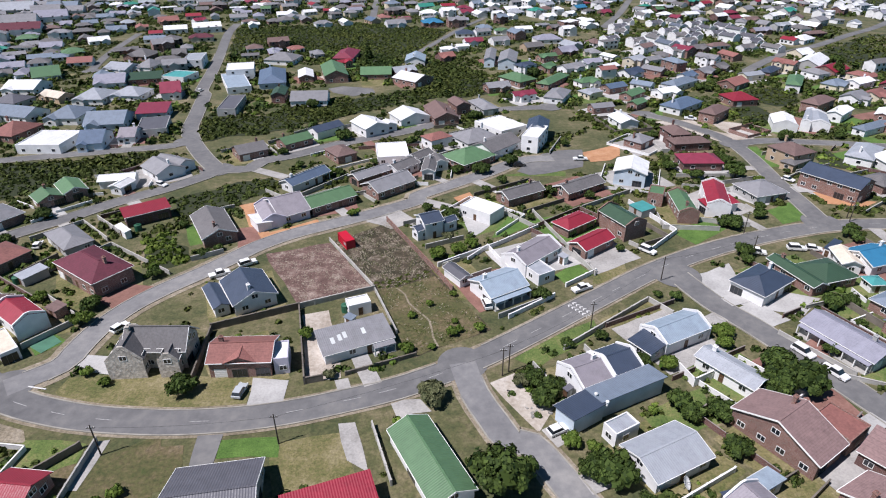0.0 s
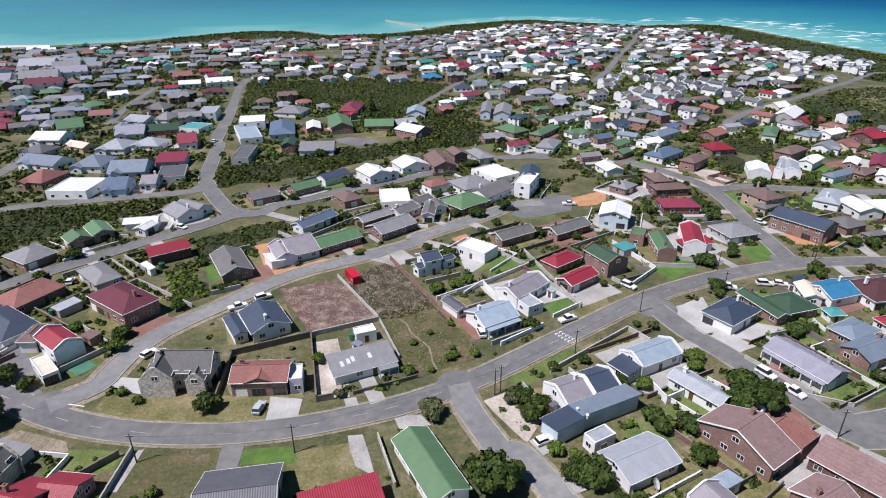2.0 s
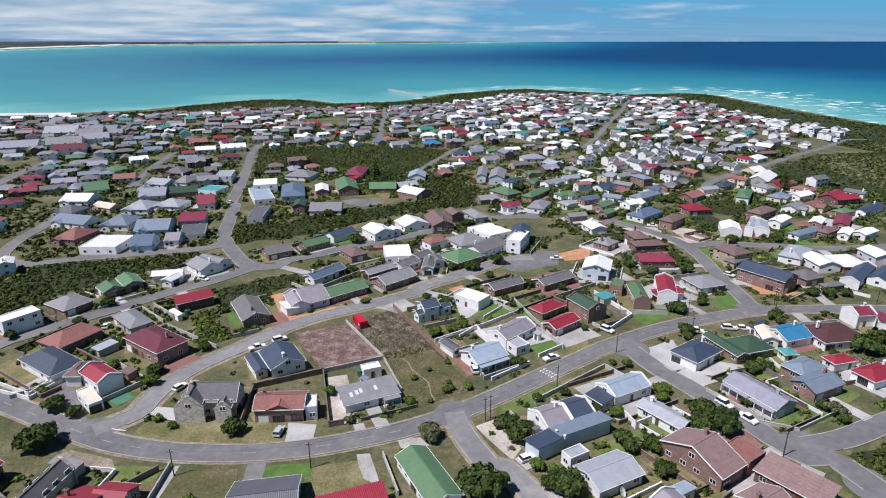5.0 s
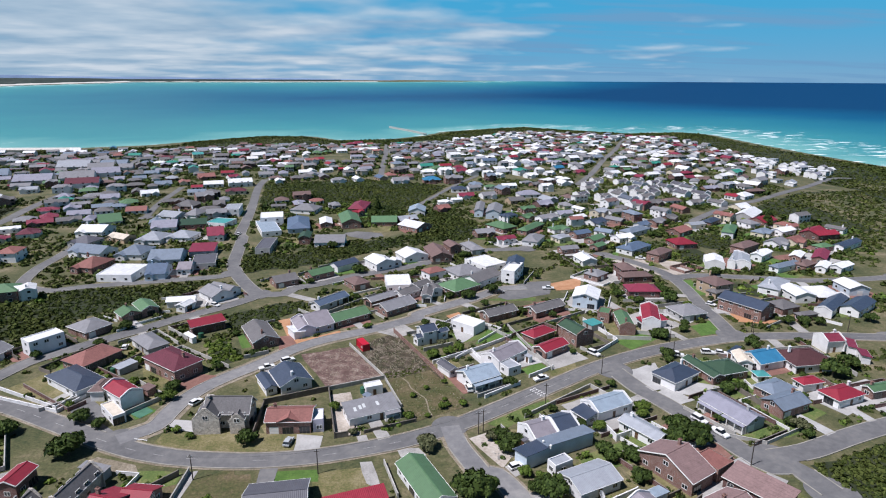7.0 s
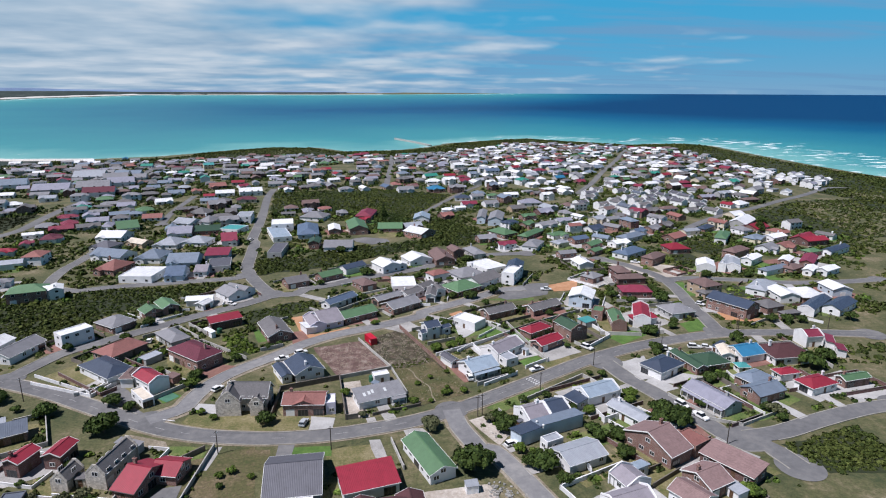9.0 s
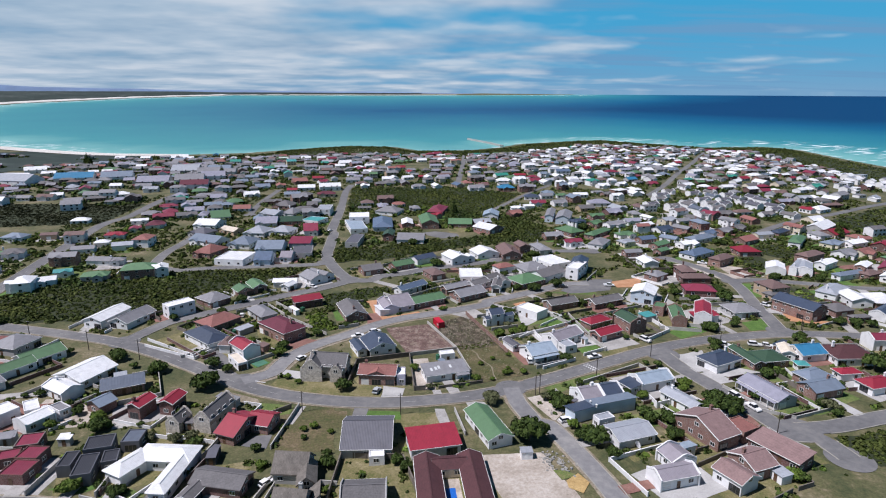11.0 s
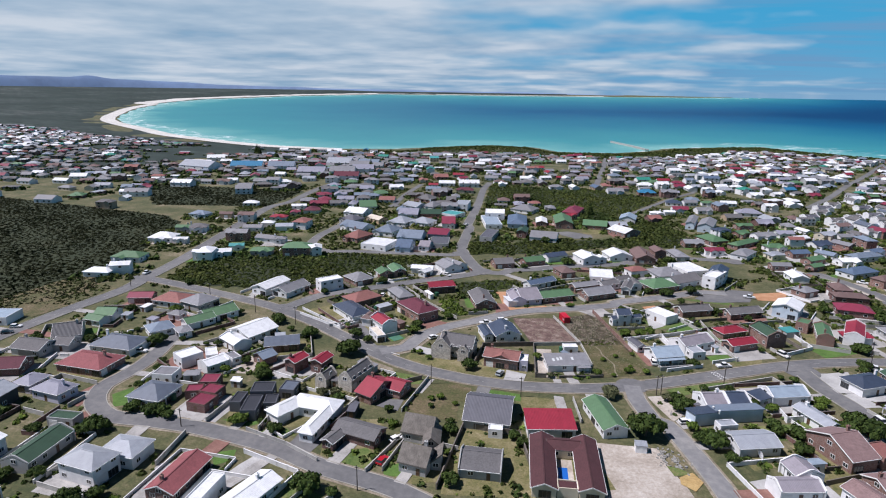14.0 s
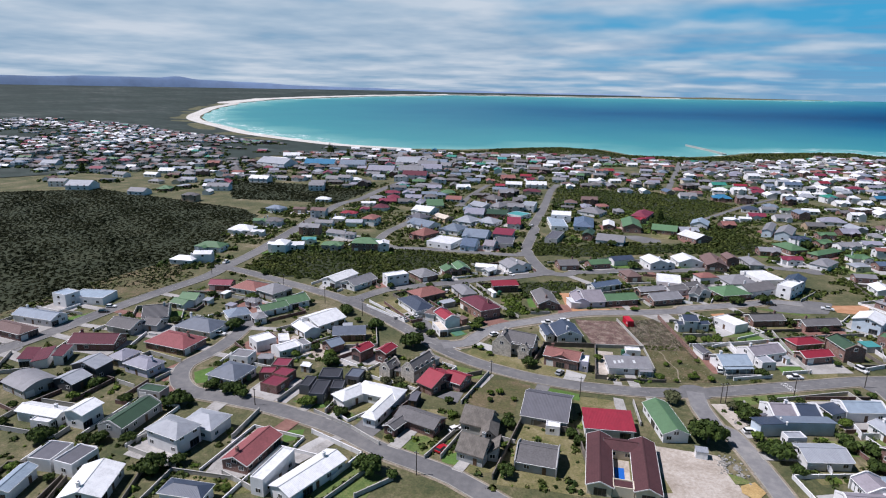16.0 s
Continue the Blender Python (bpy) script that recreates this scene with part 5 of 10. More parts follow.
add("f", "white", "white", 2.5, -25.1, 48.0, 12, 4.2, 3.4)
house("d", "dgrey", "grey", 2.7, -25.0, 31.9, 9, 10.8, 10.4)
house("g", "white", "white", 3.2, -159.0, -10.4, 11, 14.6, 5.8)
add("g", "white", "white", 4.6, -147.6, -6.2, 98, 7.7, 7.0)
add("f", "white", "white", 2.6, -154.9, -13.3, 14, 6.3, 3.0)
house("d", "dgreen", "grey", 3.0, -135.4, -0.8, 99, 15.7, 7.6)
house("f", "dgreen", "grey", 2.6, -142.7, 13.0, 10, 8.4, 4.5)
house("h", "palegrey", "white", 5.0, -116.2, -2.8, -1, 12.0, 8.6)
add("h", "palegrey", "white", 3.6, -113.2, 5.6, 6, 10.8, 9.0)
house("g", "palegrey", "black", 3.0, -171.1, 6.4, 94, 7.5, 8.9)
house("g", "palegrey", "black", 4.4, -172.5, 14.5, 99, 7.7, 10.6)
house("h", "lilac", "lilac", 3.2, -159.7, 24.0, -1, 11.6, 7.7)
add("h", "lilac", "lilac", 3.0, -171.6, 25.6, 94, 8.1, 7.5)
house("h", "rose", "brick", 2.8, -166.2, 43.1, 4, 18.4, 12.2)
house("g", "maroon", "dbrick", 2.8, -192.3, 30.9, 25, 17.2, 10.0)
house("m", "maroon", "white", 2.8, -200.9, 11.6, 131, 10.4, 4.5)
add("m", "maroon", "white", 2.8, -196.0, 13.4, -47, 11.3, 5.2)
add("m", "maroon", "white", 3.4, -192.0, 17.5, 126, 9.8, 3.4)
house("g", "dgrey", "grey", 2.8, -195.8, 46.3, 6, 12.6, 9.8)
house("g", "dgrey", "grey", 2.8, -188.0, 52.4, 15, 7.0, 7.7)
house("g", "black", "grey", 2.8, -196.1, 60.5, -138, 10.0, 14.2)
house("h", "slate", "white", 2.9, -169.0, 58.5, 5, 17.6, 12.0)
house("g", "green", "white", 2.8, -198.3, 80.9, 18, 8.5, 8.9)
add("g", "green", "white", 2.6, -197.2, 74.4, 0, 8.4, 6.3)
house("g", "steel", "white", 3.0, -234.7, 36.8, 8, 20.6, 8.3)
house("f", "white", "white", 5.6, -94.5, 337.5, 102, 17.6, 14.7, near=False)
add("f", "paleblue", "white", 3.0, -92.5, 317.7, 111, 32.2, 11.9)
house("h", "blue", "paleblue", 3.0, -75.0, 325.7, 101, 31.7, 14.1, near=False)
house("h", "grey", "white", 2.8, -78.3, 372.6, -13, 18.8, 16.2, near=False)
house("g", "white", "brick", 2.8, -58.3, 331.4, 100, 17.7, 8.4, near=False)
house("g", "green", "brick", 4.0, -43.2, 334.0, 102, 27.7, 12.9, near=False)
house("g", "green", "brick", 2.8, -20.2, 333.4, 1, 17.0, 13.5, near=False)
house("h", "crimson", "brick", 3.0, -40.8, 379.7, 84, 25.4, 12.6, near=False)
house("g", "white", "brick", 3.0, -0.1, 319.2, -42, 16.8, 14.9, near=False)
house("f", "charcoal", "grey", 3.2, -83.4, 275.6, 92, 23.2, 8.3, near=False)
house("g", "dgreen", "dbrick", 4.0, -64.3, 290.3, 93, 14.0, 7.0, near=False)
house("g", "grey", "white", 2.8, -48.7, 284.1, 1, 17.6, 14.4, near=False)
house("g", "paleblue", "white", 3.0, 1.4, 366.3, 87, 17.2, 12.1, near=False)
house("g", "grey", "paleblue", 4.5, 46.2, 366.9, 81, 29.8, 6.6, near=False)
add("g", "grey", "paleblue", 4.5, 55.8, 359.0, 79, 27.5, 10.7)
house("h", "green", "brick", 3.0, 54.9, 315.7, -54, 17.1, 12.5, near=False)
house("h", "green", "brick", 2.8, 73.3, 312.5, 53, 25.4, 7.5, near=False)
house("h", "grey", "white", 3.0, 69.6, 283.5, 64, 17.2, 9.8, near=False)
house("g", "thatch", "grey", 3.0, -40.7, 27.2, -2, 8.1, 8.0)
add("g", "thatch", "grey", 3.0, -44.8, 40.9, 1, 9.0, 8.7)
add("g", "thatch", "grey", 2.9, -40.3, 37.6, 105, 9.3, 5.0)
add("m", "thatch", "grey", 2.4, -36.2, 29.7, -77, 5.9, 3.0)
outbuilding("white", "white", 2.3, -81.6, 151.6, -45, 6.7, 2.0)
outbuilding("palegrey", "grey", 2.3, -94.5, 128.7, -35, 4.3, 6.5)
outbuilding("grey", "grey", 2.4, -127.6, 46.6, 15, 4.8, 2.3)
outbuilding("white", "grey", 2.3, -111.0, 48.1, 8, 3.6, 2.2)
outbuilding("palegrey", "brick", 2.4, -118.5, 85.0, 33, 4.0, 3.3)
outbuilding("dgrey", "stone", 2.4, -81.1, 59.1, 4, 2.7, 2.6)
outbuilding("charcoal", "black", 2.4, -68.1, 46.6, -12, 2.1, 3.2)
outbuilding("white", "grey", 2.4, -111.5, 48.5, 17, 2.7, 2.5)
outbuilding("grey", "grey", 2.4, -127.4, 47.3, 27, 4.9, 3.7)
outbuilding("charcoal", "black", 2.4, -67.7, 44.4, 12, 2.6, 4.1)
outbuilding("navy", "black", 2.4, 49.9, 56.1, 12, 3.5, 3.0)
outbuilding("palegrey", "white", 2.4, 76.6, 49.9, -67, 4.2, 3.7)
outbuilding("white", "grey", 2.3, -190.1, 93.0, -0, 3.0, 4.7)
outbuilding("palegrey", "white", 2.3, -190.2, 82.5, 10, 3.6, 3.9)
outbuilding("lilac", "white", 2.3, -176.4, 82.0, -2, 4.2, 3.5)
outbuilding("navy", "white", 2.7, 112.0, 132.3, -52, 2.1, 7.1)
outbuilding("charcoal", "grey", 2.4, 29.8, 81.3, -57, 1.3, 1.8)
outbuilding("steel", "white", 2.3, -13.3, 106.0, -38, 2.5, 1.9)
outbuilding("brown", "brick", 2.3, -80.5, 113.0, -32, 4.0, 3.2)
outbuilding("palegrey", "white", 2.3, 39.5, 130.5, -52, 2.5, 1.9)
outbuilding("grey", "grey", 2.4, -76.4, 73.5, -19, 7.7, 2.7)
outbuilding("turquoise", "grey", 2.4, 69.5, 158.6, -65, 5.7, 5.6)
outbuilding("grey", "grey", 2.4, -36.5, 30.4, 9, 2.4, 5.3)

# ---- houses further off ----
house("g", "dgrey", "brick", 2.8, -60.8, 214.2, 32, 11.4, 10.0, near=False)
house("g", "green", "brick", 2.8, -45.9, 224.2, 40, 12.7, 8.4, near=False)
house("g", "navy", "white", 3.2, -35.4, 237.0, 43, 13.6, 7.6, near=False)
house("f", "white", "white", 3.4, -140.8, 228.0, -3, 16.9, 17.6, near=False)
house("h", "steel", "white", 3.0, -150.4, 263.0, -3, 14.7, 17.0, near=False)
add("g", "steel", "white", 3.0, -154.5, 258.1, 87, 10.5, 6.2)
house("g", "steel", "paleblue", 3.0, -129.3, 253.5, 6, 16.4, 17.0, near=False)
add("g", "steel", "paleblue", 3.0, -133.0, 248.0, 96, 10.5, 6.5)
house("m", "crimson", "lilac", 3.0, -115.4, 266.3, 7, 13.5, 12.0, near=False)
house("f", "charcoal", "grey", 3.0, -107.8, 245.9, 14, 11.7, 17.7, near=False)
house("g", "lilacgrey", "white", 2.8, -113.0, 234.7, 5, 6.9, 11.5, near=False)
add("g", "lilacgrey", "white", 2.8, -114.5, 231.2, 95, 7.1, 2.9)
house("g", "blue", "paleblue", 3.0, -124.2, 229.1, 8, 9.5, 15.5, near=False)
add("g", "blue", "paleblue", 3.0, -126.0, 224.2, 98, 9.6, 4.0)
house("h", "palegrey", "white", 2.8, -153.2, 293.3, -3, 14.8, 17.0, near=False)
add("g", "palegrey", "white", 2.8, -157.3, 288.4, 87, 10.5, 6.2)
house("h", "palegrey", "white", 2.8, -137.7, 297.4, -8, 15.7, 14.3, near=False)
add("g", "palegrey", "white", 2.8, -142.3, 293.7, 82, 8.9, 6.5)
house("g", "cream", "tan", 2.8, -172.4, 294.8, -29, 15.1, 9.0, near=False)
add("g", "cream", "tan", 2.8, -177.2, 294.4, 61, 5.6, 6.3)
house("g", "steel", "white", 3.0, -174.3, 266.1, -18, 21.6, 13.8, near=False)
add("g", "steel", "white", 3.0, -180.9, 263.8, 72, 8.5, 6.5)
house("h", "terracotta", "brick", 3.0, -161.3, 241.1, -14, 11.8, 17.0, near=False)
add("g", "terracotta", "brick", 3.0, -165.5, 236.8, 76, 10.5, 4.9)
house("g", "white", "white", 3.0, -196.1, 312.6, -3, 16.8, 17.0, near=False)
add("g", "white", "white", 3.0, -200.7, 307.7, 87, 10.5, 6.5)
house("m", "green", "white", 2.8, -200.5, 339.1, 29, 14.1, 17.0, near=False)
house("m", "dgreen", "brick", 2.8, -142.7, 328.3, 14, 16.7, 11.6, near=False)
house("f", "turquoise", "white", 3.0, -126.4, 332.6, -16, 14.3, 14.2, near=False)
house("g", "crimson", "white", 3.4, -119.7, 300.8, 18, 9.8, 17.0, near=False)
add("g", "crimson", "white", 3.4, -115.7, 296.8, 108, 10.5, 4.1)
house("f", "palegrey", "white", 5.2, -128.1, 366.0, 8, 10.4, 20.0, near=False)
house("g", "palegrey", "white", 2.8, -165.1, 353.5, -20, 15.7, 14.9, near=False)
add("g", "palegrey", "white", 2.8, -170.5, 350.7, 70, 9.3, 6.5)
house("h", "grey", "white", 2.8, -151.4, 358.1, -14, 10.1, 16.1, near=False)
add("g", "grey", "white", 2.8, -155.1, 354.0, 76, 10.0, 4.2)
house("g", "lilac", "white", 2.8, -158.1, 322.8, 12, 15.3, 15.9, near=False)
add("g", "lilac", "white", 2.8, -161.0, 317.3, 102, 9.9, 6.4)
house("h", "charcoal", "grey", 2.8, -188.7, 287.2, -16, 13.9, 13.1, near=False)
add("g", "charcoal", "grey", 2.8, -193.3, 284.5, 74, 8.1, 5.8)
distant("dgrey", "brick", 2.8, -167.7, 388.5, -11, 15.1, 15.4, "h")
distant("dgrey", "brick", 2.8, -172.5, 384.7, 79, 9.6, 6.4, "g")
distant("palegrey", "white", 6.0, -478, 478, -5, 44.0, 24.0)
distant("bright", "white", 5.0, -436, 508, 24, 36.0, 20.0)
distant("steel", "white", 5.0, -398, 522, 24, 30.0, 20.0)
distant("lilac", "grey", 4.5, -342, 496, 16, 30.0, 20.0)
house("g", "white", "white", 5.2, -167.2, 198.2, 119, 9.0, 6.3, near=False)
add("g", "white", "white", 5.2, -170.4, 198.2, 209, 4.4, 5.8)
house("g", "white", "white", 5.2, -242.8, 131.6, 31, 10.0, 7.8, near=False)
house("h", "white", "white", 2.8, -249.9, 124.8, 14, 14.0, 8.3, near=False)
house("h", "green", "brick", 5.2, -178.3, 195.7, 21, 16.0, 11.5, near=False)
house("h", "green", "grey", 2.8, -197.6, 188.8, 21, 13.0, 7.9, near=False)
add("g", "green", "grey", 2.8, -194.5, 186.2, 111, 5.5, 5.5)
house("h", "white", "white", 5.2, -220.4, 169.4, 113, 12.0, 8.9, near=False)
add("g", "white", "white", 5.2, -223.3, 166.1, 203, 6.2, 5.0)
house("g", "white", "white", 3.0, -216.6, 178.5, 30, 10.0, 7.7, near=False)
add("g", "white", "white", 3.0, -216.2, 174.7, 120, 5.4, 4.4)
house("g", "turquoise", "white", 2.8, -217.7, 192.7, 28, 9.0, 5.6, near=False)
add("g", "turquoise", "white", 2.8, -215.5, 191.1, 118, 3.9, 5.4)
house("g", "grey", "brick", 2.8, 85.1, 262.8, 15, 11.0, 6.5, near=False)
house("h", "green", "white", 3.0, -258.1, 152.5, 14, 17.0, 10.9, near=False)
add("g", "green", "white", 3.0, -258.7, 147.3, 104, 7.6, 4.9)
house("h", "grey", "white", 2.8, -203.7, 216.3, 20, 9.0, 6.0, near=False)
add("g", "grey", "white", 2.8, -202.9, 213.7, 110, 4.2, 4.3)
house("g", "grey", "white", 2.8, -212.3, 215.8, 2, 14.0, 7.7, near=False)
house("g", "crimson", "white", 3.0, 53.0, 284.6, 20, 12.2, 6.8, near=False)
add("g", "crimson", "white", 3.0, 52.7, 281.2, 110, 4.8, 4.9)
house("g", "grey", "brick", 5.2, -232.1, 213.4, 18, 14.0, 9.0, near=False)
add("g", "grey", "brick", 5.2, -232.6, 209.0, 108, 6.3, 4.9)
house("h", "palegrey", "cream", 2.8, 86.9, 288.1, 25, 10.7, 7.2, near=False)
add("g", "palegrey", "cream", 2.8, 85.6, 283.9, 115, 5.0, 4.7)
house("g", "grey", "brick", 3.0, 42.2, 300.5, 18, 12.6, 8.8, near=False)
add("g", "grey", "brick", 3.0, 45.5, 297.5, 108, 6.2, 5.1)
house("g", "white", "white", 2.8, -259.4, 194.1, 24, 9.0, 5.5, near=False)
add("g", "white", "white", 2.8, -257.7, 192.1, 114, 3.8, 5.6)
house("g", "white", "white", 3.0, 123.6, 286.8, 27, 12.5, 8.4, near=False)
add("g", "white", "white", 3.0, 127.8, 284.7, 117, 5.9, 5.6)
house("g", "blue", "brick", 3.0, 100.7, 296.3, 27, 12.1, 7.7, near=False)
house("h", "white", "white", 3.0, -273.4, 195.0, 17, 16.0, 12.6, near=False)
add("g", "white", "white", 3.0, -271.2, 189.7, 107, 8.8, 6.0)
house("g", "palegrey", "white", 3.2, -220.0, 247.9, 25, 12.0, 8.9, near=False)
house("g", "steel", "white", 2.8, 116.8, 300.6, 139, 11.3, 7.1, near=False)
house("h", "green", "white", 2.8, 90.6, 309.1, 24, 13.0, 8.2, near=False)
add("g", "green", "white", 2.8, 93.2, 306.2, 114, 5.8, 6.0)
house("g", "grey", "white", 2.8, -238.1, 237.8, 20, 13.0, 7.4, near=False)
house("h", "terracotta", "white", 5.2, -212.0, 257.3, 97, 13.0, 10.4, near=False)
house("g", "grey", "white", 3.0, 208.7, 272.0, 37, 13.3, 9.5, near=False)
add("g", "grey", "white", 3.0, 210.2, 267.9, 127, 6.6, 4.6)
house("h", "dgrey", "white", 3.2, -271.7, 224.0, 30, 13.0, 10.1, near=False)
add("g", "dgrey", "white", 3.2, -268.3, 220.7, 120, 7.1, 5.5)
house("h", "white", "white", 2.8, -236.9, 253.6, 20, 9.0, 6.7, near=False)
house("g", "green", "grey", 3.2, -279.5, 219.6, 18, 10.0, 6.4, near=False)
add("g", "green", "grey", 3.2, -276.1, 217.7, 108, 4.5, 5.8)
house("h", "green", "brick", 2.8, 230.4, 263.5, 22, 10.3, 7.2, near=False)
house("g", "terracotta", "white", 5.2, 104.5, 324.3, 16, 10.0, 6.8, near=False)
house("h", "navy", "white", 5.2, 62.3, 336.1, 31, 11.8, 7.1, near=False)
add("g", "navy", "white", 5.2, 61.8, 332.1, 121, 5.0, 4.6)
house("g", "terracotta", "cream", 2.8, 221.5, 276.3, 36, 12.5, 8.9, near=False)
add("g", "terracotta", "cream", 2.8, 223.2, 272.5, 126, 6.3, 5.8)
house("g", "navy", "white", 2.8, 119.0, 327.0, 33, 12.8, 9.5, near=False)
add("g", "navy", "white", 2.8, 118.9, 321.8, 123, 6.6, 5.7)
house("g", "blue", "white", 3.0, 146.4, 317.9, 40, 11.1, 6.6, near=False)
add("g", "blue", "white", 3.0, 148.8, 316.1, 130, 4.6, 5.0)
house("g", "green", "brick", 3.0, 75.0, 341.7, 46, 11.0, 7.6, near=False)
add("g", "green", "brick", 3.0, 75.6, 337.3, 136, 5.3, 4.4)
house("g", "grey", "white", 3.2, 88.8, 338.9, 32, 15.0, 8.7, near=False)
add("g", "grey", "white", 3.2, 91.0, 335.6, 122, 6.1, 5.0)
house("h", "red", "white", 3.0, -240.9, 273.1, 15, 13.0, 7.5, near=False)
add("g", "red", "white", 3.0, -238.8, 270.2, 105, 5.2, 5.8)
house("g", "brown", "white", 5.2, -260.2, 262.2, 17, 12.0, 8.3, near=False)
add("g", "brown", "white", 5.2, -262.1, 257.7, 107, 5.8, 4.4)
house("g", "grey", "brick", 2.8, 133.6, 332.0, 131, 12.9, 7.4, near=False)
house("g", "white", "brick", 3.0, 110.5, 340.3, 34, 11.4, 7.8, near=False)
add("g", "white", "brick", 3.0, 110.5, 336.0, 124, 5.5, 4.3)
house("h", "steel", "cream", 3.0, 214.3, 296.7, 34, 13.5, 8.7, near=False)
add("g", "steel", "cream", 3.0, 215.0, 292.5, 124, 6.1, 5.6)
house("g", "palegrey", "cream", 3.0, 181.2, 317.2, 19, 12.5, 7.1, near=False)
house("g", "grey", "brick", 2.8, 159.4, 327.0, 39, 12.4, 8.4, near=False)
add("g", "grey", "brick", 2.8, 160.0, 322.6, 129, 5.9, 4.2)
house("g", "red", "brick", 3.2, -40.7, 358.5, 39, 9.0, 5.6, near=False)
add("g", "red", "brick", 3.2, -38.2, 357.3, 129, 3.9, 5.6)
house("g", "crimson", "cream", 2.8, -239.7, 291.4, 115, 9.0, 6.0, near=False)
add("g", "crimson", "cream", 2.8, -238.2, 294.6, 205, 4.2, 4.7)
house("g", "lilac", "white", 2.8, 103.7, 352.8, 18, 12.0, 8.3, near=False)
add("g", "lilac", "white", 2.8, 101.9, 348.3, 108, 5.8, 5.9)
house("h", "steel", "brick", 5.2, 148.0, 341.0, 112, 13.2, 8.0, near=False)
house("g", "palegrey", "cream", 5.2, 127.4, 348.5, 39, 12.6, 8.5, near=False)
add("g", "palegrey", "cream", 5.2, 129.0, 344.8, 129, 6.0, 5.0)
house("g", "dgrey", "brick", 3.0, 171.7, 336.0, 41, 11.8, 8.1, near=False)
add("g", "dgrey", "brick", 3.0, 173.0, 332.3, 131, 5.7, 5.5)
house("g", "brown", "tan", 3.2, -282.0, 267.3, 20, 10.0, 5.8, near=False)
house("h", "maroon", "white", 2.8, -233.8, 307.2, 106, 14.0, 10.1, near=False)
add("g", "maroon", "white", 2.8, -228.8, 306.1, 196, 7.1, 5.2)
house("g", "green", "brick", 3.0, 80.5, 368.7, 22, 12.3, 7.0, near=False)
add("g", "green", "brick", 3.0, 79.1, 364.7, 112, 4.9, 5.6)
house("h", "grey", "white", 3.0, 218.2, 320.1, 109, 12.1, 8.6, near=False)
house("g", "grey", "white", 3.0, 140.9, 356.5, 25, 11.7, 7.5, near=False)
house("h", "steel", "white", 2.8, -301.3, 262.4, 3, 14.0, 10.3, near=False)
add("g", "steel", "white", 2.8, -298.9, 257.9, 93, 7.2, 4.8)
house("h", "terracotta", "cream", 3.0, 238.8, 312.4, 116, 13.0, 8.0, near=False)
add("g", "terracotta", "cream", 3.0, 243.1, 311.8, 206, 5.6, 4.7)
house("g", "white", "white", 2.8, 118.9, 367.3, 119, 11.6, 6.6, near=False)
house("g", "grey", "white", 5.2, 171.5, 350.1, 126, 13.0, 8.0, near=False)
add("g", "grey", "white", 5.2, 169.1, 347.3, 216, 5.6, 5.2)
house("g", "terracotta", "cream", 5.2, 208.8, 333.8, 124, 13.0, 7.8, near=False)
add("g", "terracotta", "cream", 5.2, 205.1, 333.0, 214, 5.5, 5.0)
house("h", "grey", "grey", 2.8, -59.3, 386.2, 106, 12.0, 6.7, near=False)
add("g", "grey", "grey", 2.8, -62.4, 386.2, 196, 4.7, 5.4)
house("g", "dgrey", "white", 2.8, 266.1, 304.0, 122, 11.8, 6.7, near=False)
house("g", "white", "white", 2.8, -250.8, 317.2, 28, 12.0, 6.6, near=False)
add("g", "white", "white", 2.8, -247.2, 315.7, 118, 4.7, 4.7)
house("h", "dgrey", "cream", 3.0, 151.4, 368.1, 112, 12.5, 7.7, near=False)
house("h", "grey", "cream", 2.8, 112.4, 380.8, 98, 12.0, 8.0, near=False)
add("g", "grey", "cream", 2.8, 108.7, 380.5, 188, 5.6, 4.5)
house("h", "white", "white", 2.8, 22.0, 394.8, 12, 10.0, 6.5, near=False)
add("g", "white", "white", 2.8, 25.0, 392.4, 102, 4.5, 6.0)
house("g", "white", "white", 2.8, 31.7, 403.5, 16, 9.0, 6.1, near=False)
house("g", "crimson", "brick", 5.2, 166.4, 374.3, 122, 12.8, 8.8, near=False)
add("g", "crimson", "brick", 5.2, 170.4, 375.3, 212, 6.1, 4.5)
house("g", "brown", "white", 5.2, 145.1, 382.9, 37, 12.0, 8.3, near=False)
distant("dgrey", "tan", 2.8, 77.1, 400.9, 22, 13.0, 9.0, "g")
distant("terracotta", "brick", 3.0, 192.4, 366.4, 108, 13.1, 7.2, "g")
distant("white", "white", 2.8, -293.4, 313.7, 21, 12.0, 7.5, "h")
distant("grey", "white", 3.0, 58.1, 421.6, 20, 12.0, 9.0, "g")
distant("grey", "white", 3.0, 61.9, 418.7, 110, 6.3, 4.3, "g")
distant("lilac", "white", 3.0, 91.8, 424.9, 9, 18.0, 11.7, "h")
distant("dgrey", "tan", 5.2, -392.2, 263.5, 17, 13.0, 7.5, "h")
distant("dgrey", "tan", 5.2, -388.0, 261.3, 107, 5.3, 4.6, "g")
distant("navy", "white", 2.8, 36.8, 449.9, 1, 13.0, 9.4, "h")
distant("grey", "white", 3.2, 49.6, 454.9, 25, 12.0, 6.8, "g")
distant("white", "white", 5.2, 111.3, 451.3, 19, 10.0, 6.8, "g")
distant("white", "white", 5.2, 114.1, 449.0, 109, 4.7, 5.9, "g")
distant("green", "white", 2.8, 64.7, 459.9, 9, 10.0, 6.7, "h")
distant("green", "white", 2.8, 66.6, 457.2, 99, 4.7, 5.2, "g")
distant("maroon", "cream", 3.0, -148.9, 444.2, 12, 16.0, 9.1, "h")
distant("maroon", "cream", 3.0, -151.0, 439.5, 102, 6.4, 5.2, "g")
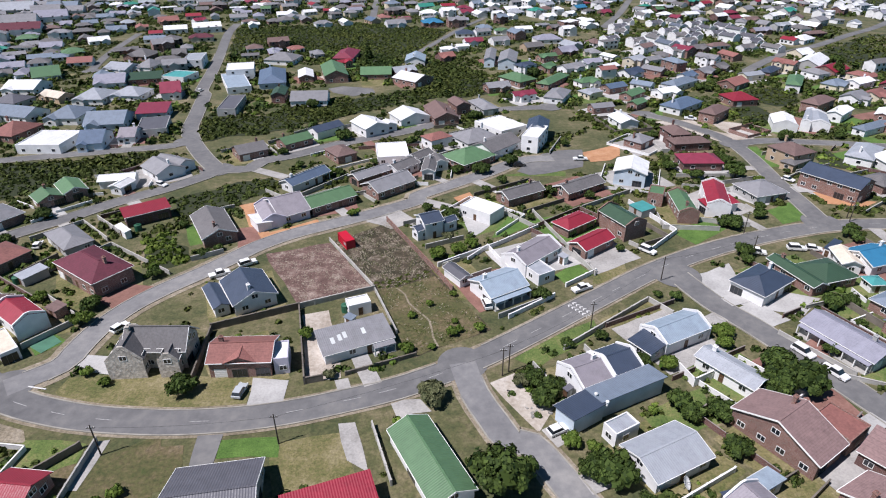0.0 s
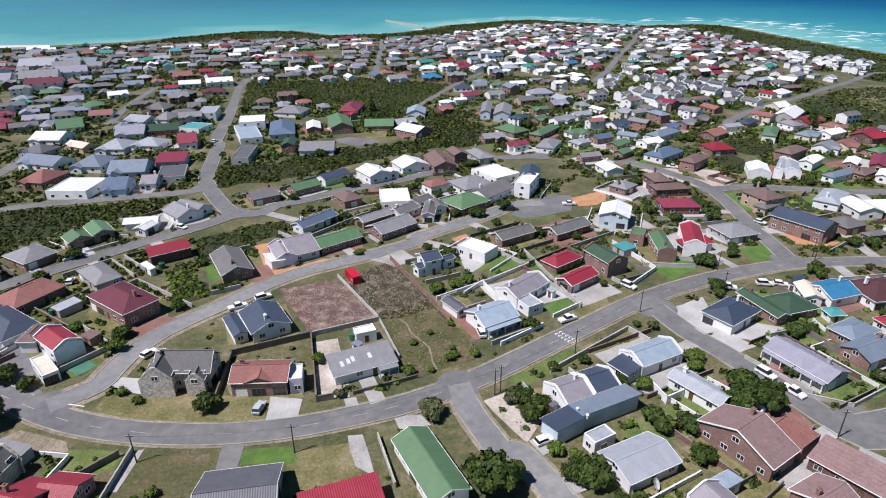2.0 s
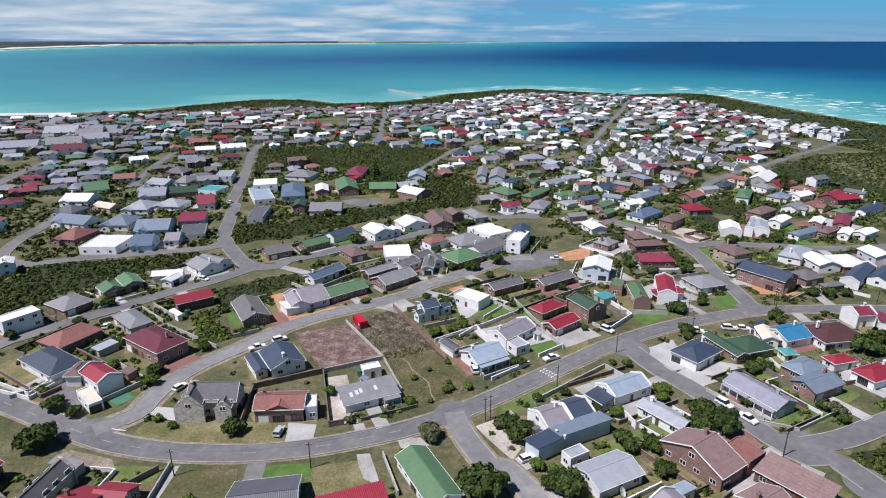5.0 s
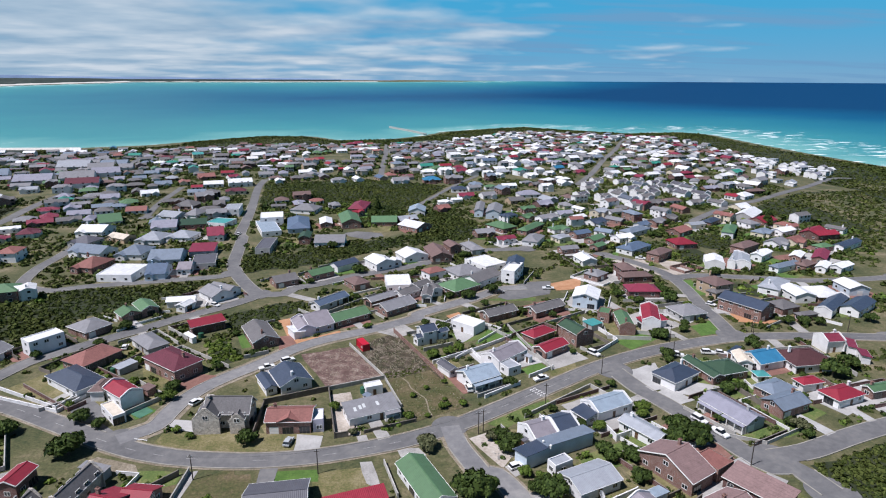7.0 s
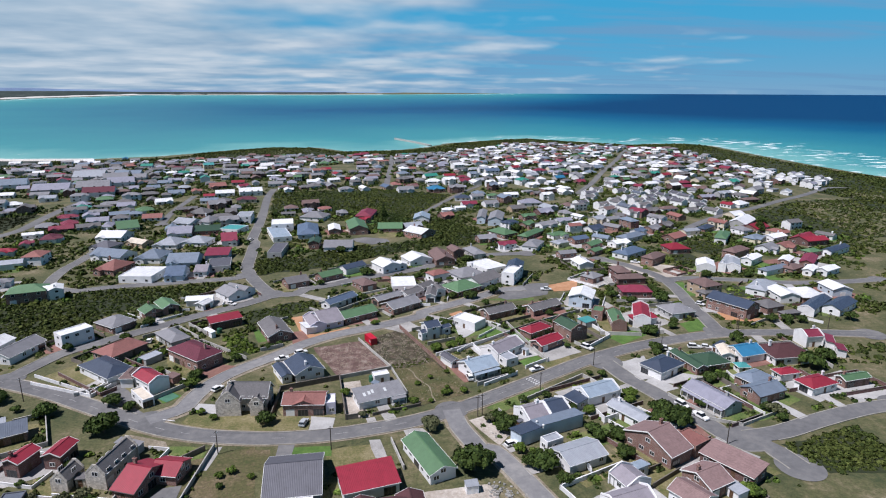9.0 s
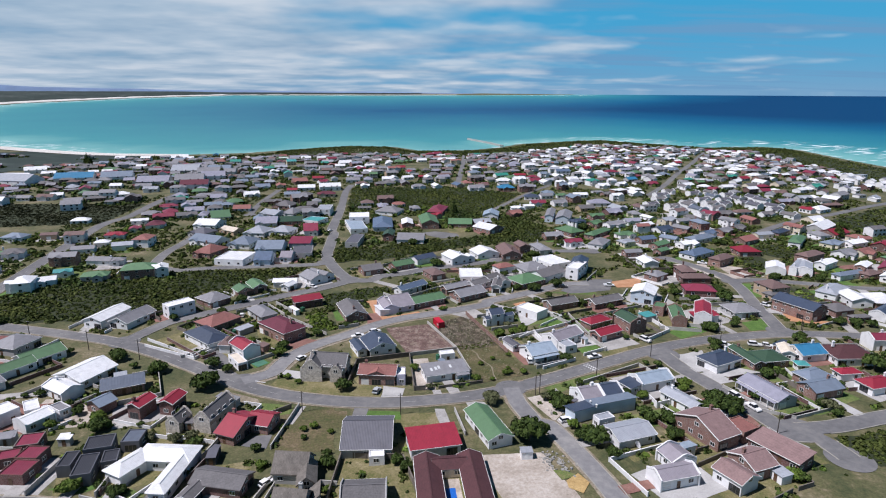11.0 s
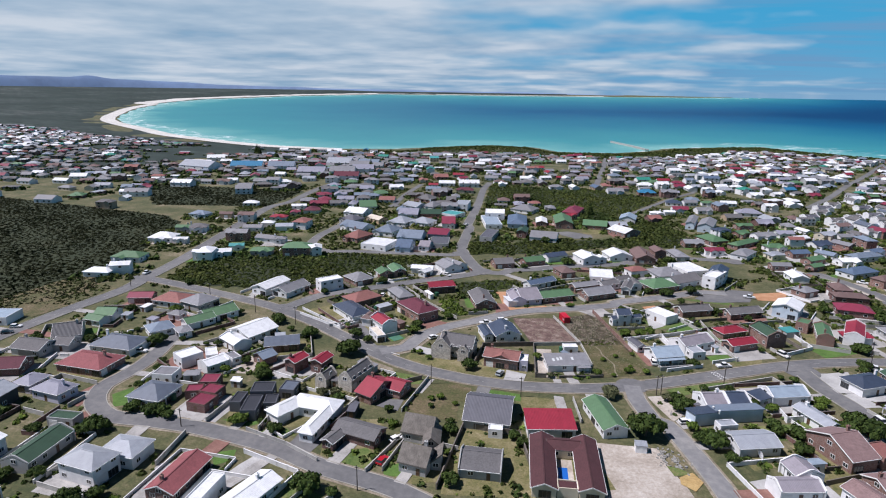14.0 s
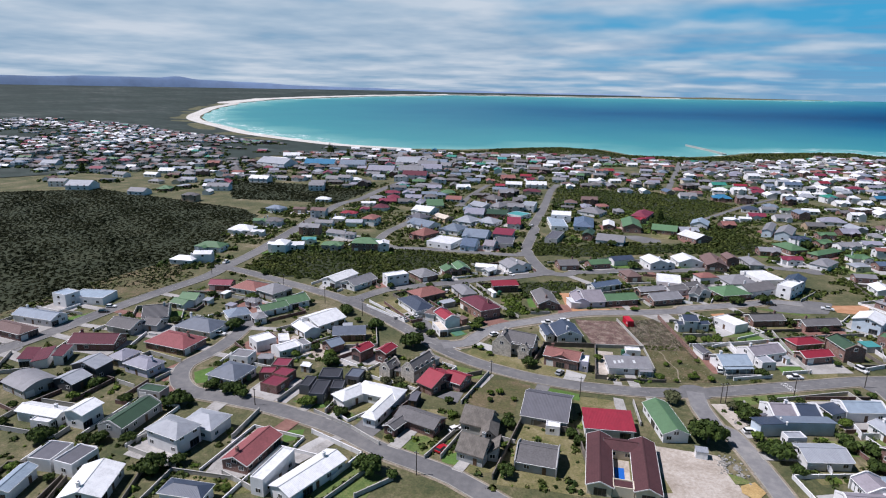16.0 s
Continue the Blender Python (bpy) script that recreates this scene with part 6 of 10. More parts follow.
distant("white", "white", 2.8, 81.2, 465.0, 13, 13.0, 7.4, "g")
distant("steel", "white", 2.8, -179.1, 440.6, 10, 14.0, 7.9, "g")
distant("steel", "white", 2.8, -176.7, 437.4, 100, 5.5, 4.3, "g")
distant("red", "white", 3.0, 254.3, 411.4, 119, 10.0, 6.1, "g")
distant("red", "white", 3.0, 256.1, 413.7, 209, 4.3, 5.8, "g")
distant("white", "white", 2.8, -405.0, 294.8, 111, 10.0, 6.5, "g")
distant("grey", "white", 5.2, -335.4, 362.2, 28, 14.0, 11.2, "g")
distant("white", "white", 2.8, -216.5, 437.5, 33, 13.0, 9.1, "g")
distant("white", "white", 2.8, -211.5, 436.0, 123, 6.3, 5.1, "g")
distant("white", "white", 2.8, 265.5, 415.9, 35, 15.0, 10.3, "h")
distant("grey", "brick", 5.2, 33.2, 493.4, 13, 14.0, 8.5, "g")
distant("grey", "brick", 5.2, 31.7, 489.2, 103, 5.9, 5.9, "g")
distant("red", "white", 2.8, -187.1, 463.1, 15, 9.0, 6.7, "g")
distant("grey", "white", 2.8, -14.5, 496.3, 17, 15.0, 10.6, "g")
distant("grey", "white", 2.8, -10.5, 492.6, 107, 7.4, 4.7, "g")
distant("bright", "brick", 3.2, 14.4, 497.3, 11, 16.0, 11.9, "h")
distant("bright", "brick", 3.2, 14.5, 491.9, 101, 8.3, 6.0, "g")
distant("grey", "white", 4.2, -412.3, 316.3, 25, 20.0, 11.4, "g")
distant("grey", "white", 3.2, -455.5, 265.0, 13, 16.0, 11.5, "g")
distant("white", "white", 4.2, -155.8, 481.6, 20, 20.0, 11.8, "g")
distant("grey", "white", 2.8, -71.3, 499.8, 23, 13.0, 8.1, "h")
distant("grey", "white", 2.8, -68.1, 497.2, 113, 5.7, 4.9, "g")
distant("white", "white", 3.2, -177.8, 478.0, 16, 16.0, 9.7, "g")
distant("white", "white", 2.8, -54.1, 505.5, 115, 13.0, 7.5, "g")
distant("white", "white", 3.2, -426.0, 317.2, 20, 10.0, 6.8, "g")
distant("white", "white", 2.8, -125.2, 496.4, 109, 11.0, 6.3, "g")
distant("white", "white", 2.8, -122.5, 497.2, 199, 4.4, 5.0, "g")
distant("blue", "tan", 3.0, -33.1, 511.2, 120, 13.0, 8.5, "g")
distant("grey", "white", 5.2, -251.2, 455.6, 15, 14.0, 8.1, "h")
distant("grey", "white", 5.2, -252.0, 451.6, 105, 5.7, 5.0, "g")
distant("white", "white", 2.8, -331.8, 424.1, 31, 12.0, 9.1, "h")
distant("grey", "white", 5.2, -340.9, 418.6, 14, 13.0, 9.2, "g")
distant("grey", "white", 5.2, -293.9, 452.6, 24, 14.0, 8.0, "h")
distant("grey", "white", 5.2, -289.0, 450.8, 114, 5.6, 5.1, "g")
distant("white", "white", 5.2, 69.3, 526.9, 10, 9.0, 6.3, "g")
distant("white", "white", 5.2, 70.8, 524.3, 100, 4.4, 5.8, "g")
distant("white", "white", 3.2, 79.8, 526.2, 34, 9.0, 6.9, "h")
distant("white", "white", 3.2, 83.0, 524.6, 124, 4.8, 5.7, "g")
distant("white", "white", 2.8, 111.5, 524.3, 22, 12.0, 8.7, "g")
distant("white", "white", 2.8, 112.0, 520.2, 112, 6.1, 5.2, "g")
distant("grey", "white", 2.8, -356.3, 420.2, 19, 15.0, 10.5, "g")
distant("white", "white", 4.2, -413.7, 374.2, 12, 20.0, 11.7, "g")
distant("brown", "white", 3.2, -386.8, 401.5, 14, 13.0, 8.7, "g")
distant("brown", "white", 3.2, -386.2, 397.7, 104, 6.1, 5.3, "g")
distant("crimson", "white", 2.8, -173.6, 519.8, 43, 10.0, 7.4, "g")
distant("crimson", "white", 2.8, -169.3, 519.2, 133, 5.2, 4.4, "g")
distant("grey", "white", 2.8, 257.6, 487.8, 60, 13.0, 7.4, "h")
distant("palegrey", "white", 3.2, -321.1, 453.2, 17, 13.0, 8.5, "g")
distant("palegrey", "white", 3.2, -322.9, 448.7, 107, 6.0, 5.0, "g")
distant("white", "white", 5.2, 28.8, 545.0, 22, 12.0, 9.5, "g")
distant("white", "white", 5.2, 30.2, 540.9, 112, 6.7, 5.2, "g")
distant("white", "white", 3.2, 13.1, 546.0, 16, 15.0, 10.4, "h")
distant("white", "white", 3.2, 18.5, 542.6, 106, 7.3, 5.1, "g")
distant("teal", "white", 5.2, 103.6, 540.3, 27, 12.0, 9.0, "h")
distant("teal", "white", 5.2, 103.4, 535.7, 117, 6.3, 5.7, "g")
distant("grey", "white", 3.2, -145.0, 532.6, 14, 14.0, 9.2, "g")
distant("white", "white", 2.8, -385.9, 413.4, 27, 10.0, 7.9, "g")
distant("white", "white", 2.8, -385.8, 409.4, 117, 5.5, 5.7, "g")
distant("palegrey", "white", 4.2, -522.7, 259.3, 22, 22.0, 17.0, "g")
distant("grey", "cream", 2.8, -475.7, 326.1, 114, 12.0, 8.0, "g")
distant("grey", "cream", 2.8, -473.4, 329.8, 204, 5.6, 4.8, "g")
distant("white", "white", 2.8, 132.4, 538.5, 31, 10.0, 6.8, "g")
distant("white", "white", 2.8, 135.3, 536.7, 121, 4.8, 4.9, "g")
distant("lilac", "white", 3.2, -130.2, 539.2, 104, 12.0, 8.9, "h")
distant("terracotta", "brick", 2.8, -198.9, 521.4, 30, 15.0, 11.9, "g")
distant("terracotta", "brick", 2.8, -199.6, 514.8, 120, 8.3, 5.2, "g")
distant("maroon", "white", 4.2, -291.6, 481.1, 18, 26.0, 17.0, "g")
distant("white", "white", 3.0, -110.2, 545.7, 16, 12.0, 8.9, "g")
distant("palegrey", "white", 3.2, -474.0, 337.5, 27, 14.0, 8.5, "g")
distant("white", "white", 5.2, 124.4, 547.1, 108, 9.0, 7.1, "h")
distant("white", "white", 5.2, 121.9, 544.4, 198, 5.0, 4.7, "g")
distant("grey", "cream", 2.8, -493.4, 315.3, 6, 13.0, 7.8, "h")
distant("white", "white", 3.0, -104.8, 553.3, 112, 12.0, 8.2)
distant("grey", "white", 2.8, -167.2, 541.5, 109, 12.0, 6.7)
distant("grey", "grey", 5.2, 315.1, 481.1, 35, 14.0, 9.7)
distant("white", "white", 2.8, -91.3, 560.6, 33, 12.0, 7.0)
distant("white", "white", 3.0, 196.8, 535.7, 31, 12.0, 8.6)
distant("lilac", "white", 3.2, -52.6, 566.5, 27, 13.0, 7.9)
distant("white", "white", 3.2, 231.8, 525.7, 19, 13.0, 7.5)
distant("red", "grey", 3.0, -185.1, 542.6, 15, 12.0, 7.7)
distant("red", "brick", 2.8, -75.1, 568.0, 12, 10.0, 5.6)
distant("grey", "grey", 2.8, -14.1, 572.7, 22, 13.0, 7.5)
distant("grey", "white", 5.2, -554.5, 258.7, 26, 16.0, 9.1)
distant("bright", "grey", 3.0, 148.4, 571.1, 28, 12.0, 8.7)
distant("red", "white", 3.2, 30.8, 587.6, 16, 13.0, 7.4)
distant("grey", "tan", 5.2, -112.9, 578.9, 28, 12.0, 7.9)
distant("teal", "white", 2.8, 10.1, 589.0, 25, 15.0, 9.7)
distant("white", "white", 3.2, 297.6, 517.3, 37, 12.0, 8.0)
distant("brown", "white", 2.8, 315.8, 511.0, 53, 12.0, 8.5)
distant("grey", "white", 4.2, -313.9, 514.5, 21, 28.0, 21.1)
distant("grey", "grey", 5.2, 94.0, 592.9, 24, 10.0, 6.6)
distant("teal", "white", 5.2, -224.5, 560.8, 108, 12.0, 9.1)
distant("palegrey", "white", 3.2, 124.0, 590.9, 37, 12.0, 7.6)
distant("white", "white", 5.2, 106.7, 597.7, 117, 13.0, 9.3)
distant("white", "white", 3.0, -534.0, 345.3, 10, 15.0, 8.4)
distant("red", "white", 3.0, -94.0, 605.0, 124, 10.0, 7.4)
distant("lilac", "white", 4.2, -301.4, 542.2, 24, 24.0, 18.7)
distant("white", "white", 3.2, 255.6, 566.6, 46, 13.0, 8.0)
distant("blue", "white", 5.2, 80.6, 613.1, 10, 16.0, 9.6)
distant("grey", "white", 3.2, -560.2, 329.0, 5, 15.0, 9.7)
distant("grey", "cream", 2.8, 296.5, 560.3, 36, 14.0, 9.9)
distant("white", "white", 2.8, 282.1, 568.1, 118, 14.0, 11.0)
distant("white", "white", 2.8, -545.4, 375.4, 26, 16.0, 12.1)
distant("brown", "tan", 3.0, -194.5, 611.5, 16, 13.0, 7.5)
distant("lilac", "white", 3.2, 223.5, 605.1, 118, 13.0, 8.1)
distant("grey", "white", 4.2, -301.3, 573.8, 13, 22.0, 14.2)
distant("palegrey", "white", 2.8, 64.5, 645.4, 24, 16.0, 9.1)
distant("grey", "tan", 2.8, 246.6, 605.1, 110, 13.0, 9.3)
distant("terracotta", "white", 2.8, -11.7, 650.5, 19, 10.0, 8.0)
distant("red", "white", 5.2, 110.9, 642.3, 34, 12.0, 9.0)
distant("grey", "white", 4.2, -321.9, 574.6, 24, 24.0, 18.0)
distant("red", "white", 2.8, 274.7, 597.0, 31, 13.0, 8.6)
distant("red", "white", 2.8, -112.4, 646.6, 22, 11.0, 8.5)
distant("grey", "white", 5.2, -217.6, 622.6, 13, 14.0, 8.1)
distant("grey", "white", 3.2, -201.6, 631.5, 26, 16.0, 9.4)
distant("lilac", "white", 3.2, -71.2, 666.9, 12, 14.0, 7.9)
distant("white", "white", 5.2, 44.7, 669.3, 27, 14.0, 10.2)
distant("steel", "grey", 4.2, -321.3, 602.4, 9, 26.0, 15.9)
distant("white", "white", 3.0, -189.5, 651.8, 19, 12.0, 8.5)
distant("white", "white", 3.0, -153.9, 661.3, 31, 12.0, 7.1)
distant("palegrey", "grey", 4.2, -354.7, 586.9, 13, 30.0, 23.5)
distant("grey", "brick", 5.2, -383.7, 571.8, 19, 14.0, 8.7)
distant("white", "white", 3.2, 280.1, 641.3, 116, 12.0, 6.8)
distant("white", "white", 3.0, 300.0, 633.8, 24, 13.0, 7.7)
distant("white", "white", 4.2, -500.7, 508.2, 7, 26.0, 16.1)
distant("red", "grey", 3.2, 336.3, 619.9, 42, 11.0, 6.4)
distant("white", "white", 3.0, -135.0, 686.6, 104, 12.0, 7.0)
distant("grey", "white", 4.2, -354.7, 617.5, 9, 20.0, 11.2)
distant("grey", "white", 2.8, -270.0, 655.7, 12, 16.0, 11.4)
distant("turquoise", "white", 3.2, -176.2, 689.5, 13, 10.0, 7.4)
distant("grey", "white", 3.2, -564.0, 466.9, 114, 12.0, 9.3)
distant("white", "white", 3.0, -192.5, 690.3, 29, 16.0, 12.5)
distant("grey", "white", 4.2, -371.5, 620.6, 19, 20.0, 14.0)
distant("crimson", "white", 2.8, -399.1, 607.2, 3, 12.0, 8.3)
distant("grey", "white", 3.0, -240.2, 684.0, 119, 13.0, 7.9)
distant("maroon", "white", 2.8, -291.6, 668.2, -2, 14.0, 10.6)
distant("white", "white", 2.8, -496.2, 548.7, 20, 14.0, 10.0)
distant("turquoise", "cream", 5.2, -262.8, 683.9, 27, 12.0, 9.3)
distant("crimson", "cream", 5.2, -219.3, 722.7, 35, 13.0, 7.8)
distant("white", "white", 2.8, -159.9, 739.5, 26, 12.0, 7.5)
distant("crimson", "cream", 2.8, -286.1, 705.8, 108, 12.0, 7.2)
distant("grey", "white", 2.8, 360.4, 674.7, 34, 14.0, 10.5)
distant("white", "white", 2.8, -99.1, 752.5, 19, 13.0, 8.8)
distant("grey", "cream", 3.2, -369.7, 672.3, 14, 14.0, 9.6)
distant("white", "white", 4.2, -529.2, 569.9, 36, 22.0, 14.7)
distant("palegrey", "white", 2.8, -712.0, 354.5, 25, 18.0, 14.1)
distant("grey", "cream", 2.8, -496.5, 601.3, 106, 14.0, 8.1)
distant("white", "white", 2.8, -59.8, 765.2, 20, 13.0, 10.4)
distant("white", "white", 2.8, -71.5, 768.1, 20, 13.0, 10.2)
distant("red", "white", 2.8, 243.3, 737.7, 38, 12.0, 8.7)
distant("white", "white", 2.8, 306.1, 722.6, 35, 12.0, 9.1)
distant("white", "white", 5.2, 424.9, 671.6, 39, 15.0, 10.0)
distant("teal", "white", 3.2, -351.6, 715.7, 8, 14.0, 9.7)
distant("white", "white", 5.2, 359.9, 712.9, 49, 12.0, 7.9)
distant("red", "white", 2.8, 0.9, 796.1, 19, 10.0, 7.9)
distant("terracotta", "brick", 2.8, -495.7, 638.5, 9, 12.0, 7.2)
distant("grey", "white", 2.8, -426.8, 688.3, 17, 13.0, 9.5)
distant("grey", "white", 2.8, -763.3, 353.2, 13, 16.0, 9.9)
distant("white", "white", 2.8, -249.4, 776.8, 28, 12.0, 6.9)
distant("white", "white", 5.2, 298.6, 764.4, 123, 12.0, 7.1)
distant("white", "white", 2.8, -141.8, 806.5, 94, 12.0, 9.0)
distant("white", "white", 2.8, -273.6, 780.6, 21, 14.0, 8.3)
distant("white", "white", 2.8, -306.2, 775.8, 26, 12.0, 6.6)
distant("lilac", "white", 3.0, -293.4, 790.2, 25, 14.0, 11.0)
distant("lilac", "white", 2.8, -345.0, 771.2, 16, 12.0, 8.7)
distant("grey", "tan", 3.2, -439.7, 726.0, 16, 14.0, 11.0)
distant("brown", "grey", 2.8, -461.7, 715.1, 25, 14.0, 10.3)
distant("white", "white", 5.2, 257.1, 818.7, 29, 12.0, 8.4)
distant("grey", "white", 3.0, -203.7, 833.8, 22, 13.0, 10.2)
distant("blue", "tan", 2.8, -412.9, 762.4, 15, 14.0, 9.3)
distant("palegrey", "white", 3.2, 388.3, 781.6, 20, 11.0, 8.5)
distant("white", "white", 3.0, 353.9, 799.8, 29, 12.0, 7.3)
distant("cream", "brick", 2.8, -373.6, 803.3, 94, 13.0, 9.8)
distant("grey", "white", 3.2, -196.0, 862.7, 25, 12.0, 8.5)
distant("white", "white", 2.8, 282.5, 842.7, 35, 12.0, 7.2)
distant("grey", "cream", 2.8, -110.3, 886.0, 22, 13.0, 7.2)
distant("grey", "cream", 2.8, -129.6, 890.4, 117, 12.0, 9.1)
distant("grey", "grey", 3.2, -171.5, 893.9, 113, 13.0, 7.2)
distant("grey", "white", 5.2, -414.0, 817.4, 32, 12.0, 6.9)
distant("grey", "white", 3.2, -189.4, 892.8, 114, 13.0, 10.0)
distant("white", "white", 2.8, 432.8, 814.6, 44, 12.0, 9.4)
distant("white", "white", 5.2, -513.4, 770.6, 10, 14.0, 9.4)
distant("white", "white", 3.2, -463.3, 799.5, 19, 16.0, 9.6)
distant("grey", "white", 5.2, -495.9, 792.1, 19, 14.0, 8.4)
distant("red", "cream", 3.0, 353.8, 869.5, 29, 11.0, 7.2)
distant("white", "white", 2.8, 265.2, 900.2, 40, 13.0, 8.8)
distant("white", "white", 2.8, 84.6, 935.3, 24, 15.0, 10.8)
distant("grey", "white", 2.8, -456.1, 829.4, 92, 14.0, 9.2)
distant("white", "white", 2.8, -499.2, 810.1, 32, 18.0, 12.6)
distant("red", "tan", 2.8, 426.1, 863.5, 45, 12.0, 9.2)
distant("grey", "white", 3.2, 156.6, 947.7, 42, 14.0, 7.8)
distant("white", "white", 2.8, -494.1, 844.5, 19, 14.0, 10.5)
distant("white", "white", 3.0, -574.6, 803.0, 21, 14.0, 9.9)
distant("bright", "white", 3.0, -456.2, 876.2, 110, 14.0, 8.2)
distant("white", "white", 5.2, 119.1, 975.0, 21, 15.0, 11.9)
distant("grey", "white", 3.0, 460.6, 895.1, 119, 12.0, 8.4)
distant("grey", "white", 3.0, 332.3, 949.1, 128, 12.0, 7.9)
distant("lilac", "white", 2.8, 369.1, 936.8, 134, 12.0, 7.8)
distant("white", "white", 2.8, 419.3, 938.7, 31, 12.0, 9.0)
distant("grey", "white", 5.2, 443.6, 928.2, 22, 11.0, 7.2)
distant("white", "white", 2.8, 399.4, 951.1, 127, 13.0, 8.6)


def white_estate():
    """Close-set white houses with steep grey roofs between raised gables."""
    rng = random.Random(41)
    plan = ((120, 425), (160, 490), (193, 540), (230, 492), (246, 422), (236, 380), (160, 374), (138, 395))
    c, s = math.cos(radians(24)), math.sin(radians(24))
    for i in range(-14, 15):
        for j in range(-14, 15):
            u, q = i * 18.5 + (j % 2) * 6.0, j * 17.5
            x, y = 185 + u * c - q * s + rng.uniform(-2, 2), 445 + u * s + q * c + rng.uniform(-2, 2)
            if not inside(plan, x, y) or near_road(Vector((x, y)), None, 5.0) or rng.random() < 0.22:
                continue
            turn = 24 + rng.choice((0, 90, 0)) + rng.uniform(-4, 4)
            roof, eave = rng.choice(("dgrey", "charcoal", "slate", "charcoal", "dgrey")), rng.choice((2.8, 3.0, 4.4))
            lx, ly = rng.uniform(10.5, 14.0), rng.uniform(6.4, 8.2)
            house("d", roof, "white", eave, x, y, turn, lx, ly, near=False)
            g = radians(turn)
            o, b = rng.uniform(-2.5, 2.5), -ly * 0.55
            add("d", roof, "white", eave - 0.1, x + o * math.cos(g) - b * math.sin(g), y + o * math.sin(g) + b * math.cos(g), turn + 90, rng.uniform(6.0, 7.5), rng.uniform(4.2, 5.2))


def shore_flats():
    """White flat-roofed houses in steps towards the shore."""
    rng = random.Random(43)
    plan = ((378, 615), (461, 707), (483, 626), (425, 530), (347, 464), (325, 518))
    for i in range(-9, 10):
        for j in range(-8, 9):
            x, y = 405 + i * 15 + rng.uniform(-2.5, 2.5), 585 + j * 17 + rng.uniform(-3, 3)
            if not inside(plan, x, y) or near_road(Vector((x, y)), None, 5.0) or rng.random() < 0.38:
                continue
            distant(rng.choice(("white", "palegrey", "lilac", "grey", "white")), "white", rng.choice((3.0, 5.2, 5.4)), x, y, 34 + rng.uniform(-14, 14), rng.uniform(7, 12), rng.uniform(6, 9), rng.choice(("f", "f", "g")))
            if rng.random() < 0.5:
                distant("white", "white", 3.0, x + rng.uniform(-3, 3), y - 6, 34, rng.uniform(5, 7), rng.uniform(4, 6), "f")


white_estate()
shore_flats()

plain("court_green", (0.06, 0.17, 0.11), 0.7, 0.2)


# ---- courtyard house with a pool ----
def courtyard_house(x, y, turn):
    e = new("house")
    e.location = (x, y, 0)
    tagged(e, "single-storey house round a pool courtyard, dark maroon sheet roof", "house", "houses of the town")
    at = pose(0, 0, 0, 0, 0, turn)
    wing(e, "g", "maroondark", "cream", 2.8, at @ pose(-5.6, 0, 0, 0, 0, 90), 23, 6.6, True, 91)
    wing(e, "g", "maroondark", "cream", 2.8, at @ pose(5.6, 0, 0, 0, 0, 90), 23, 6.6, True, 92, False)
    wing(e, "g", "maroondark", "cream", 2.75, at @ pose(0, 8.2, 0), 9, 6, True, 93, False)
    wing(e, "f", "maroondark", "cream", 2.6, at @ pose(0, -9, 0), 5.2, 3.6, True, 94, False)
    v, f = [], []
    box(v, f, -2.2, 2.2, -7.2, 5.2, -0.2, 0.08)
    mesh_object("courtyard_paving", v, f, "sand_lot", e, at)
    v, f = [], []
    box(v, f, -1.6, 0.8, -3.6, 1.6, 0.02, 0.12)
    mesh_object("pool", v, f, "pool_tile", e, at)


courtyard_house(-4.5, 37.5, 101 - 90)


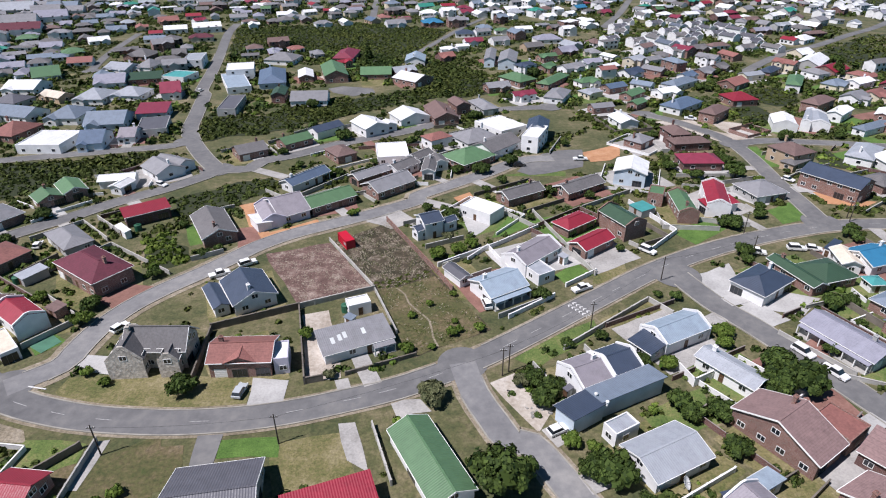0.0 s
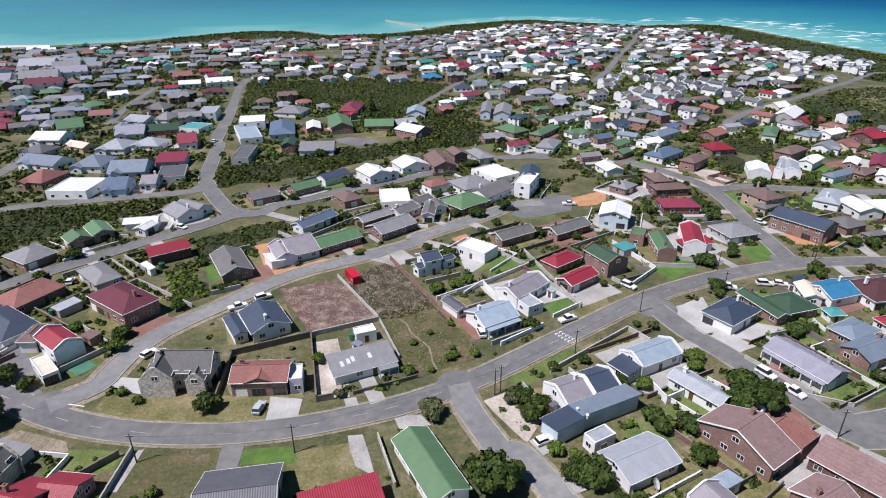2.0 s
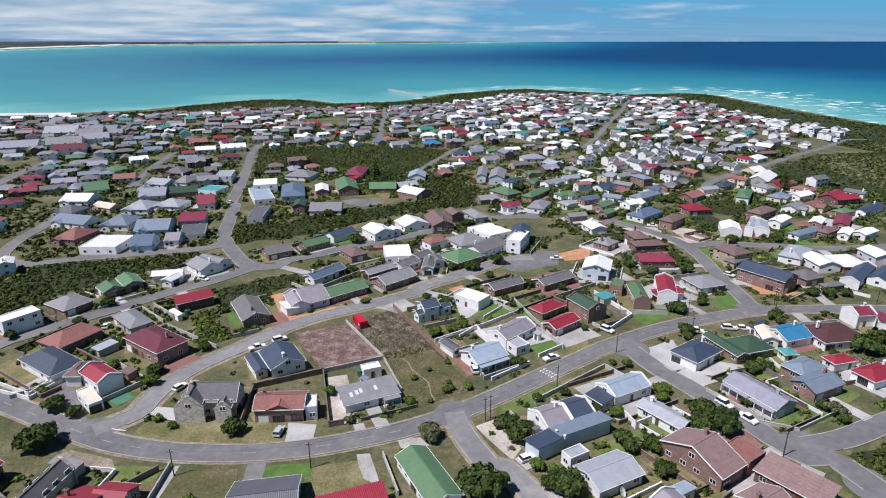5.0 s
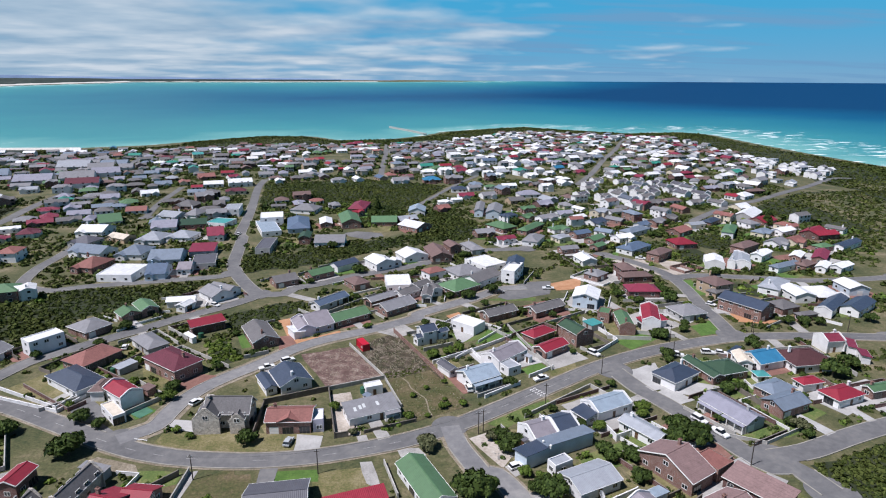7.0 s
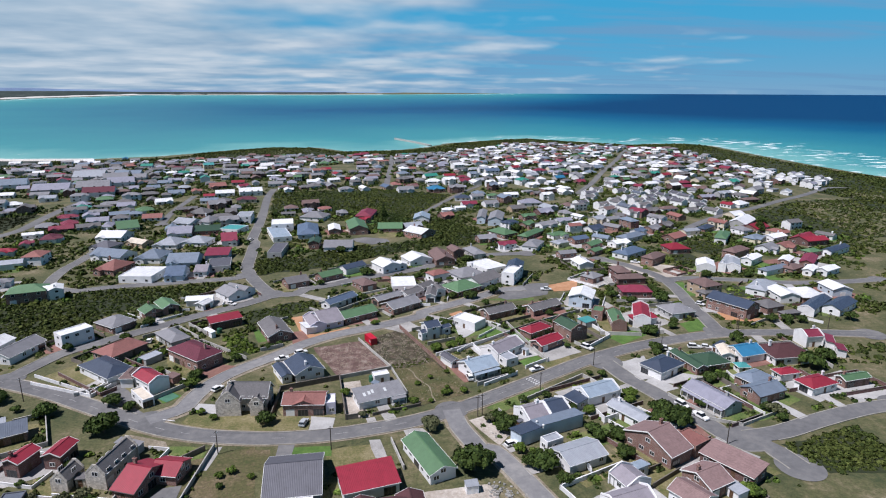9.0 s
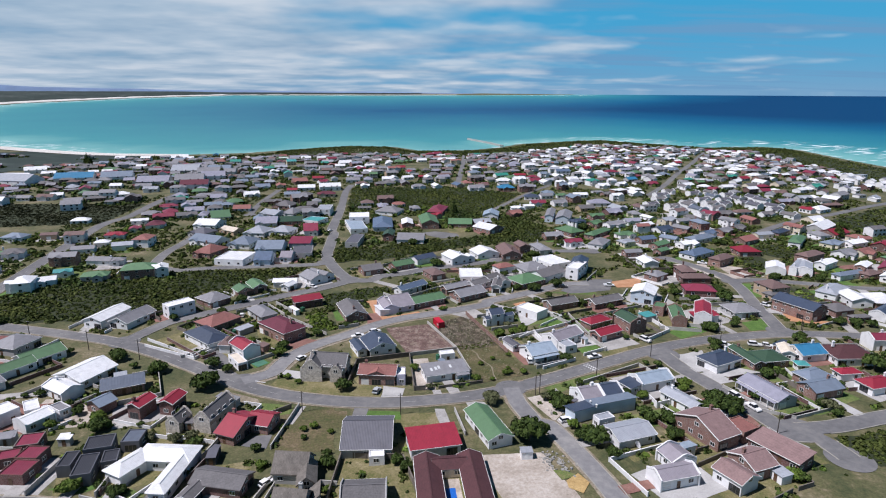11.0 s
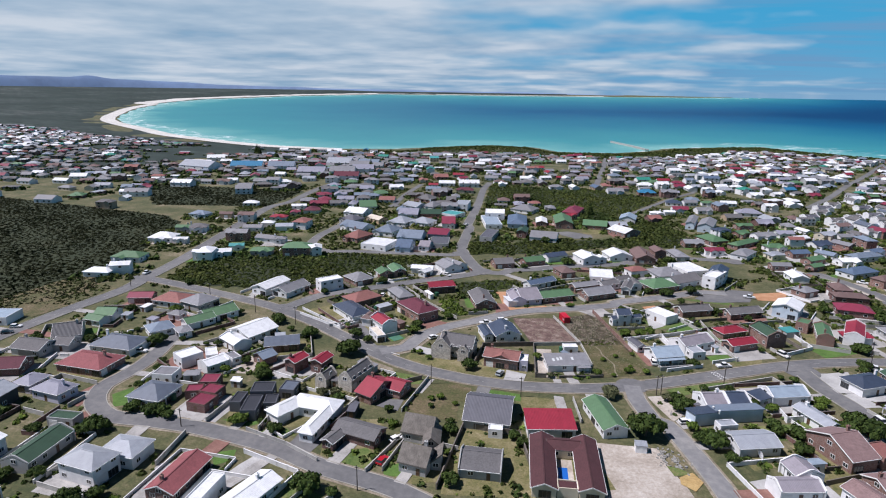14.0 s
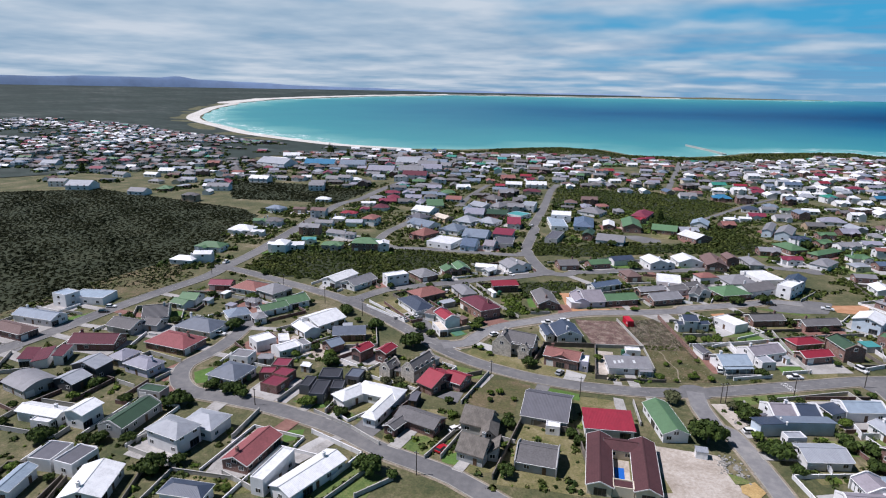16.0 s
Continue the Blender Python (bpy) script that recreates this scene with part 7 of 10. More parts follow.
# ---- shipping container ----
def shipping_container(x, y, turn):
    e = new("shipping_container")
    e.matrix_basis = pose(x, y, 0.08, 0, 0, turn)
    tagged(e, "bright red steel shipping container on a sandy plot", "container")
    n = 24
    L, W, H = 6.06, 2.44, 2.6
    for s in (-1, 1):
        wave = []
        for i in range(n):
            x0 = -L / 2 + 0.12 + (L - 0.24) * i / n
            o = s * (W / 2 - (0.06 if i % 2 else 0.0))
            wave += [(x0 + 0.05, o), (x0 + (L - 0.24) / n - 0.02, o)]
        back = [(x_, y_ - s * 0.04) for x_, y_ in wave[::-1]]
        m = len(wave) * 2
        v = [(x_, y_, z) for z in (0.14, H - 0.1) for x_, y_ in wave + back]
        f = [tuple(range(m)), tuple(range(2 * m - 1, m - 1, -1))] + [(i, m + i, m + (i + 1) % m, (i + 1) % m) for i in range(m)]
        mesh_object("side_panel", v, f, "container_red", e)
    v, f = [], []
    box(v, f, -L / 2 + 0.05, L / 2 - 0.05, -W / 2 + 0.05, W / 2 - 0.05, H - 0.08, H - 0.02)
    mesh_object("roof", v, f, "container_red", e)
    v, f = [], []
    for sx in (-1, 1):
        for sy in (-1, 1):
            box(v, f, sx * L / 2 - 0.08, sx * L / 2 + 0.08, sy * W / 2 - 0.08, sy * W / 2 + 0.08, 0, H)
    for z in (0.02, H - 0.14):
        for s in (-1, 1):
            box(v, f, -L / 2, L / 2, s * W / 2 - 0.05, s * W / 2 + 0.05, z, z + 0.14)
            box(v, f, s * L / 2 - 0.05, s * L / 2 + 0.05, -W / 2, W / 2, z, z + 0.14)
    mesh_object("frame", v, f, "container_red", e)
    v, f = [], []
    box(v, f, -L / 2 - 0.03, -L / 2 + 0.03, -W / 2 + 0.08, W / 2 - 0.08, 0.16, H - 0.14)
    mesh_object("end_panel", v, f, "container_red", e)
    v, f = [], []
    box(v, f, -L / 2 + 0.6, -L / 2 + 2.0, W / 2 + 0.004, W / 2 + 0.02, 0.9, 1.7)
    mesh_object("sign_panel", v, f, "white_paving", e)
    for s in (-1, 1):
        v, f = [], []
        box(v, f, L / 2 - 0.06, L / 2 + 0.02, min(0.02 * s, s * 1.14), max(0.02 * s, s * 1.14), 0.16, H - 0.16)
        d = mesh_object("door", v, f, "container_red", e)
        v, f = [], []
        for y in (0.35, 0.8):
            box(v, f, L / 2 + 0.03, L / 2 + 0.07, s * y - 0.02, s * y + 0.02, 0.2, H - 0.2)
        mesh_object("lock_rod", v, f, "rim", d)


shipping_container(-17.8, 143.2, 118)


# ---- plots, lawns and paving ----
patch("paving", (-3.5, 81.0), (-1.8, 75.9), (0.6, 78.3), (4.1, 78.7), (2.0, 82.0), (-1.0, 82.0), label="pale concrete apron beside the road")
patch("sand_verge", (-82.4, 78.6), (-79.8, 81.0), (-68.6, 77.2), (-66.7, 74.3), (-78.3, 74.3), label="pale gravel beside the road")
patch("brown_lot", (-22.3, 144.3), (-9.1, 120.4), (-25.7, 113.1), (-39.0, 138.9), label="bare brown plot strewn with dry stubble")
patch("scrub_lot", (-21.4, 145.3), (-7.2, 156.5), (6.3, 126.1), (17.8, 102.9), (0.7, 93.9), (-9.1, 120.4), label="overgrown plot with pale dry stalks")
patch("sand_lot", (0.3, 53.4), (18.3, 56.3), (26.5, 37.3), (11.1, 23.1), (3.8, 32.5), label="cleared sandy building plot")
patch("dry_lawn", (-23.8, 70.0), (-11.0, 67.3), (-9.1, 58.7), (-19.7, 53.5), label="dry grass plot")
patch("dry_lawn", (-35.1, 48.2), (-19.1, 51.5), (-9.3, 23.9), (-31.6, 18.7), label="dry grass round a small house")
patch("dry_lawn", (-68.1, 86.9), (-67.4, 91.0), (-50.8, 91.7), (-31.5, 89.4), (-30.2, 81.2), (-53.3, 81.6), (-64.3, 84.0), label="dry lawn in front of stone and brick houses")
patch("bright_lawn", (-32.9, 73.4), (-23.0, 73.8), (-21.8, 69.1), (-32.6, 69.3), label="watered green lawn")
patch("dry_lawn", (-22.4, 72.4), (-12.2, 74.3), (-7.3, 61.7), (-20.6, 62.3), label="dry sandy grass plot")
patch("rough_grass", (-53.0, 70.4), (-39.0, 72.6), (-35.4, 63.0), (-55.5, 63.9), label="dry grass plot")
patch("lawn", (-67.0, 74.9), (-55.9, 73.6), (-56.0, 63.4), (-68.3, 66.0), label="patchy green grass")
patch("white_paving", (-31.0, 89.4), (-23.8, 88.3), (-23.8, 80.7), (-30.4, 81.0), label="pale concrete driveway")
patch("asphalt", (-37.2, 74.6), (-32.8, 74.8), (-32.7, 67.0), (-36.4, 66.0), label="grey driveway")
patch("paving", (-12.8, 76.4), (-9.8, 76.6), (-6.6, 65.3), (-10.4, 68.0), label="pale concrete drive")
patch("paving", (-55.1, 73.9), (-52.2, 74.3), (-52.9, 63.7), (-55.5, 63.9), label="grey concrete drive")
patch("paving", (-14.8, 87.9), (-12.2, 88.5), (-11.0, 84.6), (-13.6, 84.1), label="pale concrete drive")
patch("orange_paving", (-43.6, 149.6), (-28.1, 159.0), (-26.2, 154.5), (-40.6, 144.1), label="orange earth forecourt")
patch("orange_paving", (-53.9, 169.8), (-47.7, 172.8), (-40.5, 149.5), (-43.0, 146.9), label="orange earth side yard")
patch("red_paving", (-50.2, 154.2), (-44.8, 155.4), (-41.8, 146.8), (-47.4, 142.3), label="red brick forecourt")
patch("red_paving", (-74.2, 118.3), (-69.5, 125.3), (-63.1, 123.9), (-68.4, 114.1), label="red brick driveway")
patch("white_paving", (-68.4, 98.2), (-60.7, 97.0), (-58.9, 91.3), (-66.1, 93.0), (-68.8, 94.6), label="pale gravel beside a stone house")
patch("sand_lot", (-24.8, 110.3), (-18.9, 111.9), (-13.6, 88.6), (-20.1, 87.5), label="pale concrete yard")
patch("bright_lawn", (-83.1, 104.1), (-77.6, 105.6), (-73.5, 102.8), (-77.9, 98.2), label="green lawn")
patch("bright_lawn", (22.6, 145.1), (29.3, 159.4), (34.8, 151.6), (27.1, 146.3), label="bright green lawn")
patch("bright_lawn", (36.2, 124.8), (42.7, 131.4), (46.2, 124.3), (38.1, 120.3), label="bright green lawn")
patch("white_paving", (14.4, 163.3), (21.5, 167.8), (22.7, 152.2), (17.0, 145.4), label="pale paved forecourt")
patch("dry_lawn", (47.9, 128.8), (55.7, 132.0), (55.1, 121.7), (44.7, 120.0), label="dry lawn")
patch("bright_lawn", (74.6, 145.4), (86.7, 153.6), (90.7, 147.5), (78.3, 138.5), label="bright green lawn")
patch("bright_lawn", (108.3, 158.8), (120.3, 164.8), (121.1, 153.5), (108.5, 149.6), label="green corner lawn")
patch("white_paving", (71.3, 123.1), (82.6, 128.4), (81.1, 119.4), (96.9, 111.4), (89.3, 105.0), (78.4, 108.4), (71.8, 115.6), label="pale concrete forecourt")
patch("white_paving", (73.8, 107.6), (81.5, 110.7), (85.3, 103.4), (76.8, 99.4), label="pale concrete drive")
patch("dry_lawn", (42.2, 105.4), (55.9, 113.3), (59.2, 107.3), (46.6, 99.1), label="dry grass behind a low wall")
patch("lawn", (21.4, 92.9), (30.6, 99.8), (41.2, 105.4), (41.2, 101.0), (25.6, 89.7), label="green verge lawn")
patch("lawn", (42.1, 76.7), (56.2, 82.7), (56.1, 73.6), (44.8, 69.4), label="green back lawn")
patch("lawn", (100.0, 87.9), (111.7, 95.3), (111.9, 87.3), (94.2, 80.3), label="green lawn")
patch("lawn", (87.5, 84.0), (97.7, 88.0), (103.6, 86.2), (94.2, 80.3), label="green corner lawn")
patch("lawn", (95.3, 106.6), (104.7, 110.1), (105.4, 104.3), (96.3, 99.4), label="green back lawn")
patch("red_paving", (74.1, 79.2), (81.5, 81.5), (83.3, 71.2), (77.8, 70.3), label="red brick paving")
patch("sand_lot", (15.6, 85.9), (20.8, 88.5), (26.8, 78.7), (22.9, 72.7), label="sandy verge with rubble")
patch("paving", (23.4, 73.3), (27.5, 75.5), (30.0, 71.8), (25.5, 69.2), label="pale driveway")
patch("orange_paving", (131.3, 177.7), (136.5, 164.9), (146.1, 163.2), (139.8, 159.5), (128.9, 162.5), label="orange brick forecourt")
patch("bright_lawn", (126.1, 211.2), (133.3, 214.8), (130.3, 193.4), (126.2, 193.5), label="bright green verge")
patch("sand_lot", (127.4, 249.2), (146.9, 239.3), (145.6, 226.4), (129.4, 226.9), label="sandy building site")
patch("orange_paving", (63.8, 210.8), (77.9, 218.0), (77.5, 206.7), (64.7, 203.6), label="orange earth plot")
patch("paving", (-16.1, 159.1), (-3.3, 165.0), (-2.1, 153.8), (-5.9, 151.6), label="pale paved forecourt")
patch("orange_paving", (13.3, 172.5), (18.8, 176.5), (20.5, 169.5), (16.1, 165.7), label="orange paved yard")
patch("white_paving", (-85.2, 6.7), (-82.5, 18.1), (-77.9, 15.2), (-81.3, 4.8), label="pale concrete forecourt")
patch("bright_lawn", (-94.2, 14.6), (-89.0, 18.2), (-87.0, 13.8), (-90.0, 10.3), label="bright green lawn")
patch("lawn", (-75.2, -0.1), (-66.7, 9.2), (-57.7, 9.2), (-57.8, 0.3), (-69.1, -5.2), label="green lawn")
patch("dry_lawn", (-102.6, -12.7), (-97.4, -6.6), (-83.4, -9.8), (-90.0, -15.3), label="dry grass yard")
patch("red_paving", (-155.5, 23.3), (-154.5, 33.6), (-146.4, 31.0), (-147.7, 21.1), label="brick and pale paved drive")
patch("bright_lawn", (-144.2, 30.5), (-141.7, 36.6), (-133.4, 28.3), (-137.9, 24.5), label="green corner lawn")
patch("bright_lawn", (-229.2, 42.1), (-225.6, 53.9), (-220.3, 50.1), (-219.4, 37.9), label="bright green lawn")
patch("dry_lawn", (-126.4, 116.2), (-117.1, 129.6), (-102.9, 115.0), (-103.8, 106.8), label="dry lawn behind a white wall")
patch("rough_grass", (-61.2, 66.3), (-43.8, 75.2), (-37.0, 51.2), (-53.6, 49.7), label="dry grassy plot with shrubs")
patch("lawn", (-63.9, 24.1), (-56.6, 30.5), (-50.3, 25.4), (-54.8, 20.0), label="patchy green lawn")
patch("bright_lawn", (-48.8, 24.2), (-45.1, 27.3), (-42.1, 22.0), (-47.4, 20.8), label="green lawn")
patch("lawn", (-88.8, 27.9), (-82.4, 31.9), (-77.5, 29.4), (-83.4, 26.5), label="green lawn")
patch("bright_lawn", (-102.4, 29.5), (-97.1, 33.4), (-89.4, 32.2), (-93.7, 28.6), label="green lawn")
patch("white_paving", (-118.1, 29.8), (-117.3, 42.4), (-104.3, 36.8), (-105.2, 27.0), label="pale concrete drive")


patch("asphalt", (-100.0, 105.2), (-97.8, 111.6), (-92.2, 106.7), (-85.2, 99.3), (-88.4, 96.1), (-95.3, 98.9), label="dark tarred yard in front of a house")
patch("court_green", (-82.7, 102.6), (-79.0, 106.1), (-74.7, 102.7), (-77.1, 98.9), label="green painted paving")
patch("asphalt", (-83.1, 86.2), (-90.8, 90.6), (-86.0, 96.3), (-80.0, 91.6), label="dark tarred apron at a junction")
patch("asphalt", (-76.8, 21.0), (-77.4, 32.0), (-69.2, 29.1), (-70.0, 20.1), label="dark tarred driveway")
patch("asphalt", (-63.3, 51.7), (-61.6, 56.8), (-56.8, 57.9), (-56.0, 51.0), label="grey tarred yard")
patch("asphalt", (-77.7, 24.3), (-76.9, 28.9), (-70.8, 30.1), (-70.7, 24.2), label="grey tarred drive")


patch("rough_grass", (-8.7, 119.9), (-2.6, 121.1), (6.0, 125.7), (17.6, 103.3), (0.9, 94.2), (-3.0, 102.5), label="rough green and straw grass on an open plot")
patch("asphalt", (36.9, 193.5), (43.0, 204.2), (54.2, 213.2), (64.9, 214.1), (60.9, 196.6), (50.2, 192.2), (40.8, 189.8), label="asphalt turning circle at a street's end")
patch("sand_lot", (103.8, 246.9), (122.0, 249.5), (123.6, 234.7), (137.1, 223.6), (121.6, 220.2), (113.6, 233.0), label="sandy building site beside the street")
patch("orange_paving", (64.9, 206.3), (80.1, 219.4), (78.1, 208.8), (72.7, 202.5), (65.0, 201.1), label="orange earth plot")
patch("bright_lawn", (126.9, 213.3), (131.8, 214.5), (127.8, 191.6), (122.1, 190.9), label="bright green verge lawn")
patch("bright_lawn", (177.8, 236.3), (180.3, 233.5), (187.6, 212.3), (180.0, 213.5), label="green verge lawn")
patch("bright_lawn", (102.1, 256.8), (114.5, 263.8), (109.2, 250.2), (101.7, 247.0), label="green lawn")
patch("lawn", (84.5, 297.5), (96.7, 292.2), (93.2, 277.0), (79.5, 275.7), label="green open lawn")
patch("lawn", (148.0, 367.4), (162.6, 366.6), (155.3, 350.7), (144.0, 351.4), label="green lawn")
patch("bright_lawn", (-4.5, 246.0), (2.2, 251.7), (5.6, 244.4), (-1.0, 239.0), label="green lawn")
patch("bright_lawn", (64.0, 372.5), (75.1, 370.5), (66.8, 356.2), (61.4, 357.8), label="green lawn")
patch("lawn", (30.2, 190.3), (45.1, 193.9), (53.9, 192.7), (52.9, 188.2), label="green verge lawn")
patch("dry_lawn", (-30.1, 329.6), (-13.9, 330.4), (-15.8, 312.8), (-26.0, 310.8), label="dry lawn")
patch("asphalt", (-43.8, 309.3), (-36.6, 313.9), (-20.7, 308.0), (-19.0, 300.6), (-29.7, 294.1), (-40.4, 301.7), label="asphalt turning circle among bushes")
patch("sand_lot", (213.4, 310.4), (232.4, 320.1), (232.4, 296.8), (214.3, 286.0), label="pale gravel parking yard")
patch("red_paving", (224.6, 274.4), (240.8, 269.3), (231.5, 259.7), (222.1, 266.2), label="red brick forecourt")


# ---- boundary walls and fences ----
def garden_wall(material, height, label, *points, thick=0.2):
    line = [Vector(p) for p in points]
    e = new("garden_wall")
    e.location = (*line[0], gz(*line[0]))
    tagged(e, label, "garden wall", "boundary walls of the plots")
    for a, b in zip(line, line[1:]):
        d = b - a
        v, f = [], []
        box(v, f, 0, d.length, -thick / 2, thick / 2, -0.3, height)
        t = math.degrees(math.atan2(d.y, d.x))
        at = pose(a.x - line[0].x, a.y - line[0].y, 0, 0, 0, t)
        mesh_object("wall_run", v, f, material, e, at)
        v, f = [], []
        box(v, f, -0.05, d.length + 0.05, -thick / 2 - 0.05, thick / 2 + 0.05, height, height + 0.07)
        mesh_object("coping", v, f, material, e, at)
        n = int(d.length / 3.2)
        for i in range(n + 1):
            v, f = [], []
            x = d.length * i / max(n, 1)
            box(v, f, x - 0.17, x + 0.17, -0.17, 0.17, -0.3, height + 0.16)
            mesh_object("pier", v, f, material, e, at)


W, C, F_, B = "wall_white", "concrete", "fence_board", "wall_brick"
WL, CL, FL, BL = "low white plastered garden wall", "grey concrete garden wall", "weathered grey vibracrete fence", "low red brick garden wall"
garden_wall(C, 1.0, "pale rendered wall dividing two empty plots", (-22.7, 145.4), (-9.1, 120.8), (-3.0, 102.5))
garden_wall(F_, 1.8, "dark timber fence behind a house", (-43.7, 105.4), (-25.7, 112.7))
garden_wall(F_, 1.6, FL, (-25.6, 112.2), (-20.5, 87.2), (-17.1, 88.0))
garden_wall(F_, 1.6, FL, (-42.6, 88.5), (-43.5, 104.9))
garden_wall(F_, 1.0, FL, (-12.7, 89.3), (1.2, 94.6))
garden_wall(B, 1.6, BL, (-7.2, 156.5), (6.8, 126.1), (10.1, 118.4))
garden_wall(C, 1.4, CL, (-25.7, 113.1), (-9.0, 119.7))
garden_wall(W, 1.2, WL, (22.2, 106.8), (34.1, 114.9))
garden_wall(W, 1.2, WL, (14.9, 132.7), (20.8, 139.4), (26.8, 121.5))
garden_wall(W, 1.2, WL, (37.9, 119.2), (46.8, 125.4))
garden_wall(C, 1.3, CL, (32.3, 95.3), (55.8, 112.3), (59.4, 106.4))
garden_wall(C, 1.1, CL, (45.9, 125.4), (36.8, 160.6))
garden_wall(W, 1.4, WL, (64.4, 135.3), (75.2, 145.4), (67.8, 165.6))
garden_wall(W, 1.1, WL, (-125.9, 111.8), (-102.1, 102.7), (-97.8, 113.1))
garden_wall(W, 1.1, WL, (-127.9, 117.2), (-103.3, 104.6), (-100.2, 116.9))
garden_wall(C, 1.3, CL, (-54.7, 51.1), (-54.2, 73.7))
garden_wall(C, 1.4, CL, (-70.8, 44.0), (-70.3, 53.2))
garden_wall(F_, 1.7, FL, (-33.1, 20.1), (-34.8, 49.0), (-18.5, 49.7))
garden_wall(F_, 1.7, FL, (-18.5, 49.7), (-8.9, 26.5))
garden_wall(C, 1.2, CL, (-92.0, 26.9), (-77.7, 24.3), (-66.1, 20.5))
garden_wall(C, 1.6, CL, (-88.8, 27.9), (-89.8, 36.3))
garden_wall(W, 1.2, WL, (42.0, 40.3), (35.4, 53.8), (53.3, 62.9))
garden_wall(C, 1.2, CL, (-52.2, 20.5), (-49.7, 38.0))
garden_wall(C, 1.5, CL, (-105.7, 26.9), (-106.3, 39.4))
garden_wall(C, 1.5, CL, (-94.4, -7.8), (-83.0, -9.6))
garden_wall(C, 1.2, CL, (-60.2, -0.8), (-55.3, 8.8))
garden_wall(W, 1.3, WL, (-68.8, 2.2), (-67.6, 14.3), (-85.9, 17.5))
garden_wall(C, 1.4, CL, (-103.8, 5.5), (-106.9, 19.8))
garden_wall(C, 1.0, CL, (84.3, 84.9), (94.2, 80.3), (107.7, 86.8))
garden_wall(F_, 1.6, FL, (104.1, 97.3), (100.5, 110.2))
garden_wall(C, 1.1, CL, (79.8, 98.4), (87.9, 84.7))
garden_wall(C, 1.2, CL, (-107.4, 103.4), (-96.9, 113.0))
garden_wall(F_, 1.5, FL, (-63.3, 65.1), (-56.4, 72.7))
garden_wall(C, 1.3, CL, (-6.6, 75.4), (-2.8, 62.7))
garden_wall(C, 1.6, CL, (-93.3, 161.6), (-80.3, 149.5))
garden_wall(C, 1.3, CL, (-28.5, 172.4), (-12.6, 177.5))
garden_wall(W, 1.3, WL, (7.0, 130.1), (23.9, 140.7), (36.4, 150.2))
garden_wall(C, 1.3, CL, (26.9, 161.4), (35.5, 150.3))
garden_wall(C, 1.3, CL, (40.8, 137.0), (45.8, 127.9), (46.3, 124.1))


# ---- parked cars ----
def car(x, y, turn, colour, kind="car"):
    e = new("car")
    e.matrix_basis = pose(x, y, gz(x, y) + 0.17, 0, 0, turn)
    words = {"car": "hatchback", "suv": "sport utility car", "pickup": "double-cab pickup"}[kind]
    tagged(e, f"{colour} {words} parked on the verge", "car", "parked cars")
    L = {"car": 4.1, "suv": 4.7, "pickup": 5.2}[kind]
    H = {"car": 1.45, "suv": 1.78, "pickup": 1.75}[kind]
    w_ = 0.9
    belt = H * 0.56
    prof = [(-L / 2, 0.35), (-L / 2, belt * 0.95), (-L / 2 + 0.12, belt), (L / 2 - 1.2, belt), (L / 2 - 0.15, belt * 0.88), (L / 2, belt * 0.7), (L / 2, 0.35)]
    v = [(x_, -w_, z) for x_, z in prof] + [(x_, w_, z) for x_, z in prof]
    n = len(prof)
    f = [tuple(range(n)), tuple(range(2 * n - 1, n - 1, -1))] + [(i, n + i, n + (i + 1) % n, (i + 1) % n) for i in range(n)]
    f = [t[::-1] for t in f]
    ob = mesh_object("body", v, f, "car_" + colour, e)
    back, front = (-L / 2 + 0.15, L / 2 - 1.25) if kind != "pickup" else (-L / 2 + 1.6, L / 2 - 1.25)
    v = [(back, -0.84, belt), (front, -0.84, belt), (front, 0.84, belt), (back, 0.84, belt)]
    v += [(back + 0.3, -0.68, H - 0.06), (front - 0.65, -0.68, H - 0.06), (front - 0.65, 0.68, H - 0.06), (back + 0.3, 0.68, H - 0.06)]
    f = [(0, 1, 5, 4), (1, 2, 6, 5), (2, 3, 7, 6), (3, 0, 4, 7), (4, 5, 6, 7)]
    mesh_object("glass_house", v, f, "glass_dark", e)
    v, f = [], []
    box(v, f, back + 0.26, front - 0.6, -0.7, 0.7, H - 0.06, H)
    mesh_object("roof", v, f, "car_" + colour, e)
    for sx in (-L * 0.3, L * 0.31):
        for sy in (-1, 1):
            v = [(sx + 0.33 * math.cos(a), sy * (0.9 - 0.2 * k), 0.33 + 0.33 * math.sin(a)) for k in (0, 1) for a in [i * math.tau / 12 for i in range(12)]]
            f = [tuple(range(12)), tuple(range(23, 11, -1))] + [(i, (i + 1) % 12, 12 + (i + 1) % 12, 12 + i) for i in range(12)]
            wh = mesh_object("wheel", v, f, "rubber", e)
            v = [(sx + 0.2 * math.cos(a), sy * 0.91, 0.33 + 0.2 * math.sin(a)) for a in [i * math.tau / 8 for i in range(8)]]
            mesh_object("rim", v, [tuple(range(8))], "rim", wh)
    for sy in (-1, 1):
        v, f = [], []
        box(v, f, L / 2 - 0.06, L / 2 + 0.02, sy * 0.65 - 0.16, sy * 0.65 + 0.16, belt * 0.72, belt * 0.85)
        mesh_object("headlight", v, f, "trim_white", e)


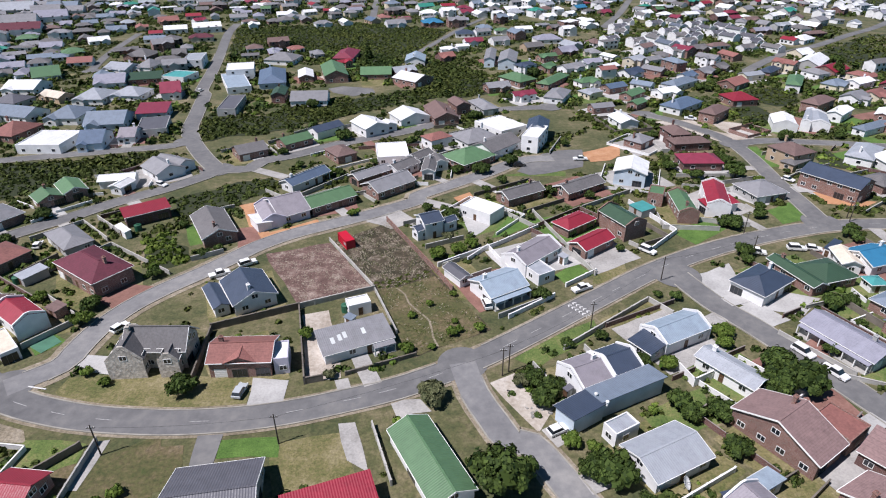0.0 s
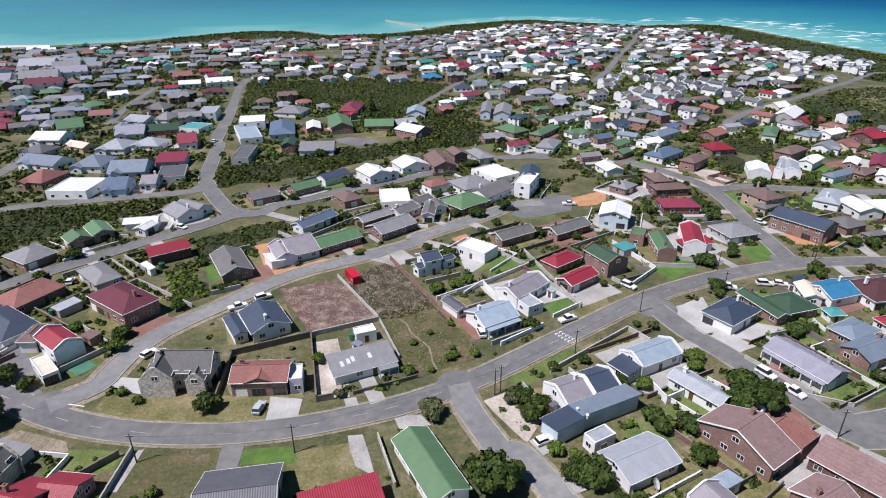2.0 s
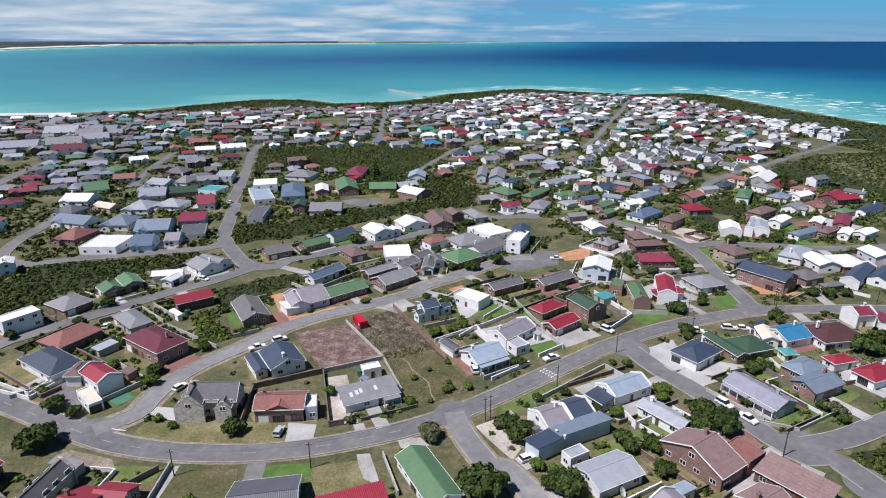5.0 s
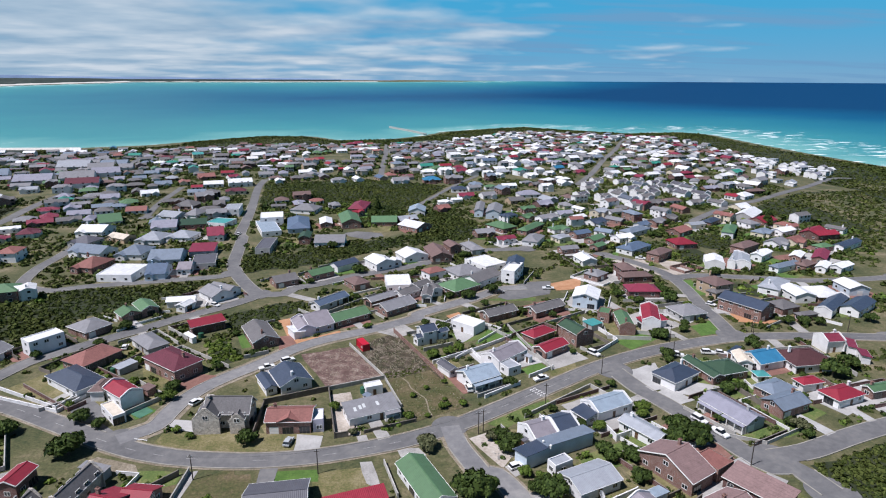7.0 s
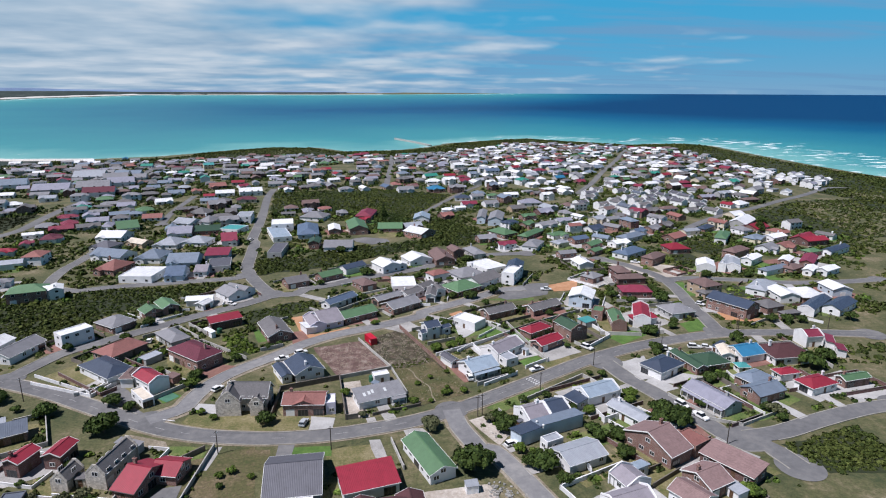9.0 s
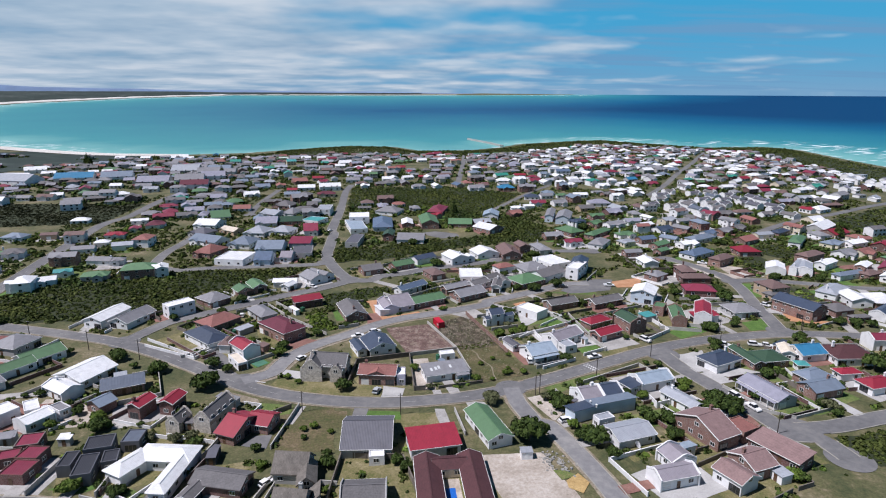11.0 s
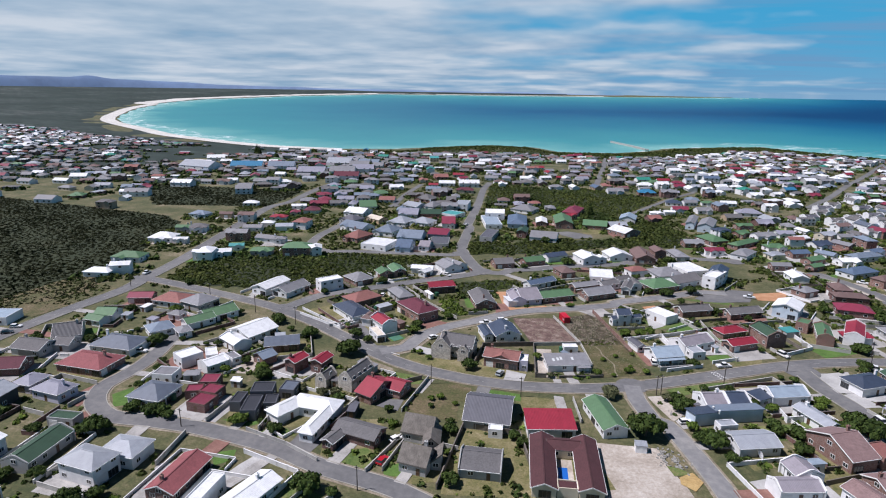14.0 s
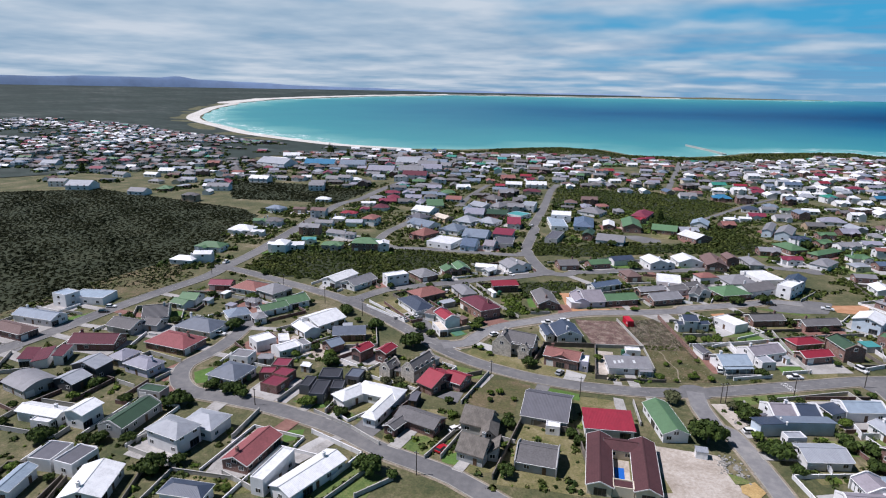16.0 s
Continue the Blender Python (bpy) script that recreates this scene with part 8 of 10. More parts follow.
car(-32.4, 85.2, 80, "silver")
car(-48.2, 128.1, 30, "white", "pickup")
car(-42.4, 133.1, 32, "white", "suv")
car(-63.9, 106.6, 60, "white", "car")
car(41.3, 117.5, 25, "white", "pickup")
car(63.4, 135.0, -50, "white", "suv")
car(26.3, 72.8, 25, "white", "car")
car(81.3, 91.8, -64, "white", "suv")
car(84.0, 85.3, -64, "white", "pickup")
car(92.2, 132.9, -20, "white", "suv")
car(103.8, 134.4, -10, "white", "suv")
car(108.5, 134.1, -20, "white", "car")
car(17.6, 112.1, 100, "white", "suv")
car(61.5, 203.0, 0, "white", "pickup")
car(38.3, 198.2, 10, "black", "suv")
car(127.1, 180.8, -50, "white", "car")
car(120.9, 248.8, -20, "white", "pickup")
car(-49.8, 25.9, 80, "red", "car")
car(-159.6, 58.0, 20, "white", "suv")
car(-230.2, 134.9, 100, "white", "pickup")
car(-221.0, 54.5, 40, "black", "car")
car(-223.5, 60.0, 30, "white", "car")
car(-102.4, 145.7, 100, "white", "car")
car(-83.6, 186.4, -30, "white", "car")
car(-50.3, 36.4, 60, "white", "car")
car(-108.0, 307.2, 80, "white", "car")


# ---- utility poles and street lamps ----
def utility_pole(x, y, height, lean=0):
    e = new("utility_pole")
    e.matrix_basis = pose(x, y, gz(x, y), lean, 0, 0)
    tagged(e, "dark creosoted wooden utility pole on the verge", "utility pole", "poles along the streets")
    n = 8
    v = [((0.15 - 0.05 * k) * math.cos(a), (0.15 - 0.05 * k) * math.sin(a), -0.3 if k == 0 else height) for k in (0, 1) for a in [i * math.tau / n for i in range(n)]]
    f = [tuple(range(n - 1, -1, -1)), tuple(range(n, 2 * n))] + [(i, (i + 1) % n, n + (i + 1) % n, n + i) for i in range(n)]
    mesh_object("pole", v, f, "pole_wood", e)
    v, f = [], []
    box(v, f, -0.7, 0.7, -0.06, 0.06, height - 0.7, height - 0.56)
    mesh_object("cross_arm", v, f, "pole_wood", e)
    for x_ in (-0.6, -0.2, 0.2, 0.6):
        v, f = [], []
        box(v, f, x_ - 0.04, x_ + 0.04, -0.04, 0.04, height - 0.56, height - 0.4)
        mesh_object("insulator", v, f, "trim_white", e)


for x_, y_, h_ in ((-52.3, 71.0, 7), (-22.6, 72.2, 7), (18.3, 87.9, 7), (19.7, 89.0, 7), (39.7, 102.5, 7), (62.0, 120.9, 7), (89.6, 130.4, 7), (85.2, 71.5, 7),
                   (129.4, 152.5, 6), (-175.9, 116.4, 7), (-145.0, 106.9, 8), (-121.6, 100.9, 8), (-221.5, 115.9, 7), (-110.7, 22.4, 6), (-51.0, 13.4, 7), (94.2, 144.2, 7), (128.6, 150.0, 6), (166.3, 151.2, 7)):
    utility_pole(x_, y_, h_)


def cable(a, b, sag):
    """One sagging wire between two pole tops."""
    (ax, ay, ah), (bx, by, bh) = a, b
    v, f = [], []
    for k in range(9):
        t = k / 8
        p_ = Vector((ax + (bx - ax) * t, ay + (by - ay) * t, ah + (bh - ah) * t - sag * 4 * t * (1 - t)))
        for i in range(3):
            g = i * math.tau / 3
            v.append((p_.x, p_.y + 0.018 * math.cos(g), p_.z + 0.018 * math.sin(g)))
    for k in range(8):
        f += [(3 * k + i, 3 * k + (i + 1) % 3, 3 * k + 3 + (i + 1) % 3, 3 * k + 3 + i) for i in range(3)]
    ob = mesh_object("overhead_cable", v, f, "rubber")
    tagged(ob, "thin dark overhead cable between utility poles", "cable", "overhead cables")


for a_, b_ in (((-52.3, 71.0, 6.4), (-22.6, 72.2, 6.4)), ((-22.6, 72.2, 6.4), (18.3, 87.9, 6.4)), ((19.7, 89.0, 6.4), (39.7, 102.5, 6.4)), ((39.7, 102.5, 6.4), (62.0, 120.9, 6.4)),
               ((62.0, 120.9, 6.4), (89.6, 130.4, 6.4)), ((-175.9, 116.4, 6.4), (-145.0, 106.9, 7.4)), ((-145.0, 106.9, 7.4), (-121.6, 100.9, 7.4))):
    cable(a_, b_, 0.7)


# ---- trees and garden shrubs ----
def crown_mesh(seed, material, per=2100):
    rng = np.random.default_rng(seed)
    n = 15
    c = np.zeros((n, 3))
    a = np.arange(n) * 2.4 + rng.uniform(-0.3, 0.3, n)
    r = np.sqrt((np.arange(n) + 0.3) / n) * 0.64
    c[:, 0], c[:, 1], c[:, 2] = r * np.cos(a), r * np.sin(a), 0.42 + 0.30 * (1 - r) + rng.uniform(-0.08, 0.1, n)
    rad = rng.uniform(0.27, 0.44, n)
    v, q = leaf_quads(rng, c, rad, rad * 0.85, per // n, 0.125 * (2800 / per) ** 0.45)
    vi, qi = leaf_quads(rng, c, rad * 0.8, rad * 0.7, 16, 0.5, 0.15)
    v, q = np.vstack([v, vi]), np.vstack([q, qi + len(v)])
    v2, q2 = leaf_quads(rng, c - np.array([0, 0, 0.02]), rad * 0.95, -rad * 0.5, per // n // 4, 0.15)
    return fast_mesh("crown", np.vstack([v, v2]), np.vstack([q, q2 + len(v)]), material)


CROWNS = {m: [crown_mesh(11 + i, m) for i in range(3)] + [crown_mesh(21 + i, m, 900) for i in range(2)] for m in ("leaf", "leaf_light", "leaf_grey")}


def trunk_made():
    v, f = [], []

    def limb(a, b, r0, r1):
        a, b = Vector(a), Vector(b)
        d = (b - a).normalized()
        s = d.cross(Vector((0.3, 0.9, 0.2))).normalized()
        t = d.cross(s)
        k = len(v)
        for c, r in ((a, r0), (b, r1)):
            for i in range(6):
                g = i * math.tau / 6
                v.append(tuple(c + (s * math.cos(g) + t * math.sin(g)) * r))
        f.extend((k + i, k + (i + 1) % 6, k + 6 + (i + 1) % 6, k + 6 + i) for i in range(6))
    limb((0, 0, -0.1), (0.02, 0, 0.35), 0.075, 0.055)
    for g in range(4):
        limb((0.02, 0, 0.33), (0.38 * math.cos(g * 1.6 + 0.4), 0.38 * math.sin(g * 1.6 + 0.4), 0.62), 0.045, 0.018)
    return v, f, ["bark"], None


TREES = [0]


def tree(x, y, r, kind="leaf", tall=1.0):
    TREES[0] += 1
    e = new("tree" if r > 2.4 else "garden_bush")
    e.location = (x, y, gz(x, y))
    e.rotation_euler.z = TREES[0] * 1.7
    wide = r * (1.12 if r > 2.4 else 1.0)
    e.scale = (wide, wide, r * 1.15 * tall)
    words = {"leaf": "dense dark green", "leaf_light": "fresh green", "leaf_grey": "sparse grey-green"}[kind]
    what = "milkwood tree with a broad rounded crown" if r > 2.4 else "rounded garden bush"
    tagged(e, f"{words} {what}", "tree" if r > 2.4 else "bush", "trees and bushes in the gardens")
    t = new("trunk", shared("trunk", trunk_made))
    t.parent = e
    c = new("crown", CROWNS[kind][TREES[0] % 3 if r > 2.1 else 3 + TREES[0] % 2])
    c.parent = e


D, G_, S = "leaf", "leaf_light", "leaf_grey"
for spot in ((73.1, 87.1, 4, D), (75.0, 81.7, 5, D), (69.3, 80.8, 4, D), (15.1, 61.9, 5.6, D), (33.2, 62.4, 4, D), (30.0, 63.5, 3, D), (49.9, 78.0, 2.8, D), (51.3, 75.1, 2.6, D), (56.6, 75.5, 3.0, D),
             (55.5, 66.7, 2.8, D), (41.0, 98.7, 1.8, D), (33.0, 96.4, 1.8, D), (62.5, 112.7, 1.9, D), (58.7, 114.1, 1.4, D), (67.3, 98.3, 2.6, G_), (97.3, 108.1, 2.8, D),
             (102.1, 108.5, 2.4, D), (86.9, 91.7, 2.2, D), (93.4, 149.7, 2.8, D), (90.2, 149.2, 2.2, D), (103.1, 153.7, 2.0, D), (89.2, 133.0, 2.4, D), (25.2, 80.1, 3.0, D), (24.0, 85.7, 2.6, D)):
    tree(*spot)
for spot in ((27.5, 83.1, 2.6, D), (21.7, 85.0, 2.2, S), (56.2, 136.3, 1.6, D), (122.9, 141.2, 2.6, D), (107.4, 87.0, 2.8, S), (106.1, 89.0, 2.2, D), (44.5, 76.6, 1.2, G_), (27.9, 69.6, 2.2, G_), (46.6, 89.7, 2.4, D),
             (51.9, 88.7, 2.4, G_), (56.1, 157.5, 1.5, D), (-43.7, 85.9, 3.2, D), (-92.8, 97.5, 3.2, D), (-86.2, 94.6, 2.4, D), (-15.8, 88.8, 1.6, S), (-0.7, 96.1, 2.0, G_), (-72.7, 109.1, 2.6, G_),
             (-55.5, 138.5, 2.0, D), (-52.1, 141.4, 1.6, D), (-18.5, 161.1, 1.3, G_), (-87.8, 82.3, 4.4, D), (4.2, 81.7, 3.2, S), (-64.0, 91.6, 1.6, G_), (-59.3, 88.6, 1.5, G_)):
    tree(*spot)
for spot in ((-87.7, 82.4, 4.8, D), (-128.7, 99.5, 3.2, D), (-109.6, 91.6, 3.4, D), (-159.5, 65.1, 3.6, D), (-95.9, 30.2, 2.6, G_), (-89.7, 52.2, 2.2, S), (-81.9, 51.6, 2.4, S), (-78.0, 53.6, 2.4, S), (-106.2, 56.0, 3.2, D),
             (-137.4, 72.7, 2.0, D), (-118.1, 63.2, 2.2, D), (-149.8, 103.3, 2.0, D), (-93.7, 101.0, 2.0, D), (-86.6, 96.5, 1.7, D), (-115.4, 111.8, 1.4, D), (-130.2, 24.7, 2.6, D), (-124.1, 24.7, 2.8, D), (-120.9, 26.3, 2.6, D),
             (-58.4, 50.1, 1.8, D), (-54.3, 42.9, 1.8, G_), (-46.2, 62.5, 1.6, G_), (-48.7, 60.8, 1.4, G_), (-40.7, 60.3, 1.2, G_), (-197.8, 128.8, 2.6, D)):
    tree(*spot)
for spot in ((-131.3, 12.6, 3.8, D), (-133.4, 10.2, 2.8, D), (-110.4, -14.8, 4.2, D), (-149.3, -18.3, 3.4, D), (-148.4, -15.8, 2.4, D), (-127.5, -8.3, 2.6, D), (-134.5, -11.3, 2.6, D), (-62.4, 8.7, 4.0, D), (-55.7, 9.5, 2.0, D), (-159.3, 66.6, 3.6, D),
             (-173.0, 65.2, 2.8, D), (-97.1, 29.0, 2.6, G_), (-123.1, 26.9, 2.6, D), (-130.8, 27.4, 2.4, D), (-244.2, 34.0, 2.0, D), (-207.8, 56.5, 1.8, D), (-130.6, 102.4, 2.8, D), (-109.5, 92.1, 3.4, D), (-119.7, 94.4, 1.8, D), (-127.9, 36.5, 2.0, D), (-164.2, 90.4, 1.6, D), (-101.6, 45.0, 2.6, D), (-138.3, -13.2, 2.2, D)):
    tree(*spot)
for spot in ((-46.4, 275.0, 3.4, D), (-27.0, 230.4, 3.2, D), (24.4, 192.5, 3.2, D), (35.6, 200.6, 3.0, D), (16.0, 193.8, 2.4, D), (-17.7, 161.3, 1.8, G_), (-25.3, 193.5, 2.2, D), (-39.9, 201.2, 2.0, D), (0.5, 225.2, 2.4, D), (4.8, 163.6, 2.2, D), (9.9, 163.5, 1.6, D), (44.7, 173.8, 2.6, D),
             (56.7, 170.0, 2.2, D), (30.3, 183.9, 2.2, D), (24.2, 176.7, 2.0, D), (12.6, 136.9, 2.6, G_), (7.1, 135.0, 2.6, G_), (16.4, 139.9, 2.4, G_), (10.2, 144.4, 2.2, S), (27.5, 254.7, 3.2, D), (67.0, 332.8, 3.4, D), (59.1, 218.7, 2.2, D), (35.3, 156.1, 1.6, D)):
    tree(*spot)
for spot in ((149.2, 223.4, 3.0, D), (92.5, 148.6, 3.4, D), (88.3, 132.3, 3.0, D), (104.0, 154.6, 2.4, D), (125.4, 143.9, 2.4, D), (137.6, 117.5, 4.6, D), (146.3, 122.4, 4.0, D), (148.4, 160.2, 2.8, D), (154.0, 159.3, 3.0, D), (160.2, 159.1, 2.6, D), (182.5, 161.2, 3.2, D), (97.3, 184.7, 2.6, D),
             (112.9, 190.2, 3.2, D), (112.6, 202.5, 2.6, D), (94.7, 187.0, 2.0, G_), (92.1, 200.3, 2.2, D), (172.8, 224.6, 2.4, D), (130.2, 187.5, 1.6, D), (141.7, 142.7, 1.8, D), (-109.8, 163.2, 3.0, D), (-112.5, 148.0, 2.4, D), (-129.1, 138.5, 2.4, D), (-99.4, 173.6, 1.4, D), (-66.3, 156.0, 1.8, D)):
    tree(*spot)

for spot in ((-124.1, 67.1, 2.0, D), (-117.5, 24.7, 2.4, D), (-153.0, 71.9, 1.6, D), (-106.9, 33.3, 1.4, D), (87.2, 128.2, 2.3, D), (107.5, 83.3, 2.0, D), (122.9, 138.0, 2.0, D), (126.7, 116.0, 1.8, D),
             (-47.3, 56.6, 1.2, D), (-38.8, 50.1, 1.4, D)):
    tree(*spot)


# yards, and small shrubs round the houses
TOWN = [(o.location.x, o.location.y) for o in scene.objects if o.type == "EMPTY" and o.name.startswith("house")]
for i, (x_, y_) in enumerate(TOWN):
    rnd = random.Random(900 + i)
    kind = rnd.choice(("dry_lawn", "dry_lawn", "lawn", "dry_lawn", "sand_lot", "bright_lawn", "lawn", "paving", "red_paving"))
    far_off = math.hypot(x_, y_ + 60) > 330
    if x_ > 10:
        kind = rnd.choice(("dry_lawn", "lawn", "lawn", "bright_lawn", "white_paving", "paving", "dry_lawn", "red_paving"))
    if not far_off and kind != "paving" and rnd.random() < (0.15 if x_ > 10 else 0.45):
        continue
    if inside(((-45, 140), (-22, 152), (-6, 160), (8, 130), (22, 100), (2, 90), (-30, 110)), x_, y_):
        continue
    if y_ < 130 and -90 < x_ < 15:
        kind = "dry_lawn"
    turn = 25 if x_ > -100 else 10
    yard(kind, x_ + rnd.uniform(-2, 2), y_ + rnd.uniform(-2, 2), turn + rnd.uniform(-8, 8), rnd.uniform(14, 20), rnd.uniform(13, 19))


def in_foot(x, y, grow, but=()):
    """Which points lie within a house's outline, grown by some metres."""
    hit = np.zeros(np.shape(x), bool)
    for i, (hx, hy, t, lx, ly, *_r) in enumerate(FOOT):
        if i in but:
            continue
        c, s = math.cos(radians(t)), math.sin(radians(t))
        u, w_ = (x - hx) * c + (y - hy) * s, -(x - hx) * s + (y - hy) * c
        hit |= (np.abs(u) < lx / 2 + grow) & (np.abs(w_) < ly / 2 + grow)
    return hit


# scrub between the back street and the houses beyond
THICK = "tall green coastal bush between streets and houses"
bush(THICK, 2.3, 1.9, 46, "leaf_olive", (-93.0, 260.2), (-89.2, 270.3), (-65.2, 263.7), (-51.9, 279.0), (-38.4, 284.3), (-17.5, 294.9), (-5.0, 288.3), (-9.5, 277.6), (-29.3, 262.6), (-33.3, 258.2), (-45.6, 252.3), (-62.0, 237.8), (-74.1, 236.8), (-84.4, 230.4), gaps=-3.0, clear=in_foot)
bush(THICK, 2.3, 1.9, 46, "leaf_olive", (-5.0, 288.3), (2.4, 306.8), (6.3, 314.2), (7.1, 367.5), (23.1, 359.9), (40.0, 337.3), (40.6, 297.5), (25.5, 288.9), (14.6, 291.8), (3.5, 283.4), gaps=-3.0, clear=in_foot)
bush(THICK, 2.3, 1.9, 46, "leaf", (-38.1, 391.2), (-12.9, 386.1), (-6.4, 368.2), (-9.0, 352.1), (-32.2, 356.5), gaps=-3.0, clear=in_foot)
bush("low dark shrubs on an overgrown plot", 1.5, 0.55, 24, "leaf_olive", (-21.1, 144.2), (-7.1, 155.4), (6.0, 126.6), (-2.6, 121.1), (-8.8, 120.8), gaps=0.1, floor=False)
patch("rough_grass", (-258, 150), (-256, 134), (-246, 116), (-229, 112), (-226, 84), (-228, 70), (-249, 72), (-252, 44), (-249, 16), (-256, 16), (-262, 80), label="rough dry ground between scrub and road")
bush("low dry scrub beside the road", 2.4, 1.1, 30, "leaf_olive", (-258, 150), (-256, 134), (-246, 116), (-229, 112), (-226, 84), (-228, 70), (-249, 72), (-252, 44), (-249, 16), (-256, 16), (-262, 80), gaps=-1.2, clear=in_foot, floor=False)
bush("low green scrub on an empty plot", 2.6, 1.3, 36, "leaf_olive", (168.3, 297.8), (195.4, 298.8), (182.4, 272.4), (169.0, 266.9), (161.6, 275.6), gaps=-0.6, clear=in_foot)
bush("low green scrub on an empty plot", 2.6, 1.2, 36, "leaf_olive", (147.6, 268.0), (159.3, 270.7), (160.3, 251.9), (148.3, 238.4), (142.6, 249.2), gaps=-0.6, clear=in_foot)
bush("low green scrub on an empty plot", 2.6, 1.2, 36, "leaf_light", (148.8, 208.0), (158.0, 207.6), (156.0, 188.5), (147.2, 195.1), gaps=-0.4, clear=in_foot)
for spot in ((-46.8, 276.9, 3.2, D), (-86.0, 353.9, 3.2, D), (-27.2, 230.1, 3.6, D), (27.0, 255.0, 3.0, D), (65.4, 330.5, 4.2, D), (34.9, 199.8, 3.4, D), (23.3, 192.8, 3.2, D), (-1.4, 222.5, 2.6, D), (2.6, 231.6, 2.4, D), (9.8, 214.6, 2.6, D), (15.8, 218.7, 2.2, D),
             (46.4, 284.3, 3.0, D), (-48.6, 214.7, 2.4, D), (-13.6, 202.2, 2.2, D), (-28.0, 193.0, 2.6, G_), (15.3, 193.3, 2.2, D), (144.7, 296.3, 3.2, D), (200.4, 283.9, 3.0, D), (147.5, 221.2, 3.0, D), (249.1, 351.4, 4.4, D), (110.5, 184.5, 4.2, D), (95.5, 225.3, 2.8, D), (167.5, 329.4, 3.0, D),
             (125.2, 376.8, 3.0, D), (148.0, 376.7, 2.6, D), (170.3, 221.5, 2.2, D), (112.9, 197.9, 2.6, D), (90.6, 192.6, 3.0, D), (96.2, 273.4, 2.2, G_), (139.4, 326.6, 2.4, D), (148.2, 295.1, 2.6, D), (83.9, 237.0, 1.8, G_), (87.6, 231.9, 1.8, G_)):
    tree(*spot)


def in_any_bush(x, y):
    hit = np.zeros(np.shape(x), bool)
    for p in BUSH:
        hit |= inside(p, x, y)
    return hit


EMPTY_PLOTS = (((-45, 140), (-22, 152), (-6, 160), (8, 130), (22, 100), (2, 90), (-26, 108)), ((-2, 28), (-2, 60), (24, 64), (38, 30)))
HEDGE = []
FRONT_LAWNS = [((-68.9, 87.6), (-67.7, 91.7), (-49.3, 89.9), (-31.2, 90.1), (-13.1, 88.6), (-12.7, 83.7), (-30.0, 80.6), (-53.1, 81.0), (-64.9, 83.4)), ((-55.9, 75.6), (-8.3, 76.5), (-3.6, 61.6), (-56.2, 63.9))]
OPEN_PLOTS = ((-66.4, 58.3), (42.6, 65.4), (49.5, 46.7), (-25, 32), (-29, 57), (4, 66), (-33, 94), (-55, 95), (-49, 98), (-37, 114), (-11, 98), (-11, 56))


def plot_bounds():
    """Walls and fences round the plots, open to the street."""
    done = []
    for i, (x, y, turn, lx, ly, near, first) in enumerate(FOOT):
        if not first or math.hypot(x - 5, y + 40) > 300 or any(math.hypot(x - a, y - b) < 6 for a, b in OPEN_PLOTS):
            continue
        rnd = random.Random(4000 + i)
        ax, ay = lx / 2 + rnd.uniform(2.5, 5.0), ly / 2 + rnd.uniform(3.5, 6.5)
        m = pose(x, y, 0, 0, 0, turn)
        style = rnd.choice((("concrete", 1.4, "grey concrete panel garden wall"), ("wall_white", 1.1, "white plastered garden wall"), ("fence_board", 1.3, "weathered dark board fence"), ("wall_white", 0.9, "low white plastered garden wall"),
                            ("concrete", 1.2, "grey concrete panel garden wall"), ("wall_dbrick", 1.3, "dark brick garden wall")))
        e = None
        corners = [(-ax, -ay), (ax, -ay), (ax, ay), (-ax, ay)]
        for (x0, y0), (x1, y1) in zip(corners, corners[1:] + corners[:1]):
            n = max(3, int(math.hypot(x1 - x0, y1 - y0) / 1.0))
            pts = [(m @ Vector((x0 + (x1 - x0) * j / n, y0 + (y1 - y0) * j / n, 0))).xy for j in range(n + 1)]
            px, py = np.array([p.x for p in pts]), np.array([p.y for p in pts])
            ok = ~on_roads(px, py, 1.3) & ~in_foot(px, py, 0.6)
            for plot in EMPTY_PLOTS + tuple(BUSH):
                ok &= ~inside(plot, px, py)
            for dx, dy, dt, da, db in done:
                c, s = math.cos(radians(dt)), math.sin(radians(dt))
                ok &= ~((np.abs((px - dx) * c + (py - dy) * s) < da + 0.8) & (np.abs(-(px - dx) * s + (py - dy) * c) < db + 0.8))
            if rnd.random() < 0.38:
                continue
            j = 0
            while j <= n:
                if not ok[j]:
                    j += 1
                    continue
                k = j
                while k < n and ok[k + 1]:
                    k += 1
                if k - j >= 3:
                    a, b = pts[j], pts[k]
                    if e is None:
                        e = new("garden_wall")
                        e.location = (x, y, gz(x, y))
                        tagged(e, style[2] + " round a house plot", "garden wall", "boundary walls of the plots")
                    d = b - a
                    t = style[1]
                    v, f = extruded([(-0.09, -0.4), (0.09, -0.4), (0.09, t), (0.13, t), (0.13, t + 0.06), (-0.13, t + 0.06), (-0.13, t), (-0.09, t)], 0, d.length)
                    mesh_object("wall_run", v, f, style[0], e, pose(a.x - x, a.y - y, 0, 0, 0, math.degrees(math.atan2(d.y, d.x))))
                    if rnd.random() < 0.5:
                        side = Vector((-d.y, d.x)).normalized()
                        for t in range(int(d.length / 1.3)):
                            if rnd.random() < 0.72:
                                HEDGE.append((*(a + d * ((t + 0.5) * 1.3 / d.length) + side * rnd.uniform(0.7, 1.3)), rnd.uniform(0.5, 1.25)))
                j = k + 1
        done.append((x, y, turn, ax, ay))


plot_bounds()


